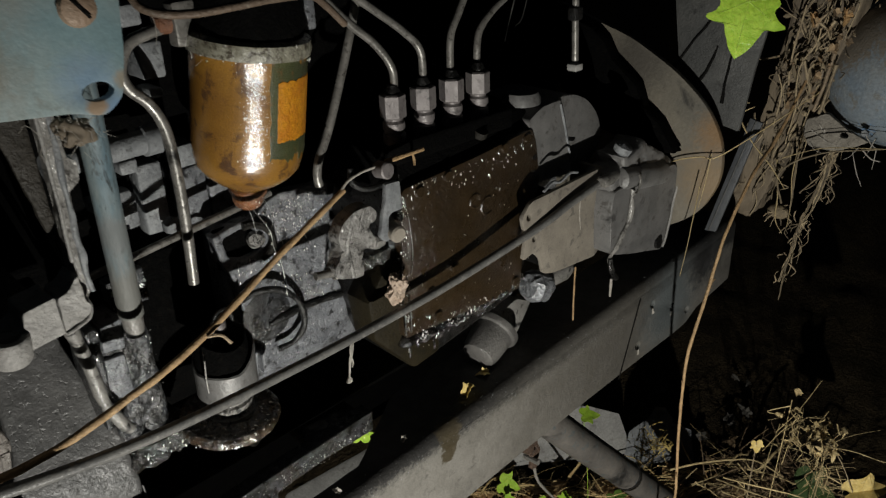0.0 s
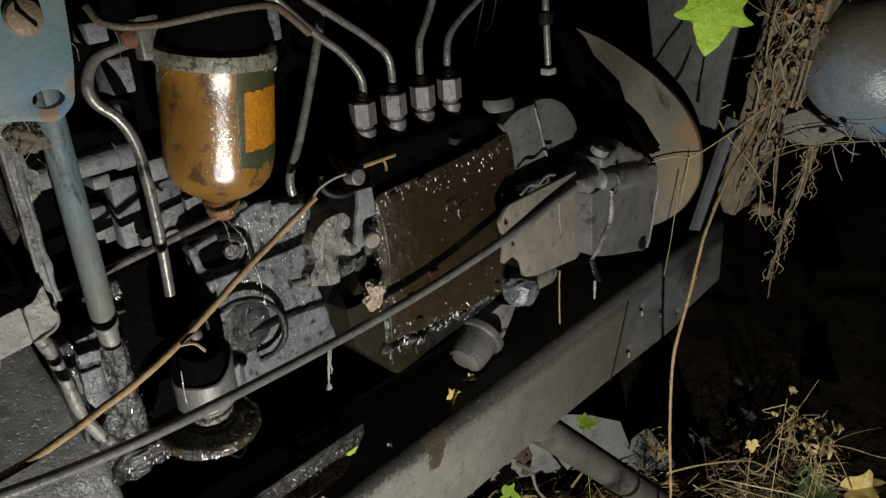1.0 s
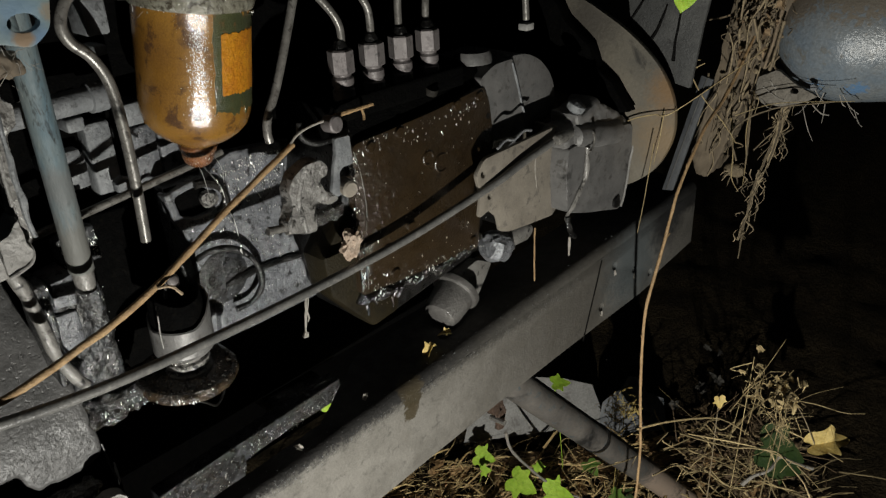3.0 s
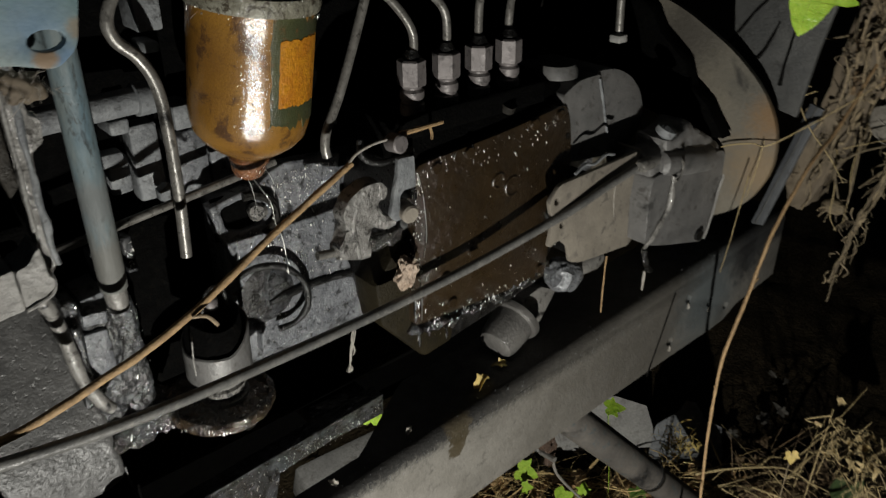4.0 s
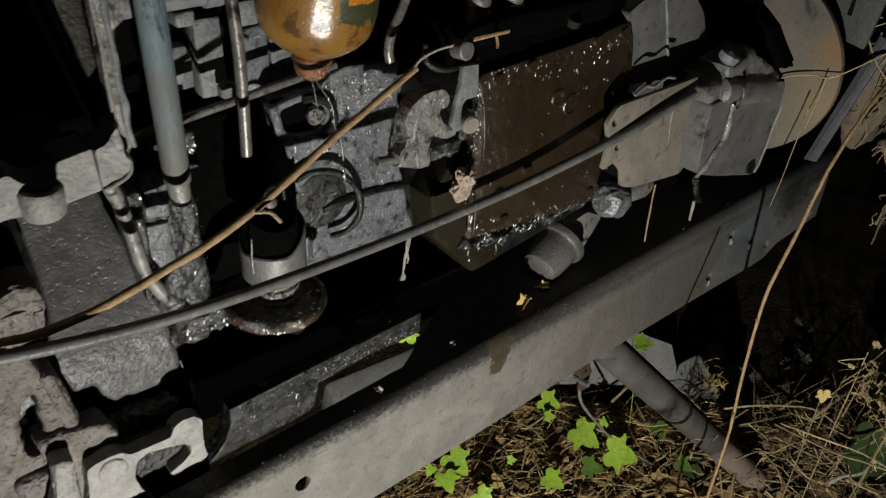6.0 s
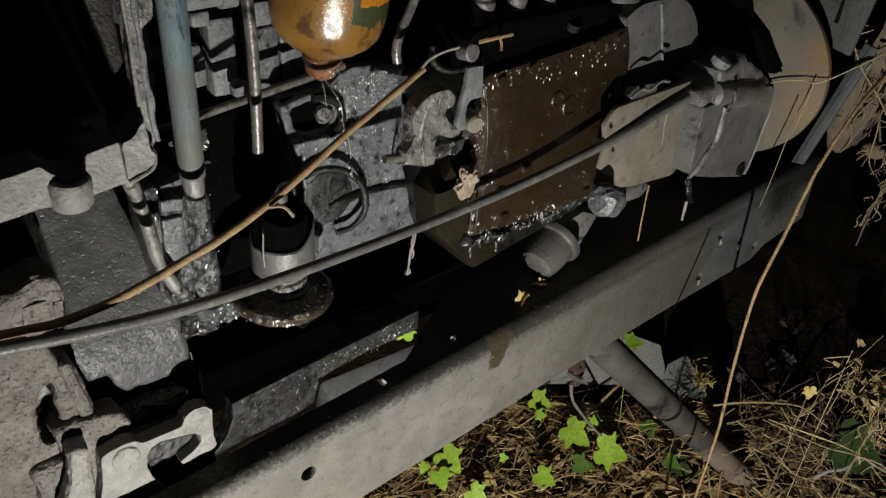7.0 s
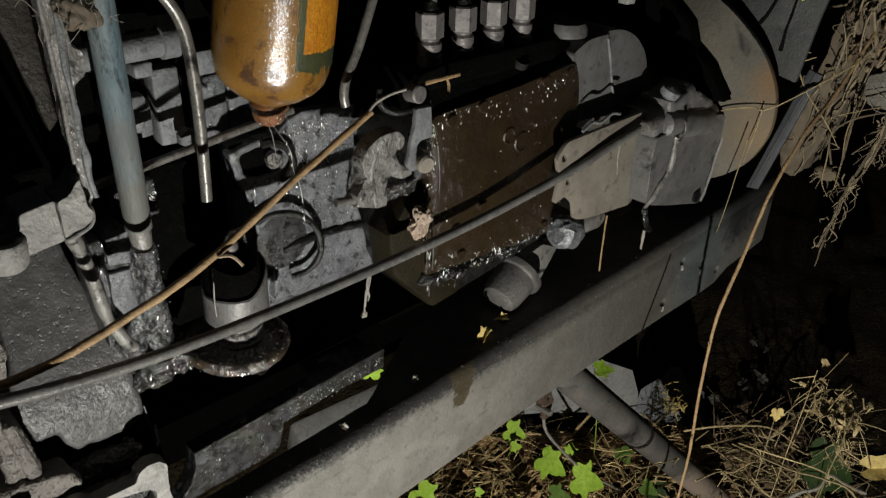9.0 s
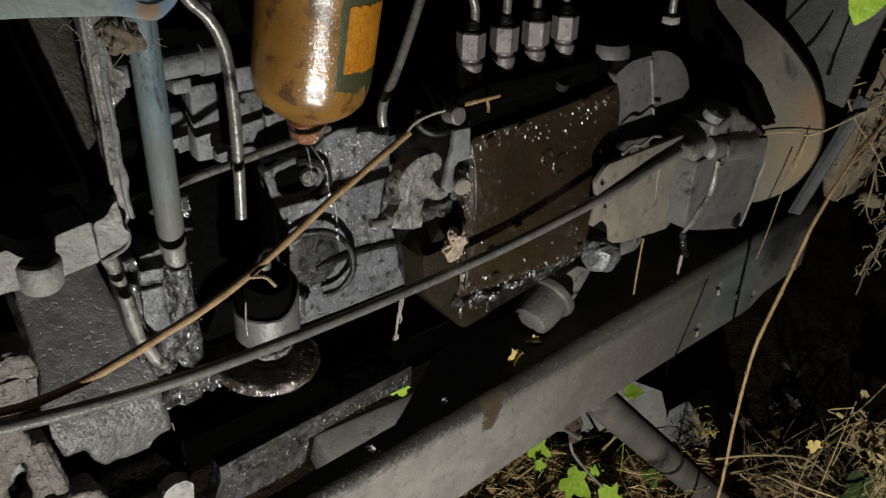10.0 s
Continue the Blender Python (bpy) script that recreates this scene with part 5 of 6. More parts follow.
part("outlet_sleeve", roughen(lathe([(0.0, 0.0), (0.010, 0.001), (0.0105, 0.030), (0.008, 0.040), (0.0, 0.041)], (0.498, 0.349, 0.622), (0.95, -0.05, 0.05), 20), 1, 0.0012, 130), LINK, lp)

# ---- linkage plate, box and cable ----
pl = thing("linkage_plate", (0.5, 0.32, 0.645), "dusty tan steel linkage plate with small holes", "plate")
part("plate", plate(round_loop([(0.432, 0.679), (0.436, 0.700), (0.430, 0.722), (0.442, 0.734), (0.470, 0.7345), (0.548, 0.737), (0.556, 0.652), (0.545, 0.643), (0.500, 0.6475), (0.478, 0.650), (0.462, 0.655), (0.458, 0.672), (0.446, 0.683)], 0.004), [circle(0.4475, 0.696, 0.003), circle(0.4395, 0.720, 0.0035)], XZ(0.320), 0.004, 0.0008), TAN, pl)
part("dried_run", tube([(0.516, 0.3194, 0.714), (0.515, 0.3194, 0.699), (0.5175, 0.3194, 0.682)], 0.0006, 6, 6, 0.8, 0.6), WEB, pl, "thin pale dried run")
part("folded_edge", box((0.552, 0.321, 0.65), (0.557, 0.36, 0.735), 0.001), TAN, pl)
part("back_box", box((0.47, 0.33, 0.655), (0.55, 0.40, 0.70), 0.004), DIRTSHADE, pl)
part("wire_clip", tube([(0.462, 0.322, 0.7375), (0.474, 0.322, 0.7425), (0.486, 0.322, 0.7400), (0.500, 0.322, 0.7445), (0.512, 0.322, 0.742)], 0.0014, 8, 6), PALE, pl)
bx = thing("governor_box", (0.60, 0.32, 0.62), "grey pressed steel box with rounded corners", "housing")
part("shell", roughen(plate(round_loop([(0.543, 0.718), (0.60, 0.721), (0.655, 0.716), (0.666, 0.703), (0.656, 0.670), (0.650, 0.629), (0.640, 0.6225), (0.575, 0.6405), (0.543, 0.6515), (0.540, 0.694)], 0.004), [], XZ(0.300), 0.05, 0.002), 2, 0.0005, 60), ALLOY, bx)
part("shoulder", roughen(plate([(0.541, 0.722), (0.548, 0.733), (0.563, 0.736), (0.560, 0.748), (0.575, 0.747), (0.590, 0.752), (0.597, 0.758), (0.603, 0.750), (0.633, 0.735), (0.660, 0.716), (0.60, 0.712), (0.545, 0.714)], [], XZ(0.303), 0.035, 0.004), 3, 0.0018, 130), ALLOY, bx, "crusted casting behind the cable end")
part("strap", tube([(0.571, 0.2975, 0.714), (0.570, 0.2975, 0.685), (0.560, 0.298, 0.668), (0.550, 0.299, 0.657), (0.544, 0.300, 0.645), (0.550, 0.300, 0.628)], 0.0024, 8, 6, 1.0, 0.5), LINK, bx)
part("bright_sleeve", lathe([(0.0, 0), (0.0055, 0.001), (0.0055, 0.022), (0.0, 0.023)], (0.5585, 0.310, 0.693), (0.05, 0, -1), 14), PALE, bx)
part("edge_wire", tube([(0.664, 0.2985, 0.700), (0.656, 0.2985, 0.672), (0.650, 0.2985, 0.640), (0.642, 0.2985, 0.625)], 0.0013, 8, 5, 1, 0.3), CAST, bx, "thin bright edge line")
part("corner_bolt", lathe([(0.006, 0), (0.006, 0.003), (0.0, 0.004)], (0.632, 0.2995, 0.633), (0, -1, 0), 12), OILSHADE, bx)
part("hook", tube([(0.542, 0.299, 0.648), (0.546, 0.299, 0.632), (0.556, 0.299, 0.621), (0.548, 0.298, 0.625)], 0.0026, 8, 6), OILSHADE, bx)
part("barrel", roughen(lathe([(0.007, 0), (0.011, 0.003), (0.012, 0.02), (0.0135, 0.04), (0.013, 0.078), (0.008, 0.082)], (0.556, 0.306, 0.726), (1, 0, -0.18), 20), 1, 0.001, 160), ALLOY, bx)
part("knob", roughen(lathe([(0.004, 0), (0.009, 0.003), (0.009, 0.009), (0.004, 0.012)], (0.566, 0.312, 0.748), (0.2, -0.4, 1), 14), 1, 0.001, 200), PALE, bx)
part("ring_clip", tube([(0.566 + 0.008 * math.cos(radians(a)), 0.2915, 0.722 + 0.010 * math.sin(radians(a))) for a in range(-100, 80, 20)], 0.0012, 8, 4), STEEL, bx)

ca = thing("control_cable", (0.2, 0.329, 0.682), "black sheathed control cable sagging across the pump", "cable")
part("sheath", tube([(-0.20, 0.315, 0.742), (-0.05, 0.322, 0.712), (0.03, 0.326, 0.694), (0.10, 0.328, 0.685), (0.19, 0.329, 0.6825), (0.28, 0.329, 0.684), (0.36, 0.327, 0.690), (0.45, 0.3175, 0.7078), (0.49, 0.3150, 0.7175), (0.535, 0.3135, 0.7260)], 0.0038, 14, 8), RUBBER, ca)
part("ferrule", lathe([(0.0045, 0), (0.006, 0.002), (0.006, 0.012), (0.004, 0.022)], (0.533, 0.3085, 0.7285), (1, -0.1, 0.1), 14), STEEL, ca)
for a, b, c in ((0.2410, 0.2350, 0.650), (0.2400, 0.2385, 0.660), (0.2425, 0.2360, 0.656)):
    part("hung_wisp", tube([(a, 0.328, 0.680), (a - 0.002, 0.327, 0.673), (b + 0.0015, 0.327, 0.664), (b, 0.327, c)], 0.0005, 5, 8, 1.0, 1.0), WEB, ca)
part("wisp_tuft", roughen(lathe([(0.0, 0.0), (0.0022, 0.001), (0.0018, 0.004), (0.0, 0.0055)], (0.2345, 0.327, 0.6475), (0.1, 0, 1), 10), 1, 0.0014, 500), WEB, ca)

# ---- timing plate, panel and beam at the front ----
ti = thing("timing_plate", (0.66, 0.36, 0.63), "large rounded grey timing case plate at the engine front", "timing case")
# Last blotch darkens the upper edge to stand for its shading.
part("plate", plate(round_loop([(0.47, 0.87), (0.412, 0.851), (0.366, 0.838), (0.31, 0.809), (0.274, 0.780), (0.254, 0.747), (0.251, 0.708), (0.268, 0.67), (0.299, 0.644), (0.34, 0.63), (0.47, 0.63)], 0.02, 5), [], YZ(0.66), 0.006, 0.0015), material("dusty timing case", [(0.098, 0.090, 0.074), (0.140, 0.124, 0.096), (0.11, 0.098, 0.078)], (0.55, 0.8), 0, 14, 0.25, 300, blot=(0.56, 0.68), grain=0.2, grime=(30, 0.64, 0.80), blotch=[((0.66, 0.262, 0.705), 0.028, (0.175, 0.125, 0.070), 0.7), ((0.66, 0.262, 0.755), 0.018, (0.17, 0.105, 0.05), 0.6), ((0.66, 0.36, 0.815), 0.03, (0.06, 0.053, 0.043), 0.6)]), ti)
# Black sheet shaped like the pump's shadow on the plate.
part("plate_shadow", roughen(plate([(0.45, 0.86), (0.405, 0.848), (0.388, 0.835), (0.376, 0.817), (0.345, 0.794), (0.336, 0.772), (0.316, 0.760), (0.294, 0.732), (0.323, 0.728), (0.403, 0.745), (0.45, 0.79)], [], YZ(0.640), 0.016, 0.002), 1, 0.001, 90), SHADEBLACK, ti, "black sheet shaped as the pump's shadow")
sidep = thing("side_panel", (0.69, 0.30, 0.56), "dark blue-grey upright side panel behind the engine", "panel")
hole = [(0.312 + 0.011 * math.cos(a) * (1 + 0.3 * math.sin(3 * a)), 0.784 + 0.009 * math.sin(a) * (1 + 0.3 * math.cos(5 * a))) for a in (2 * math.pi * k / 14 for k in range(14))]
part("panel", plate([(0.372, 1.05), (0.335, 0.88), (0.329, 0.844), (0.321, 0.798), (0.312, 0.789), (0.303, 0.776), (0.293, 0.766), (0.280, 0.763), (0.268, 0.757), (0.251, 0.754), (0.2435, 0.817), (0.232, 0.881), (0.215, 1.05)], [hole], YZ(0.684), 0.004, 0.0006), PANEL, sidep)
part("edge_strip", plate([(0.2478, 0.765), (0.254, 0.739), (0.281, 0.630), (0.268, 0.632), (0.240, 0.742), (0.2345, 0.762)], [], YZ(0.700), 0.004, 0.001), material("blue grey strip", [(0.044, 0.047, 0.052), (0.060, 0.064, 0.069), (0.035, 0.035, 0.036)], (0.45, 0.7), 0, 30, 0.3, 420), sidep)
part("strip_crease", tube([(0.6995, 0.2405, 0.763), (0.6995, 0.2475, 0.738), (0.6995, 0.2755, 0.632)], 0.0008, 6, 6), PANEL, sidep)
# Dark tubes stand for the shadows of roots on the panel.
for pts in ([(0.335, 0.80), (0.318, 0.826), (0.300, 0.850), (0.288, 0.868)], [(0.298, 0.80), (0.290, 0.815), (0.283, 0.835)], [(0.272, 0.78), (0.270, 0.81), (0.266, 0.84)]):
    part("root_shadow", tube([(0.6835, a, b) for a, b in pts], 0.0016, 6, 6, 0.6, 0.6), DIRTSHADE, sidep)
be = thing("front_post", (0.8, 0.28, 0.55), "brown rusty leaning post hung with dead roots", "post")
part("post", roughen(plate([(0.235, 1.05), (0.262, 0.865), (0.281, 0.72), (0.297, 0.645), (0.296, 0.622), (0.282, 0.612), (0.268, 0.625), (0.256, 0.66), (0.243, 0.715), (0.222, 0.757), (0.196, 0.867), (0.165, 1.05)], [], YZ(0.80), 0.03, 0.003), 3, 0.0045, 60), WOOD, be)
hd = thing("headlamp_bowl", (0.82, 0.15, 0.74), "rounded sky-blue painted headlamp bowl", "headlamp")
bowl_profile = [(0.08 * math.sin(radians(a)), 0.08 - 0.08 * math.cos(radians(a))) for a in range(0, 91, 6)] + [(0.081, 0.11), (0.081, 0.16), (0.0, 0.16)]
part("bowl", lathe(bowl_profile, Vector((0.857, 0.154, 0.797)) - Vector((0.35, -0.92, 0.12)).normalized() * 0.08, (0.35, -0.92, 0.12), 48), BRIGHT, hd)
part("bracket", roughen(plate(round_loop([(0.224, 0.748), (0.204, 0.758), (0.179, 0.743), (0.158, 0.735), (0.176, 0.726), (0.193, 0.719), (0.215, 0.719), (0.226, 0.732)], 0.004), [circle(0.184, 0.7375, 0.0045, 12, 0.003)], YZ(0.788), 0.005), 2, 0.0016, 110), material("web covered bracket", [(0.145, 0.130, 0.108), (0.19, 0.172, 0.145), (0.09, 0.08, 0.065)], (0.7, 0.95), 0, 70, 0.6, 500), hd, "grey web-covered bracket with a hole")
for k in range(14):
    p = Vector((0.787, rng.uniform(0.12, 0.222), 0.735 + rng.uniform(-0.012, 0.012)))
    d = Vector((rng.gauss(0, 0.004), rng.gauss(-0.01, 0.016), rng.gauss(-0.012, 0.010)))
    part("web_strand", tube([p, p + d * 0.5 + Vector((0, 0, -0.003)), p + d], rng.uniform(0.0003, 0.0008), 5, 4, 0.6, 0.5), WEB, hd)
part("bolt", hexagon(0.004, 0, 0.005, (0.786, 0.163, 0.746), (-1, 0, 0)), PALE, hd)
studrod = thing("throttle_rod", (0.548, 0.357, 0.826), "thin vertical steel rod with a bright square end", "rod")
part("rod", tube([(0.545, 0.357, 0.97), (0.546, 0.357, 0.889), (0.549, 0.357, 0.835)], 0.0033, 10, 4), STEEL, studrod)
part("bright_end", box((0.5435, 0.3515, 0.8255), (0.5545, 0.3625, 0.832), 0.001), CONCRETE, studrod, "bright clean square end")
part("clamp", box((0.540, 0.352, 0.872), (0.552, 0.362, 0.884), 0.002), OILSHADE, studrod)

# ---- plants and debris ----
stick = thing("brown_stick", (0.1, 0.34, 0.70), "long thin tan stick lying across the engine", "twig")
part("shaft", tube([(-0.10, 0.33, 0.735), (0.0, 0.335, 0.703), (0.08, 0.34, 0.712), (0.14, 0.341, 0.7335), (0.20, 0.344, 0.7645), (0.262, 0.349, 0.792)], 0.0027, 10, 8, 0.85, 0.18), TWIG, stick)
part("thin_end", tube([(0.258, 0.349, 0.790), (0.265, 0.348, 0.7975), (0.276, 0.345, 0.8025), (0.288, 0.3426, 0.8042)], 0.0010, 8, 6), WEB, stick)
part("side_shoot", tube([(0.135, 0.338, 0.731), (0.142, 0.333, 0.731), (0.147, 0.330, 0.724)], 0.0011, 6, 5), ROOT, stick)
st2 = thing("twig_stub", (0.30, 0.345, 0.803), "short broken tan twig on the pump", "twig")
part("twig", tube([(0.2975, 0.342, 0.8055), (0.315, 0.341, 0.8060), (0.334, 0.340, 0.8065)], 0.0019, 8, 4, 0.8, 0.2), TWIG, st2)
part("side_bud", tube([(0.323, 0.3405, 0.806), (0.3235, 0.339, 0.801), (0.3225, 0.338, 0.797)], 0.0010, 6, 3, 1.3, 0.4), TWIG, st2)

vine = thing("hanging_vine", (0.56, 0.215, 0.0), "long thin tan vine stem hanging to the soil", "vine")
part("stem", tube([(0.74, 0.214, 0.80), (0.692, 0.215, 0.752), (0.650, 0.215, 0.727), (0.607, 0.215, 0.677), (0.590, 0.215, 0.633), (0.571, 0.215, 0.591), (0.560, 0.215, 0.554), (0.562, 0.215, 0.473), (0.574, 0.215, 0.371), (0.571, 0.215, 0.282), (0.562, 0.215, 0.12), (0.56, 0.215, 0.0)], 0.0016, 10, 10, 0.95, 0.3), TWIG, vine)
for at, to in (((0.5585, 0.215, 0.53), (0.553, 0.214, 0.536)), ((0.589, 0.215, 0.63), (0.596, 0.214, 0.634)), ((0.571, 0.215, 0.40), (0.566, 0.213, 0.408)), ((0.620, 0.215, 0.693), (0.616, 0.213, 0.701))):
    part("node_spur", tube([at, Vector(at).lerp(Vector(to), 0.6), to], 0.0011, 6, 3, 0.5, 0.3), TWIG, vine)


def twig(pts, r, label="thin dry twig caught on the engine", mat=BRAMBLE, taper=0.5):
    ob = thing("dry_twig", pts[0], label, "twig", "loose twigs")
    part("stem", tube(pts, r * 0.6, 7, 6, taper, 0.3), mat, ob)
    return ob


twig([(0.648, 0.326, 0.701), (0.654, 0.315, 0.709), (0.655, 0.298, 0.721), (0.655, 0.273, 0.73), (0.655, 0.255, 0.734), (0.69, 0.222, 0.765), (0.74, 0.2, 0.79)], 0.0015)
twig([(0.655, 0.262, 0.735), (0.650, 0.262, 0.71), (0.645, 0.264, 0.68)], 0.001)
twig([(0.70, 0.302, 0.761), (0.70, 0.280, 0.767), (0.70, 0.262, 0.778), (0.70, 0.250, 0.780)], 0.0016)
twig([(0.70, 0.276, 0.792), (0.70, 0.259, 0.764), (0.70, 0.242, 0.741), (0.70, 0.219, 0.720), (0.70, 0.202, 0.700)], 0.0015)
twig([(0.686, 0.318, 0.797), (0.69, 0.293, 0.771), (0.69, 0.280, 0.762), (0.69, 0.261, 0.768), (0.69, 0.240, 0.780)], 0.0014)
twig([(0.76, 0.232, 0.710), (0.76, 0.217, 0.718), (0.76, 0.187, 0.731), (0.76, 0.115, 0.744)], 0.0010)
twig([(0.79, 0.206, 0.84), (0.79, 0.211, 0.806), (0.79, 0.214, 0.782), (0.79, 0.220, 0.757)], 0.0034, "thick broken root on the post", ROOT, 0.9)
twig([(0.78, 0.245, 0.70), (0.78, 0.238, 0.66), (0.78, 0.236, 0.63), (0.78, 0.226, 0.615)], 0.0014)
twig([(0.78, 0.222, 0.735), (0.78, 0.226, 0.69), (0.78, 0.222, 0.655), (0.78, 0.222, 0.625)], 0.0012)
twig([(0.640, 0.263, 0.705), (0.632, 0.262, 0.672), (0.622, 0.260, 0.6425), (0.612, 0.259, 0.615)], 0.0011, "thin withered stem with a dry seed head")
twig([(0.549, 0.345, 0.62), (0.544, 0.342, 0.594), (0.542, 0.34, 0.56)], 0.0016, "short straight tan twig hanging under the plate", TWIG, 0.9)
twig([(0.546, 0.299, 0.624), (0.548, 0.30, 0.612), (0.548, 0.30, 0.602)], 0.0022, "tiny pale twig hanging from a hook", WEB, 0.9)
twig([(0.648, 0.262, 0.330), (0.70, 0.24, 0.322), (0.765, 0.215, 0.300), (0.785, 0.20, 0.288), (0.81, 0.18, 0.262)], 0.0024, "dry curved twig over the soil")
twig([(0.615, 0.189, 0.384), (0.585, 0.148, 0.416), (0.552, 0.106, 0.452), (0.5182, 0.0731, 0.4915), (0.49, 0.04, 0.515), (0.47, 0.0, 0.47), (0.46, -0.05, 0.2), (0.46, -0.06, 0.0)], 0.0018, "long thin dry twig crossing before the brambles")
twig([(0.714, 0.147, 0.262), (0.729, 0.139, 0.27), (0.746, 0.128, 0.275), (0.771, 0.125, 0.28), (0.761, 0.102, 0.29), (0.753, 0.081, 0.3)], 0.0040, "pale peeling root in the brambles", WEB, 0.7)
twig([(0.633, 0.46, 0.228), (0.646, 0.46, 0.187), (0.69, 0.455, 0.12), (0.735, 0.44, 0.06), (0.79, 0.40, 0.01)], 0.0040, "smooth pale root bending into the soil", WEB, 0.8)

bm = bmesh.new()
for k in range(125):
    z = rng.uniform(0.66, 0.95) if k % 3 else rng.uniform(0.80, 0.95)
    mid = 0.247 - (z - 0.74) * 0.20
    y = mid + rng.gauss(-0.002, 0.015)
    x = 0.795 + rng.uniform(-0.008, 0.004)
    l = rng.uniform(0.012, 0.06)
    p = Vector((x, y, z))
    d = (Vector((rng.gauss(0, 0.06), rng.gauss(0.19, 0.10), -1)) if k % 6 else Vector((rng.gauss(0, 0.10), rng.gauss(0.15, 0.5), rng.gauss(-0.6, 0.6)))).normalized() * l
    w = Vector((rng.gauss(0, 0.0015), rng.gauss(0, 0.005), rng.gauss(0, 0.004)))
    tube([p, p + d * 0.35 + w, p + d * 0.7 - w * 0.7, p + d], rng.uniform(0.0003, 0.0008) * rng.choice((1, 1, 1, 1.8, 2.6)), 6, 5, 0.5, 0.8, bm)
for _ in range(120):
    z = rng.uniform(0.70, 0.95)
    y = 0.247 - (z - 0.74) * 0.20 + rng.gauss(0, 0.018)
    bmesh.ops.create_icosphere(bm, subdivisions=1, radius=rng.uniform(0.0006, 0.0028), matrix=Matrix.Translation((0.797 + rng.uniform(-0.004, 0.003), y, z)) @ Euler((rng.uniform(0, 3), rng.uniform(0, 3), 0)).to_matrix().to_4x4() @ Matrix.Diagonal((1, rng.uniform(0.3, 1), rng.uniform(1, 2.2), 1)))
for pts, r in (([(0.785, 0.204, 0.809), (0.785, 0.207, 0.782), (0.785, 0.212, 0.757)], 0.0022), ([(0.78, 0.228, 0.73), (0.78, 0.224, 0.704), (0.78, 0.222, 0.67), (0.78, 0.222, 0.647)], 0.0012), ([(0.775, 0.219, 0.733), (0.775, 0.222, 0.699), (0.78, 0.221, 0.66)], 0.0010),
               ([(0.76, 0.225, 0.659), (0.76, 0.234, 0.685), (0.76, 0.226, 0.702), (0.76, 0.203, 0.719), (0.76, 0.178, 0.729), (0.77, 0.136, 0.738)], 0.0010), ([(0.78, 0.215, 0.668), (0.78, 0.198, 0.691)], 0.0008), ([(0.78, 0.255, 0.737), (0.78, 0.252, 0.774), (0.78, 0.262, 0.801)], 0.0010), ([(0.78, 0.234, 0.756), (0.78, 0.238, 0.796), (0.78, 0.229, 0.824)], 0.0011), ([(0.775, 0.244, 0.784), (0.775, 0.245, 0.818), (0.775, 0.239, 0.867)], 0.0012)):
    tube(pts, r, 8, 7, 0.7, 0.5, bm)
hang = [(0.798, 0.190, 0.735), (0.797, 0.196, 0.716), (0.798, 0.1965, 0.694), (0.80, 0.202, 0.660), (0.80, 0.211, 0.624), (0.80, 0.220, 0.585), (0.80, 0.227, 0.545)]
tube(hang, 0.0030, 8, 8, 0.5, 0.9, bm)
tube([(0.801, 0.19, 0.72), (0.799, 0.206, 0.66), (0.80, 0.219, 0.60), (0.80, 0.224, 0.52)], 0.0022, 6, 8, 0.3, 0.5, bm)
line_up = spline(hang, 10)
for _ in range(85):
    p = rng.choice(line_up[4:]) + Vector((rng.uniform(-0.006, 0.006), rng.gauss(0, 0.006), rng.gauss(0, 0.006)))
    d = Vector((rng.gauss(0, 0.2), rng.gauss(0.08, 0.22), rng.gauss(-0.9, 0.2))).normalized() * rng.uniform(0.006, 0.022)
    tube([p, p + d * 0.5 + Vector((0, rng.gauss(0, 0.004), 0)), p + d], rng.uniform(0.0003, 0.0010), 5, 4, 0.5, 0.4, bm)
bmesh.ops.create_icosphere(bm, subdivisions=2, radius=0.011, matrix=Matrix.Translation((0.79, 0.238, 0.636)) @ Matrix.Diagonal((0.6, 1.2, 0.8, 1)))
for _ in range(14):
    d = Vector((rng.gauss(0, 0.3), rng.gauss(0, 1), rng.gauss(0, 0.8))).normalized()
    p = Vector((0.788, 0.238, 0.636))
    tube([p, p + d * 0.010, p + d * rng.uniform(0.010, 0.02) + Vector((0, 0, -0.004))], rng.uniform(0.0006, 0.0012), 5, 3, 0.5, 0.4, bm)
thing("root_clump", (0.8, 0.22, 0.5), "matted dead climbing roots hanging on the post", "roots", bm=bm, mats=DEADROOT, kind="stuff")

bm = bmesh.new()
for _ in range(34):
    z = rng.uniform(0.76, 0.95)
    at = (0.790 + rng.uniform(-0.012, 0.002), 0.243 - (z - 0.74) * 0.20 + rng.gauss(-0.006, 0.018), z)
    b = ivy_leaf(at, rng.uniform(0.004, 0.011), (-0.7 + rng.gauss(0, 0.3), -0.6 + rng.gauss(0, 0.3), rng.gauss(0.1, 0.3)), (rng.gauss(0, 0.6), rng.gauss(0, 0.6), -1), rng.uniform(0.4, 0.8), 1.6)
    me = bpy.data.meshes.new("tmp")
    b.to_mesh(me)
    b.free()
    bm.from_mesh(me)
    bpy.data.meshes.remove(me)
thing("dead_leaf_bits", (0.79, 0.23, 0.80), "shrivelled brown leaf bits caught in the roots", "leaves", bm=bm, mats=DIMBROWN, kind="stuff")

bm = bmesh.new()
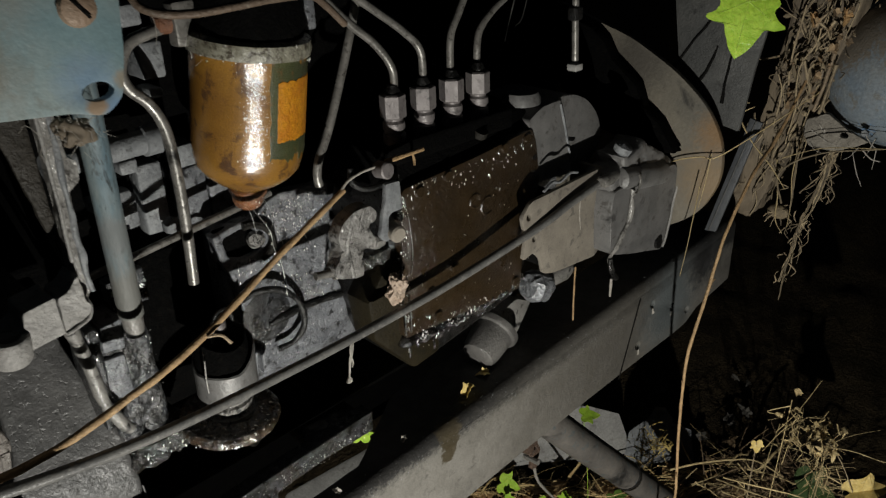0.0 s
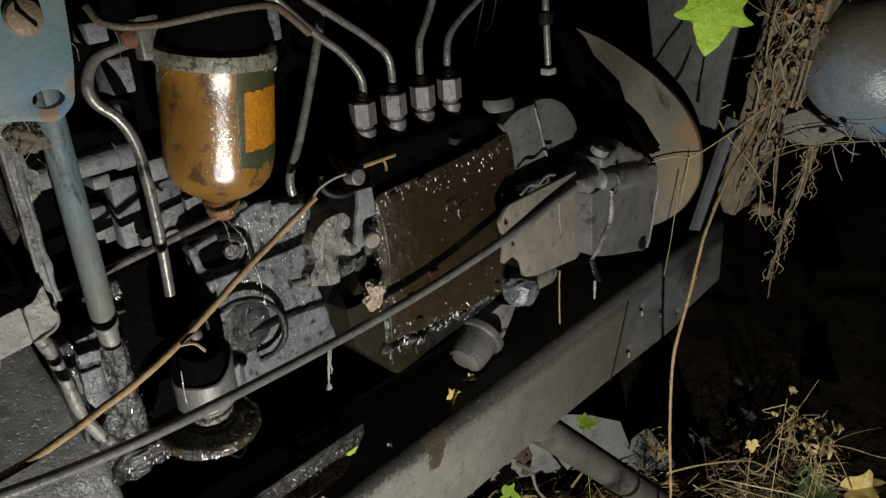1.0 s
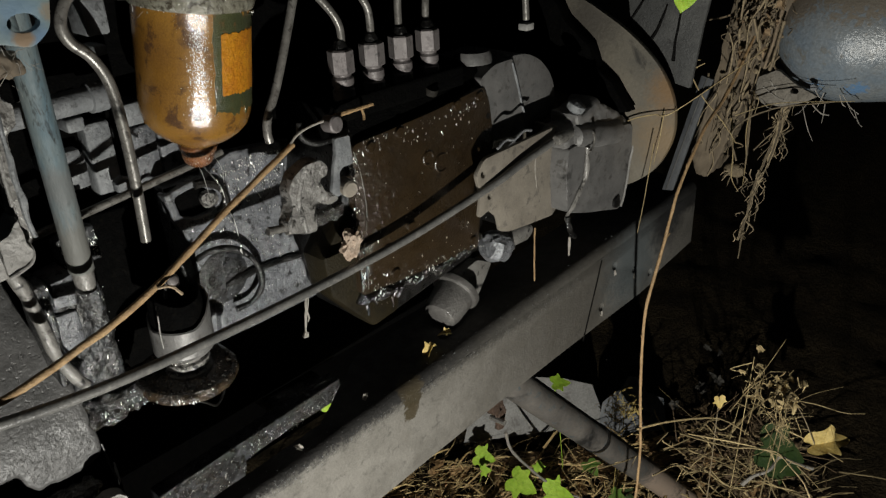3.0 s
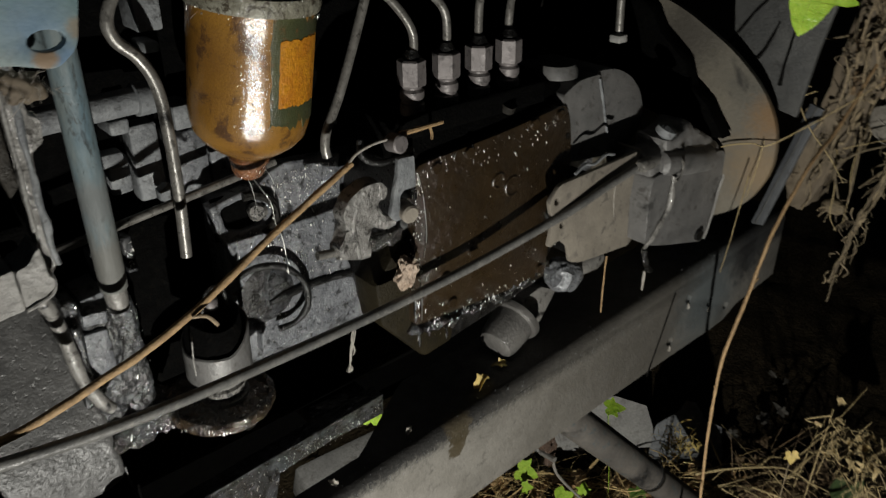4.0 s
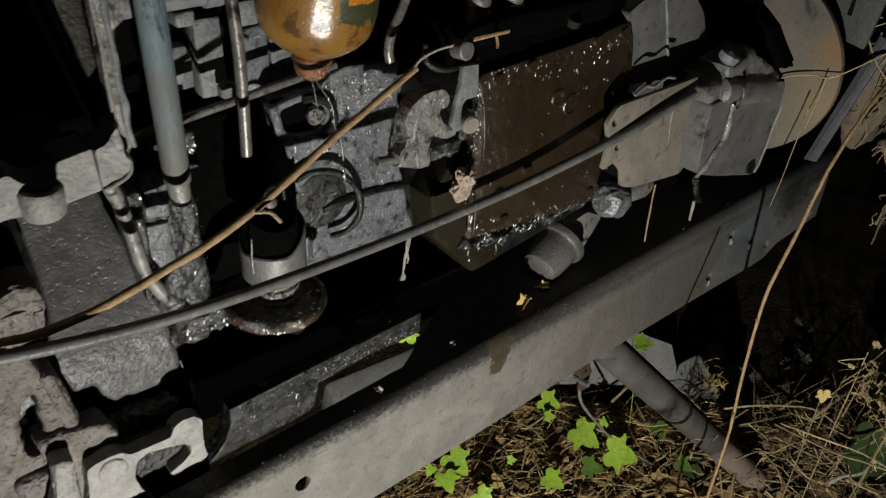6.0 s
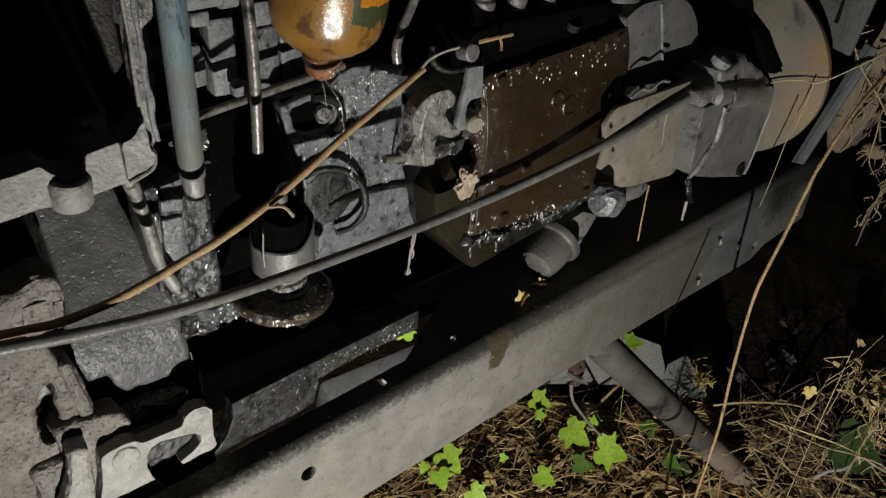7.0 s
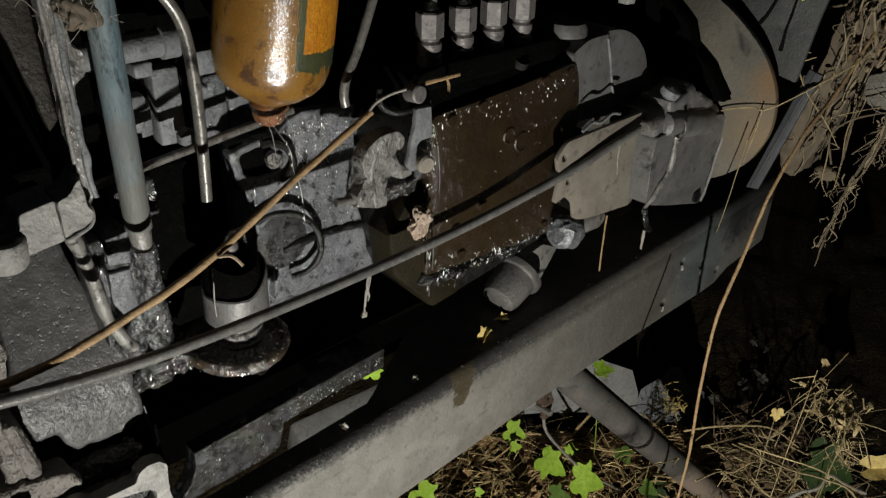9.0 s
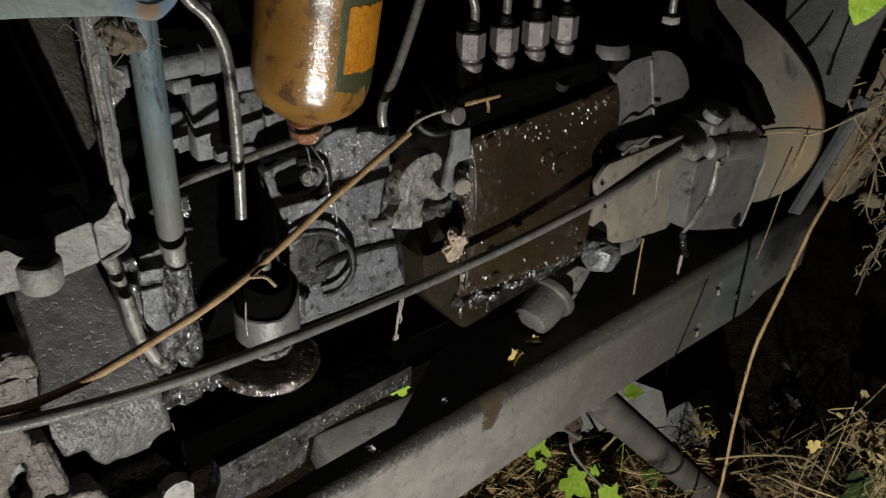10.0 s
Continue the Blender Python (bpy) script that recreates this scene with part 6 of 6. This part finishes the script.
for _ in range(60):
    p = Vector((rng.uniform(0.70, 0.92), rng.uniform(0.16, 0.25), rng.uniform(0.10, 0.27)))
    d = Vector((rng.gauss(0.5, 0.5), rng.gauss(-0.3, 0.5), rng.gauss(-0.1, 0.4))).normalized() * rng.uniform(0.03, 0.11)
    tube([p, p + d * 0.5 + Vector((0, 0, rng.gauss(0, 0.012))), p + d], rng.uniform(0.0004, 0.0012), 5, 4, 0.5, 0.3, bm)
HUB = Vector((0.672, 0.104, 0.407))
for k in range(34):
    d = Vector((rng.gauss(0.2, 0.7), rng.gauss(-0.2, 0.7), rng.gauss(-0.3, 0.7))).normalized() * rng.uniform(0.010, 0.034)
    p = HUB + Vector((rng.gauss(0, 0.008), rng.gauss(0, 0.008), rng.gauss(0, 0.008)))
    w = Vector((rng.gauss(0, 0.006), rng.gauss(0, 0.006), rng.gauss(0, 0.006)))
    tube([p, p + d * 0.35 + w, p + d * 0.7 - w * 0.6, p + d], rng.uniform(0.0002, 0.0007), 5, 4, 0.25, 0.7, bm)
for k in range(46):
    t = rng.random()
    p = Vector((0.785, 0.180, 0.402)).lerp(Vector((0.745, 0.120, 0.400)), t) + Vector((rng.gauss(0, 0.010), rng.gauss(0, 0.010), rng.gauss(-0.012, 0.014)))
    d = Vector((rng.gauss(0.3, 0.5), rng.gauss(-0.2, 0.4), rng.gauss(-0.8, 0.5))).normalized() * rng.uniform(0.010, 0.045)
    w = Vector((rng.gauss(0, 0.006), rng.gauss(0, 0.006), rng.gauss(0, 0.004)))
    tube([p, p + d * 0.35 + w, p + d * 0.7 - w * 0.6, p + d], rng.uniform(0.0003, 0.0010), 5, 4, 0.25, 0.7, bm)
    if k % 2 == 0:
        b = ivy_leaf(p + d * 0.5, rng.uniform(0.006, 0.014), (rng.gauss(-0.5, 0.5), rng.gauss(-0.5, 0.5), rng.gauss(0.3, 0.5)), (rng.gauss(0, 1), rng.gauss(0, 1), rng.gauss(-0.5, 0.6)), rng.uniform(0.4, 0.8), 1.6)
        me = bpy.data.meshes.new("tmp")
        b.to_mesh(me)
        b.free()
        bm.from_mesh(me)
        bpy.data.meshes.remove(me)
for a, b in (((0.79, 0.182, 0.398), (0.80, 0.19, 0.0)), ((0.672, 0.104, 0.407), (0.70, 0.13, 0.0)), ((0.745, 0.120, 0.400), (0.672, 0.104, 0.407)), ((0.735, 0.122, 0.395), (0.80, 0.05, 0.37)), ((0.745, 0.12, 0.40), (0.78, 0.13, 0.0))):
    a, b = Vector(a), Vector(b)
    tube([a, a.lerp(b, 0.4) + Vector((0.008, 0.004, -0.006)), a.lerp(b, 0.75) - Vector((0.006, 0, 0)), b], 0.0006, 6, 6, 0.8, 0.4, bm)
for pts in ([(0.68, 0.24, 0.302), (0.733, 0.24, 0.251), (0.81, 0.24, 0.171), (0.901, 0.24, 0.076)], [(0.715, 0.22, 0.276), (0.806, 0.22, 0.198), (0.916, 0.22, 0.104)], [(0.661, 0.20, 0.348), (0.647, 0.154, 0.373), (0.684, 0.12, 0.354), (0.76, 0.085, 0.29)],
            [(0.696, 0.22, 0.262), (0.761, 0.22, 0.188), (0.851, 0.22, 0.074)], [(0.561, 0.26, 0.329), (0.606, 0.26, 0.305), (0.652, 0.26, 0.285)], [(0.621, 0.22, 0.299), (0.686, 0.22, 0.271), (0.757, 0.22, 0.211), (0.928, 0.22, 0.081)], [(0.808, 0.24, 0.25), (0.857, 0.24, 0.195), (0.929, 0.24, 0.117)]):
    tube(pts, 0.0011, 7, 8, 0.5, 0.5, bm)
    for q in spline(pts, 5)[2:]:
        if rng.random() < 0.55:
            d = Vector((rng.gauss(0, 1), rng.gauss(0, 0.6), rng.gauss(0, 0.8))).normalized() * rng.uniform(0.008, 0.026)
            tube([q, q + d * 0.5 + Vector((0, 0, 0.002)), q + d], 0.0006, 5, 4, 0.4, 0.4, bm)
thing("bramble_tangle", (0.80, 0.12, 0.0), "tangle of dry bramble stems beside the rail", "brambles", bm=bm, mats=BRAMBLE, kind="stuff")
bm = bmesh.new()
for _ in range(210):
    p = Vector((rng.uniform(0.78, 1.02), rng.uniform(0.10, 0.38), 0.01 + 0.10 * rng.random() ** 2))
    if p.x > 0.90 and p.y > 0.33:
        continue
    d = Vector((rng.gauss(0.4, 0.6), rng.gauss(-0.5, 0.5), rng.gauss(0.05, 0.3))).normalized() * rng.uniform(0.02, 0.10)
    tube([p, p + d * 0.5 + Vector((rng.gauss(0, 0.006), rng.gauss(0, 0.006), rng.uniform(0, 0.012))), p + d], rng.uniform(0.0006, 0.0014) * rng.choice((1, 1, 1.4, 2.2)), 6, 4, 0.5, 0.5, bm)
thing("twig_litter", (0.9, 0.24, 0.0), "loose heap of dry twigs on the soil", "twigs", bm=bm, mats=BRAMBLE, kind="stuff")
bm = bmesh.new()
for _ in range(260):
    p = Vector((rng.uniform(0.95, 1.12), rng.uniform(0.18, 0.36), 0.008 + 0.04 * rng.random() ** 2))
    d = Vector((rng.gauss(0, 0.7), rng.gauss(0, 0.7), rng.gauss(0.1, 0.3))).normalized() * rng.uniform(0.02, 0.09)
    tube([p, p + d * 0.5 + Vector((0, 0, rng.uniform(0, 0.012))), p + d], rng.uniform(0.0005, 0.0014), 5, 4, 0.5, 0.3, bm)
for _ in range(70):
    b = ivy_leaf((rng.uniform(0.95, 1.12), rng.uniform(0.15, 0.38), 0.012 + 0.02 * rng.random()), rng.uniform(0.012, 0.032), (rng.uniform(-0.6, 0.3), rng.uniform(-0.6, 0.3), 1), (rng.uniform(-1, 1), rng.uniform(-1, 1), 0), bend=0.8)
    me = bpy.data.meshes.new("tmp")
    b.to_mesh(me)
    b.free()
    bm.from_mesh(me)
    bpy.data.meshes.remove(me)
thing("leaf_litter", (1.1, 0.32, 0.0), "dim brown dead leaves and twigs on the soil", "litter", bm=bm, mats=DIMBROWN, kind="stuff")
SCRAP = material("grey weathered scrap", [(0.10, 0.092, 0.08), (0.07, 0.064, 0.054), (0.15, 0.138, 0.12)], (0.6, 0.9), 0, 90, 0.5, 400)
for x, y in ((1.131, 0.595), (1.184, 0.557), (1.32, 0.47), (1.324, 0.438), (1.22, 0.388), (1.172, 0.409), (1.2, 0.561), (1.101, 0.419)):
    scrapleaf = thing("leaf_scrap", (x, y, 0.0), "small grey weathered leaf scrap on the soil", "leaf", "withered leaves")
    part("blade", ivy_leaf((x, y, 0.02), rng.uniform(0.012, 0.026), (rng.uniform(-0.9, 0), -0.6, 0.6), (rng.gauss(0, 1), rng.gauss(0, 1), 0.3), rng.uniform(0.4, 0.9), 0.9), SCRAP, scrapleaf)
for x, y, turn in ((0.294, 0.3405, 0.4), (0.219, 0.3345, 2.0)):
    flake = thing("leaf_scrap", (x, y, rail_top(x)), "tiny pale flake of leaf lying on the rail", "leaf", "withered leaves")
    part("blade", ivy_leaf((x, y, rail_top(x) + 0.0015), 0.0065, (-0.3, -0.5, 1), (math.cos(turn), math.sin(turn), 0.1), 0.5, 1.0), WEB, flake)
moss = bmesh.new()
for _ in range(120):
    p = Vector((0.785 + rng.gauss(0, 0.016), 0.36 + rng.gauss(0, 0.012), 0.227 + rng.gauss(0, 0.006)))
    d = Vector((rng.gauss(0, 0.6), rng.gauss(-0.2, 0.6), rng.gauss(0.3, 0.5))).normalized() * rng.uniform(0.006, 0.022)
    tube([p, p + d * 0.5 + Vector((0, 0, 0.002)), p + d], rng.uniform(0.0004, 0.001), 4, 3, 0.5, 0.3, moss)
for k in range(3):
    x = 0.77 + 0.035 * rng.random()
    tube([(x, 0.36, 0.227), (x + 0.004, 0.364, 0.12), (x + 0.006, 0.37, 0.0)], 0.0005, 4, 3, 1, 0.3, moss)
thing("moss_tuft", (0.785, 0.36, 0.0), "dry yellowish tuft of moss beside the strut", "moss", bm=moss, mats=YELLOW, kind="stuff")
scrap = thing("rusty_clamp", (0.47, 0.335, 0.436), "small rusty clamp hanging under the rail", "clamp")
part("strap", roughen(plate(round_loop([(0.452, 0.447), (0.476, 0.443), (0.482, 0.425), (0.478, 0.402), (0.468, 0.404), (0.470, 0.425), (0.456, 0.434)], 0.003), [circle(0.4735, 0.432, 0.003, 10)], XZ(0.333), 0.005), 1, 0.0015, 150), material("dark rusted clamp", [(0.045, 0.028, 0.019), (0.075, 0.045, 0.030), (0.02, 0.015, 0.012)], (0.5, 0.8), 0.1, 120, 0.6, 420), scrap)
part("bolt", tube([(0.470, 0.325, 0.418), (0.470, 0.345, 0.416)], 0.0032, 8, 3), STEEL, scrap)


def leaf(at, size, normal, tip, mat=LEAF, label="bright green ivy leaf", group="ivy leaves", stem=None, bend=0.25, slim=1.0):
    ob = thing("ivy_leaf", at, label, "leaf", group)
    part("blade", ivy_leaf(at, size, normal, tip, slim, bend), mat, ob)
    if size > 0.03 and mat is LEAF:
        n = Vector(normal).normalized()
        t = (Vector(tip) - n * Vector(tip).dot(n)).normalized()
        sd = t.cross(n)
        for a, b in ((0, 0.98), (0.55, 0.34), (-0.55, 0.34), (0.42, -0.10), (-0.42, -0.10)):
            pts = [Vector(at) + size * (sd * a * k + t * b * k + n * (bend * (0.35 * abs(a * k) - 0.5 * (b * k - 0.4) ** 2) + 0.006)) for k in (0.0, 0.35, 0.7, 1.0)]
            part("vein", tube(pts, size * 0.007, 5, 3, 0.3), VEIN, ob)
    if stem:
        part("stalk", tube([at, Vector(at).lerp(Vector(stem), 0.5) + Vector((0.003, 0, 0.003)), stem], 0.0006, 6, 5), LEAF if mat is LEAF else DEADROOT, ob)


leaf((0.6274, 0.2322, 0.8886), 0.043, (-0.72, -0.62, 0.25), (-0.09, 0.16, -1), label="large bright green ivy leaf hanging over the engine", stem=(0.66, 0.215, 0.95), bend=0.3)
for x, y, s, tx, ty in ((0.701, 0.580, 0.028, 0.4, -0.8), (0.699, 0.499, 0.038, 0.2, -1.0), (0.705, 0.436, 0.04, 0.6, -0.8), (0.503, 0.577, 0.034, 0.1, -1.0), (0.473, 0.554, 0.026, -0.3, -0.9), (0.467, 0.577, 0.014, -0.6, -0.3), (0.568, 0.518, 0.011, 0.5, -0.3), (0.592, 0.460, 0.026, 0.3, -0.9), (0.490, 0.497, 0.026, 0.2, -0.9), (0.740, 0.479, 0.016, 0.5, 0.5), (0.678, 0.549, 0.014, 0.6, -0.5)):
    leaf((x, y, 0.070), s, (-0.40 + rng.uniform(-0.2, 0.2), -0.50 + rng.uniform(-0.2, 0.2), 1), (tx, ty, -0.1), label="bright green ivy leaf on the soil", stem=(x + 0.02, y + 0.03, 0.0))
for x, y, s, tx, ty in ((0.786, 0.366, 0.022, 0.3, -0.9), (0.822, 0.437, 0.024, -0.3, -0.9), (0.664, 0.448, 0.026, 0.6, -0.6)):
    leaf((x, y, 0.055), s, (-0.2, -0.3, 1), (tx, ty, -0.2), DULLLEAF, "dull green ivy leaf sunk in the litter", stem=(x + 0.02, y + 0.03, 0.0))
leaf((0.803, 0.362, 0.04), 0.030, (-0.4, -0.5, 1), (0.2, -1, 0), DARKLEAF, "dark green leaf at the foot of the strut", "dark leaves", stem=(0.81, 0.38, 0.0))
leaf((0.542, 0.525, 0.035), 0.022, (-0.4, -0.5, 1), (0.2, -1, 0), YELLOW, "dead tan leaf on the litter", "withered leaves", stem=(0.55, 0.54, 0.0))
leaf((0.737, 0.45, 0.262), 0.023, (-0.1, -0.2, 1), (0.8, -0.7, 0), label="green ivy leaf on a long stem behind the rail", stem=(0.80, 0.47, 0.0))
leaf((0.374, 0.515, 0.40), 0.018, (-0.4, -0.6, 0.8), (0.3, 0.2, 1), label="small green leaf behind the cross member")
for p, s in (((0.817, 0.159, 0.25), 0.050), ((0.90, 0.17, 0.16), 0.04)):
    leaf(p, s, (-0.5, -0.6, 0.7), (0.4, -0.3, -0.4), DARKLEAF, "dark green leaf among the brambles", "dark leaves")
leaf((0.690, 0.180, 0.394), 0.014, (-0.7, -0.7, 0.1), (0.1, -0.05, -1), YELLOW, "small pale seedling leaf on a stem", "withered leaves", (0.72, 0.19, 0.0), slim=0.8)
leaf((0.775, 0.090, 0.318), 0.046, (-0.5, -0.5, 0.8), (0.75, -0.6, 0.0), YELLOW, "large withered yellow leaf in the brambles", "withered leaves", stem=(0.745, 0.12, 0.395), bend=1.2, slim=0.5)
leaf((0.375, 0.341, 0.552), 0.016, (-0.3, -0.2, 1), (0.9, 0.2, 0.1), YELLOW, "curled yellow leaf lying on the rail", "withered leaves", bend=2.2, slim=0.42)
leaf((0.415, 0.349, 0.554), 0.011, (-0.3, -0.5, 1), (-0.8, 0.4, 0.1), YELLOW, "tiny curled yellow leaf lying on the rail", "withered leaves", bend=1.3, slim=0.5)
leaf((0.79, 0.205, 0.862), 0.014, (-0.7, -0.6, 0.2), (0.1, 0.1, -1), BROWN, "dead brown leaf among the roots", "withered leaves", bend=1.6, slim=0.55)
leaf((0.785, 0.235, 0.856), 0.012, (-0.7, -0.6, 0.1), (0.1, -0.2, -1), BROWN, "dead brown leaf among the roots", "withered leaves", bend=1.6, slim=0.55)
fz = thing("crumpled_leaf", (0.296, 0.332, 0.70), "crumpled pale dead leaf caught on the pump", "leaf", "withered leaves")
bm = bmesh.new()
bmesh.ops.create_icosphere(bm, subdivisions=4, radius=1, matrix=Matrix.Translation((0.2935, 0.3335, 0.703)) @ Matrix.Rotation(0.3, 4, "Y") @ Matrix.Diagonal((0.0085, 0.005, 0.0125, 1)))
for v in bm.verts:
    c = Vector((0.2935, 0.3335, 0.703))
    v.co = c + (v.co - c) * (1 + 0.7 * noise.noise(v.co * 150) + 0.45 * noise.noise(v.co * 420))
part("blade", bm, material("crumpled dead leaf", [(0.42, 0.33, 0.26), (0.30, 0.22, 0.16), (0.12, 0.08, 0.05)], (0.5, 0.8), 0, 160, 0.6, 600, depth=0.002), fz)
web = thing("cobweb", (0.17, 0.37, 0.93), "dusty cobweb threads strung between the pipes and filter", "cobweb")
for k in range(10):
    a = Vector((rng.uniform(0.11, 0.30), 0.378, rng.uniform(0.915, 0.935)))
    d = Vector((rng.gauss(0, 0.014), rng.uniform(0.0, 0.012), -rng.uniform(0.006, 0.030)))
    part("thread", tube([a, a + d * 0.5 + Vector((0.002, 0, 0.0015)), a + d], rng.uniform(0.0001, 0.0002), 4, 4, 0.8, 0.5), WEB, web)
for pts in ([(0.470, 0.362, 0.908), (0.458, 0.36, 0.885), (0.452, 0.36, 0.867)], [(0.490, 0.362, 0.922), (0.475, 0.36, 0.885), (0.465, 0.36, 0.878)]):
    part("thread", tube(pts, 0.00035, 5, 6, 0.8, 0.9), GLINT, web)
drip = thing("oil_thread", FB, "thin hanging thread of dripping oil under the filter", "oil drip")
part("thread", tube([FB + Vector((0, -0.004, 0.002)), (0.2215, 0.392, 0.762), (0.2235, 0.391, 0.745), (0.2255, 0.388, 0.735), (0.2262, 0.387, 0.722), (0.2262, 0.386, 0.705)], 0.00042, 6, 10, 0.7, 0.9), GLINT, drip)
for pts in ([(0.206, 0.396, 0.789), (0.211, 0.395, 0.775), (0.213, 0.395, 0.758)], [(0.222, 0.396, 0.787), (0.227, 0.395, 0.775), (0.227, 0.395, 0.762)]):
    part("strand", tube(pts, 0.00022, 5, 8, 0.6, 1.2), GLINT, drip)
for k in range(9):
    z = 0.775 - 0.0085 * k
    part("droplet", lathe([(0, -0.0016), (0.0008, -0.0004), (0.0007, 0.0007), (0, 0.0016)], (0.2195 + 0.0009 * k, 0.393 - 0.0006 * k, z), seg=10), GLINT, drip)
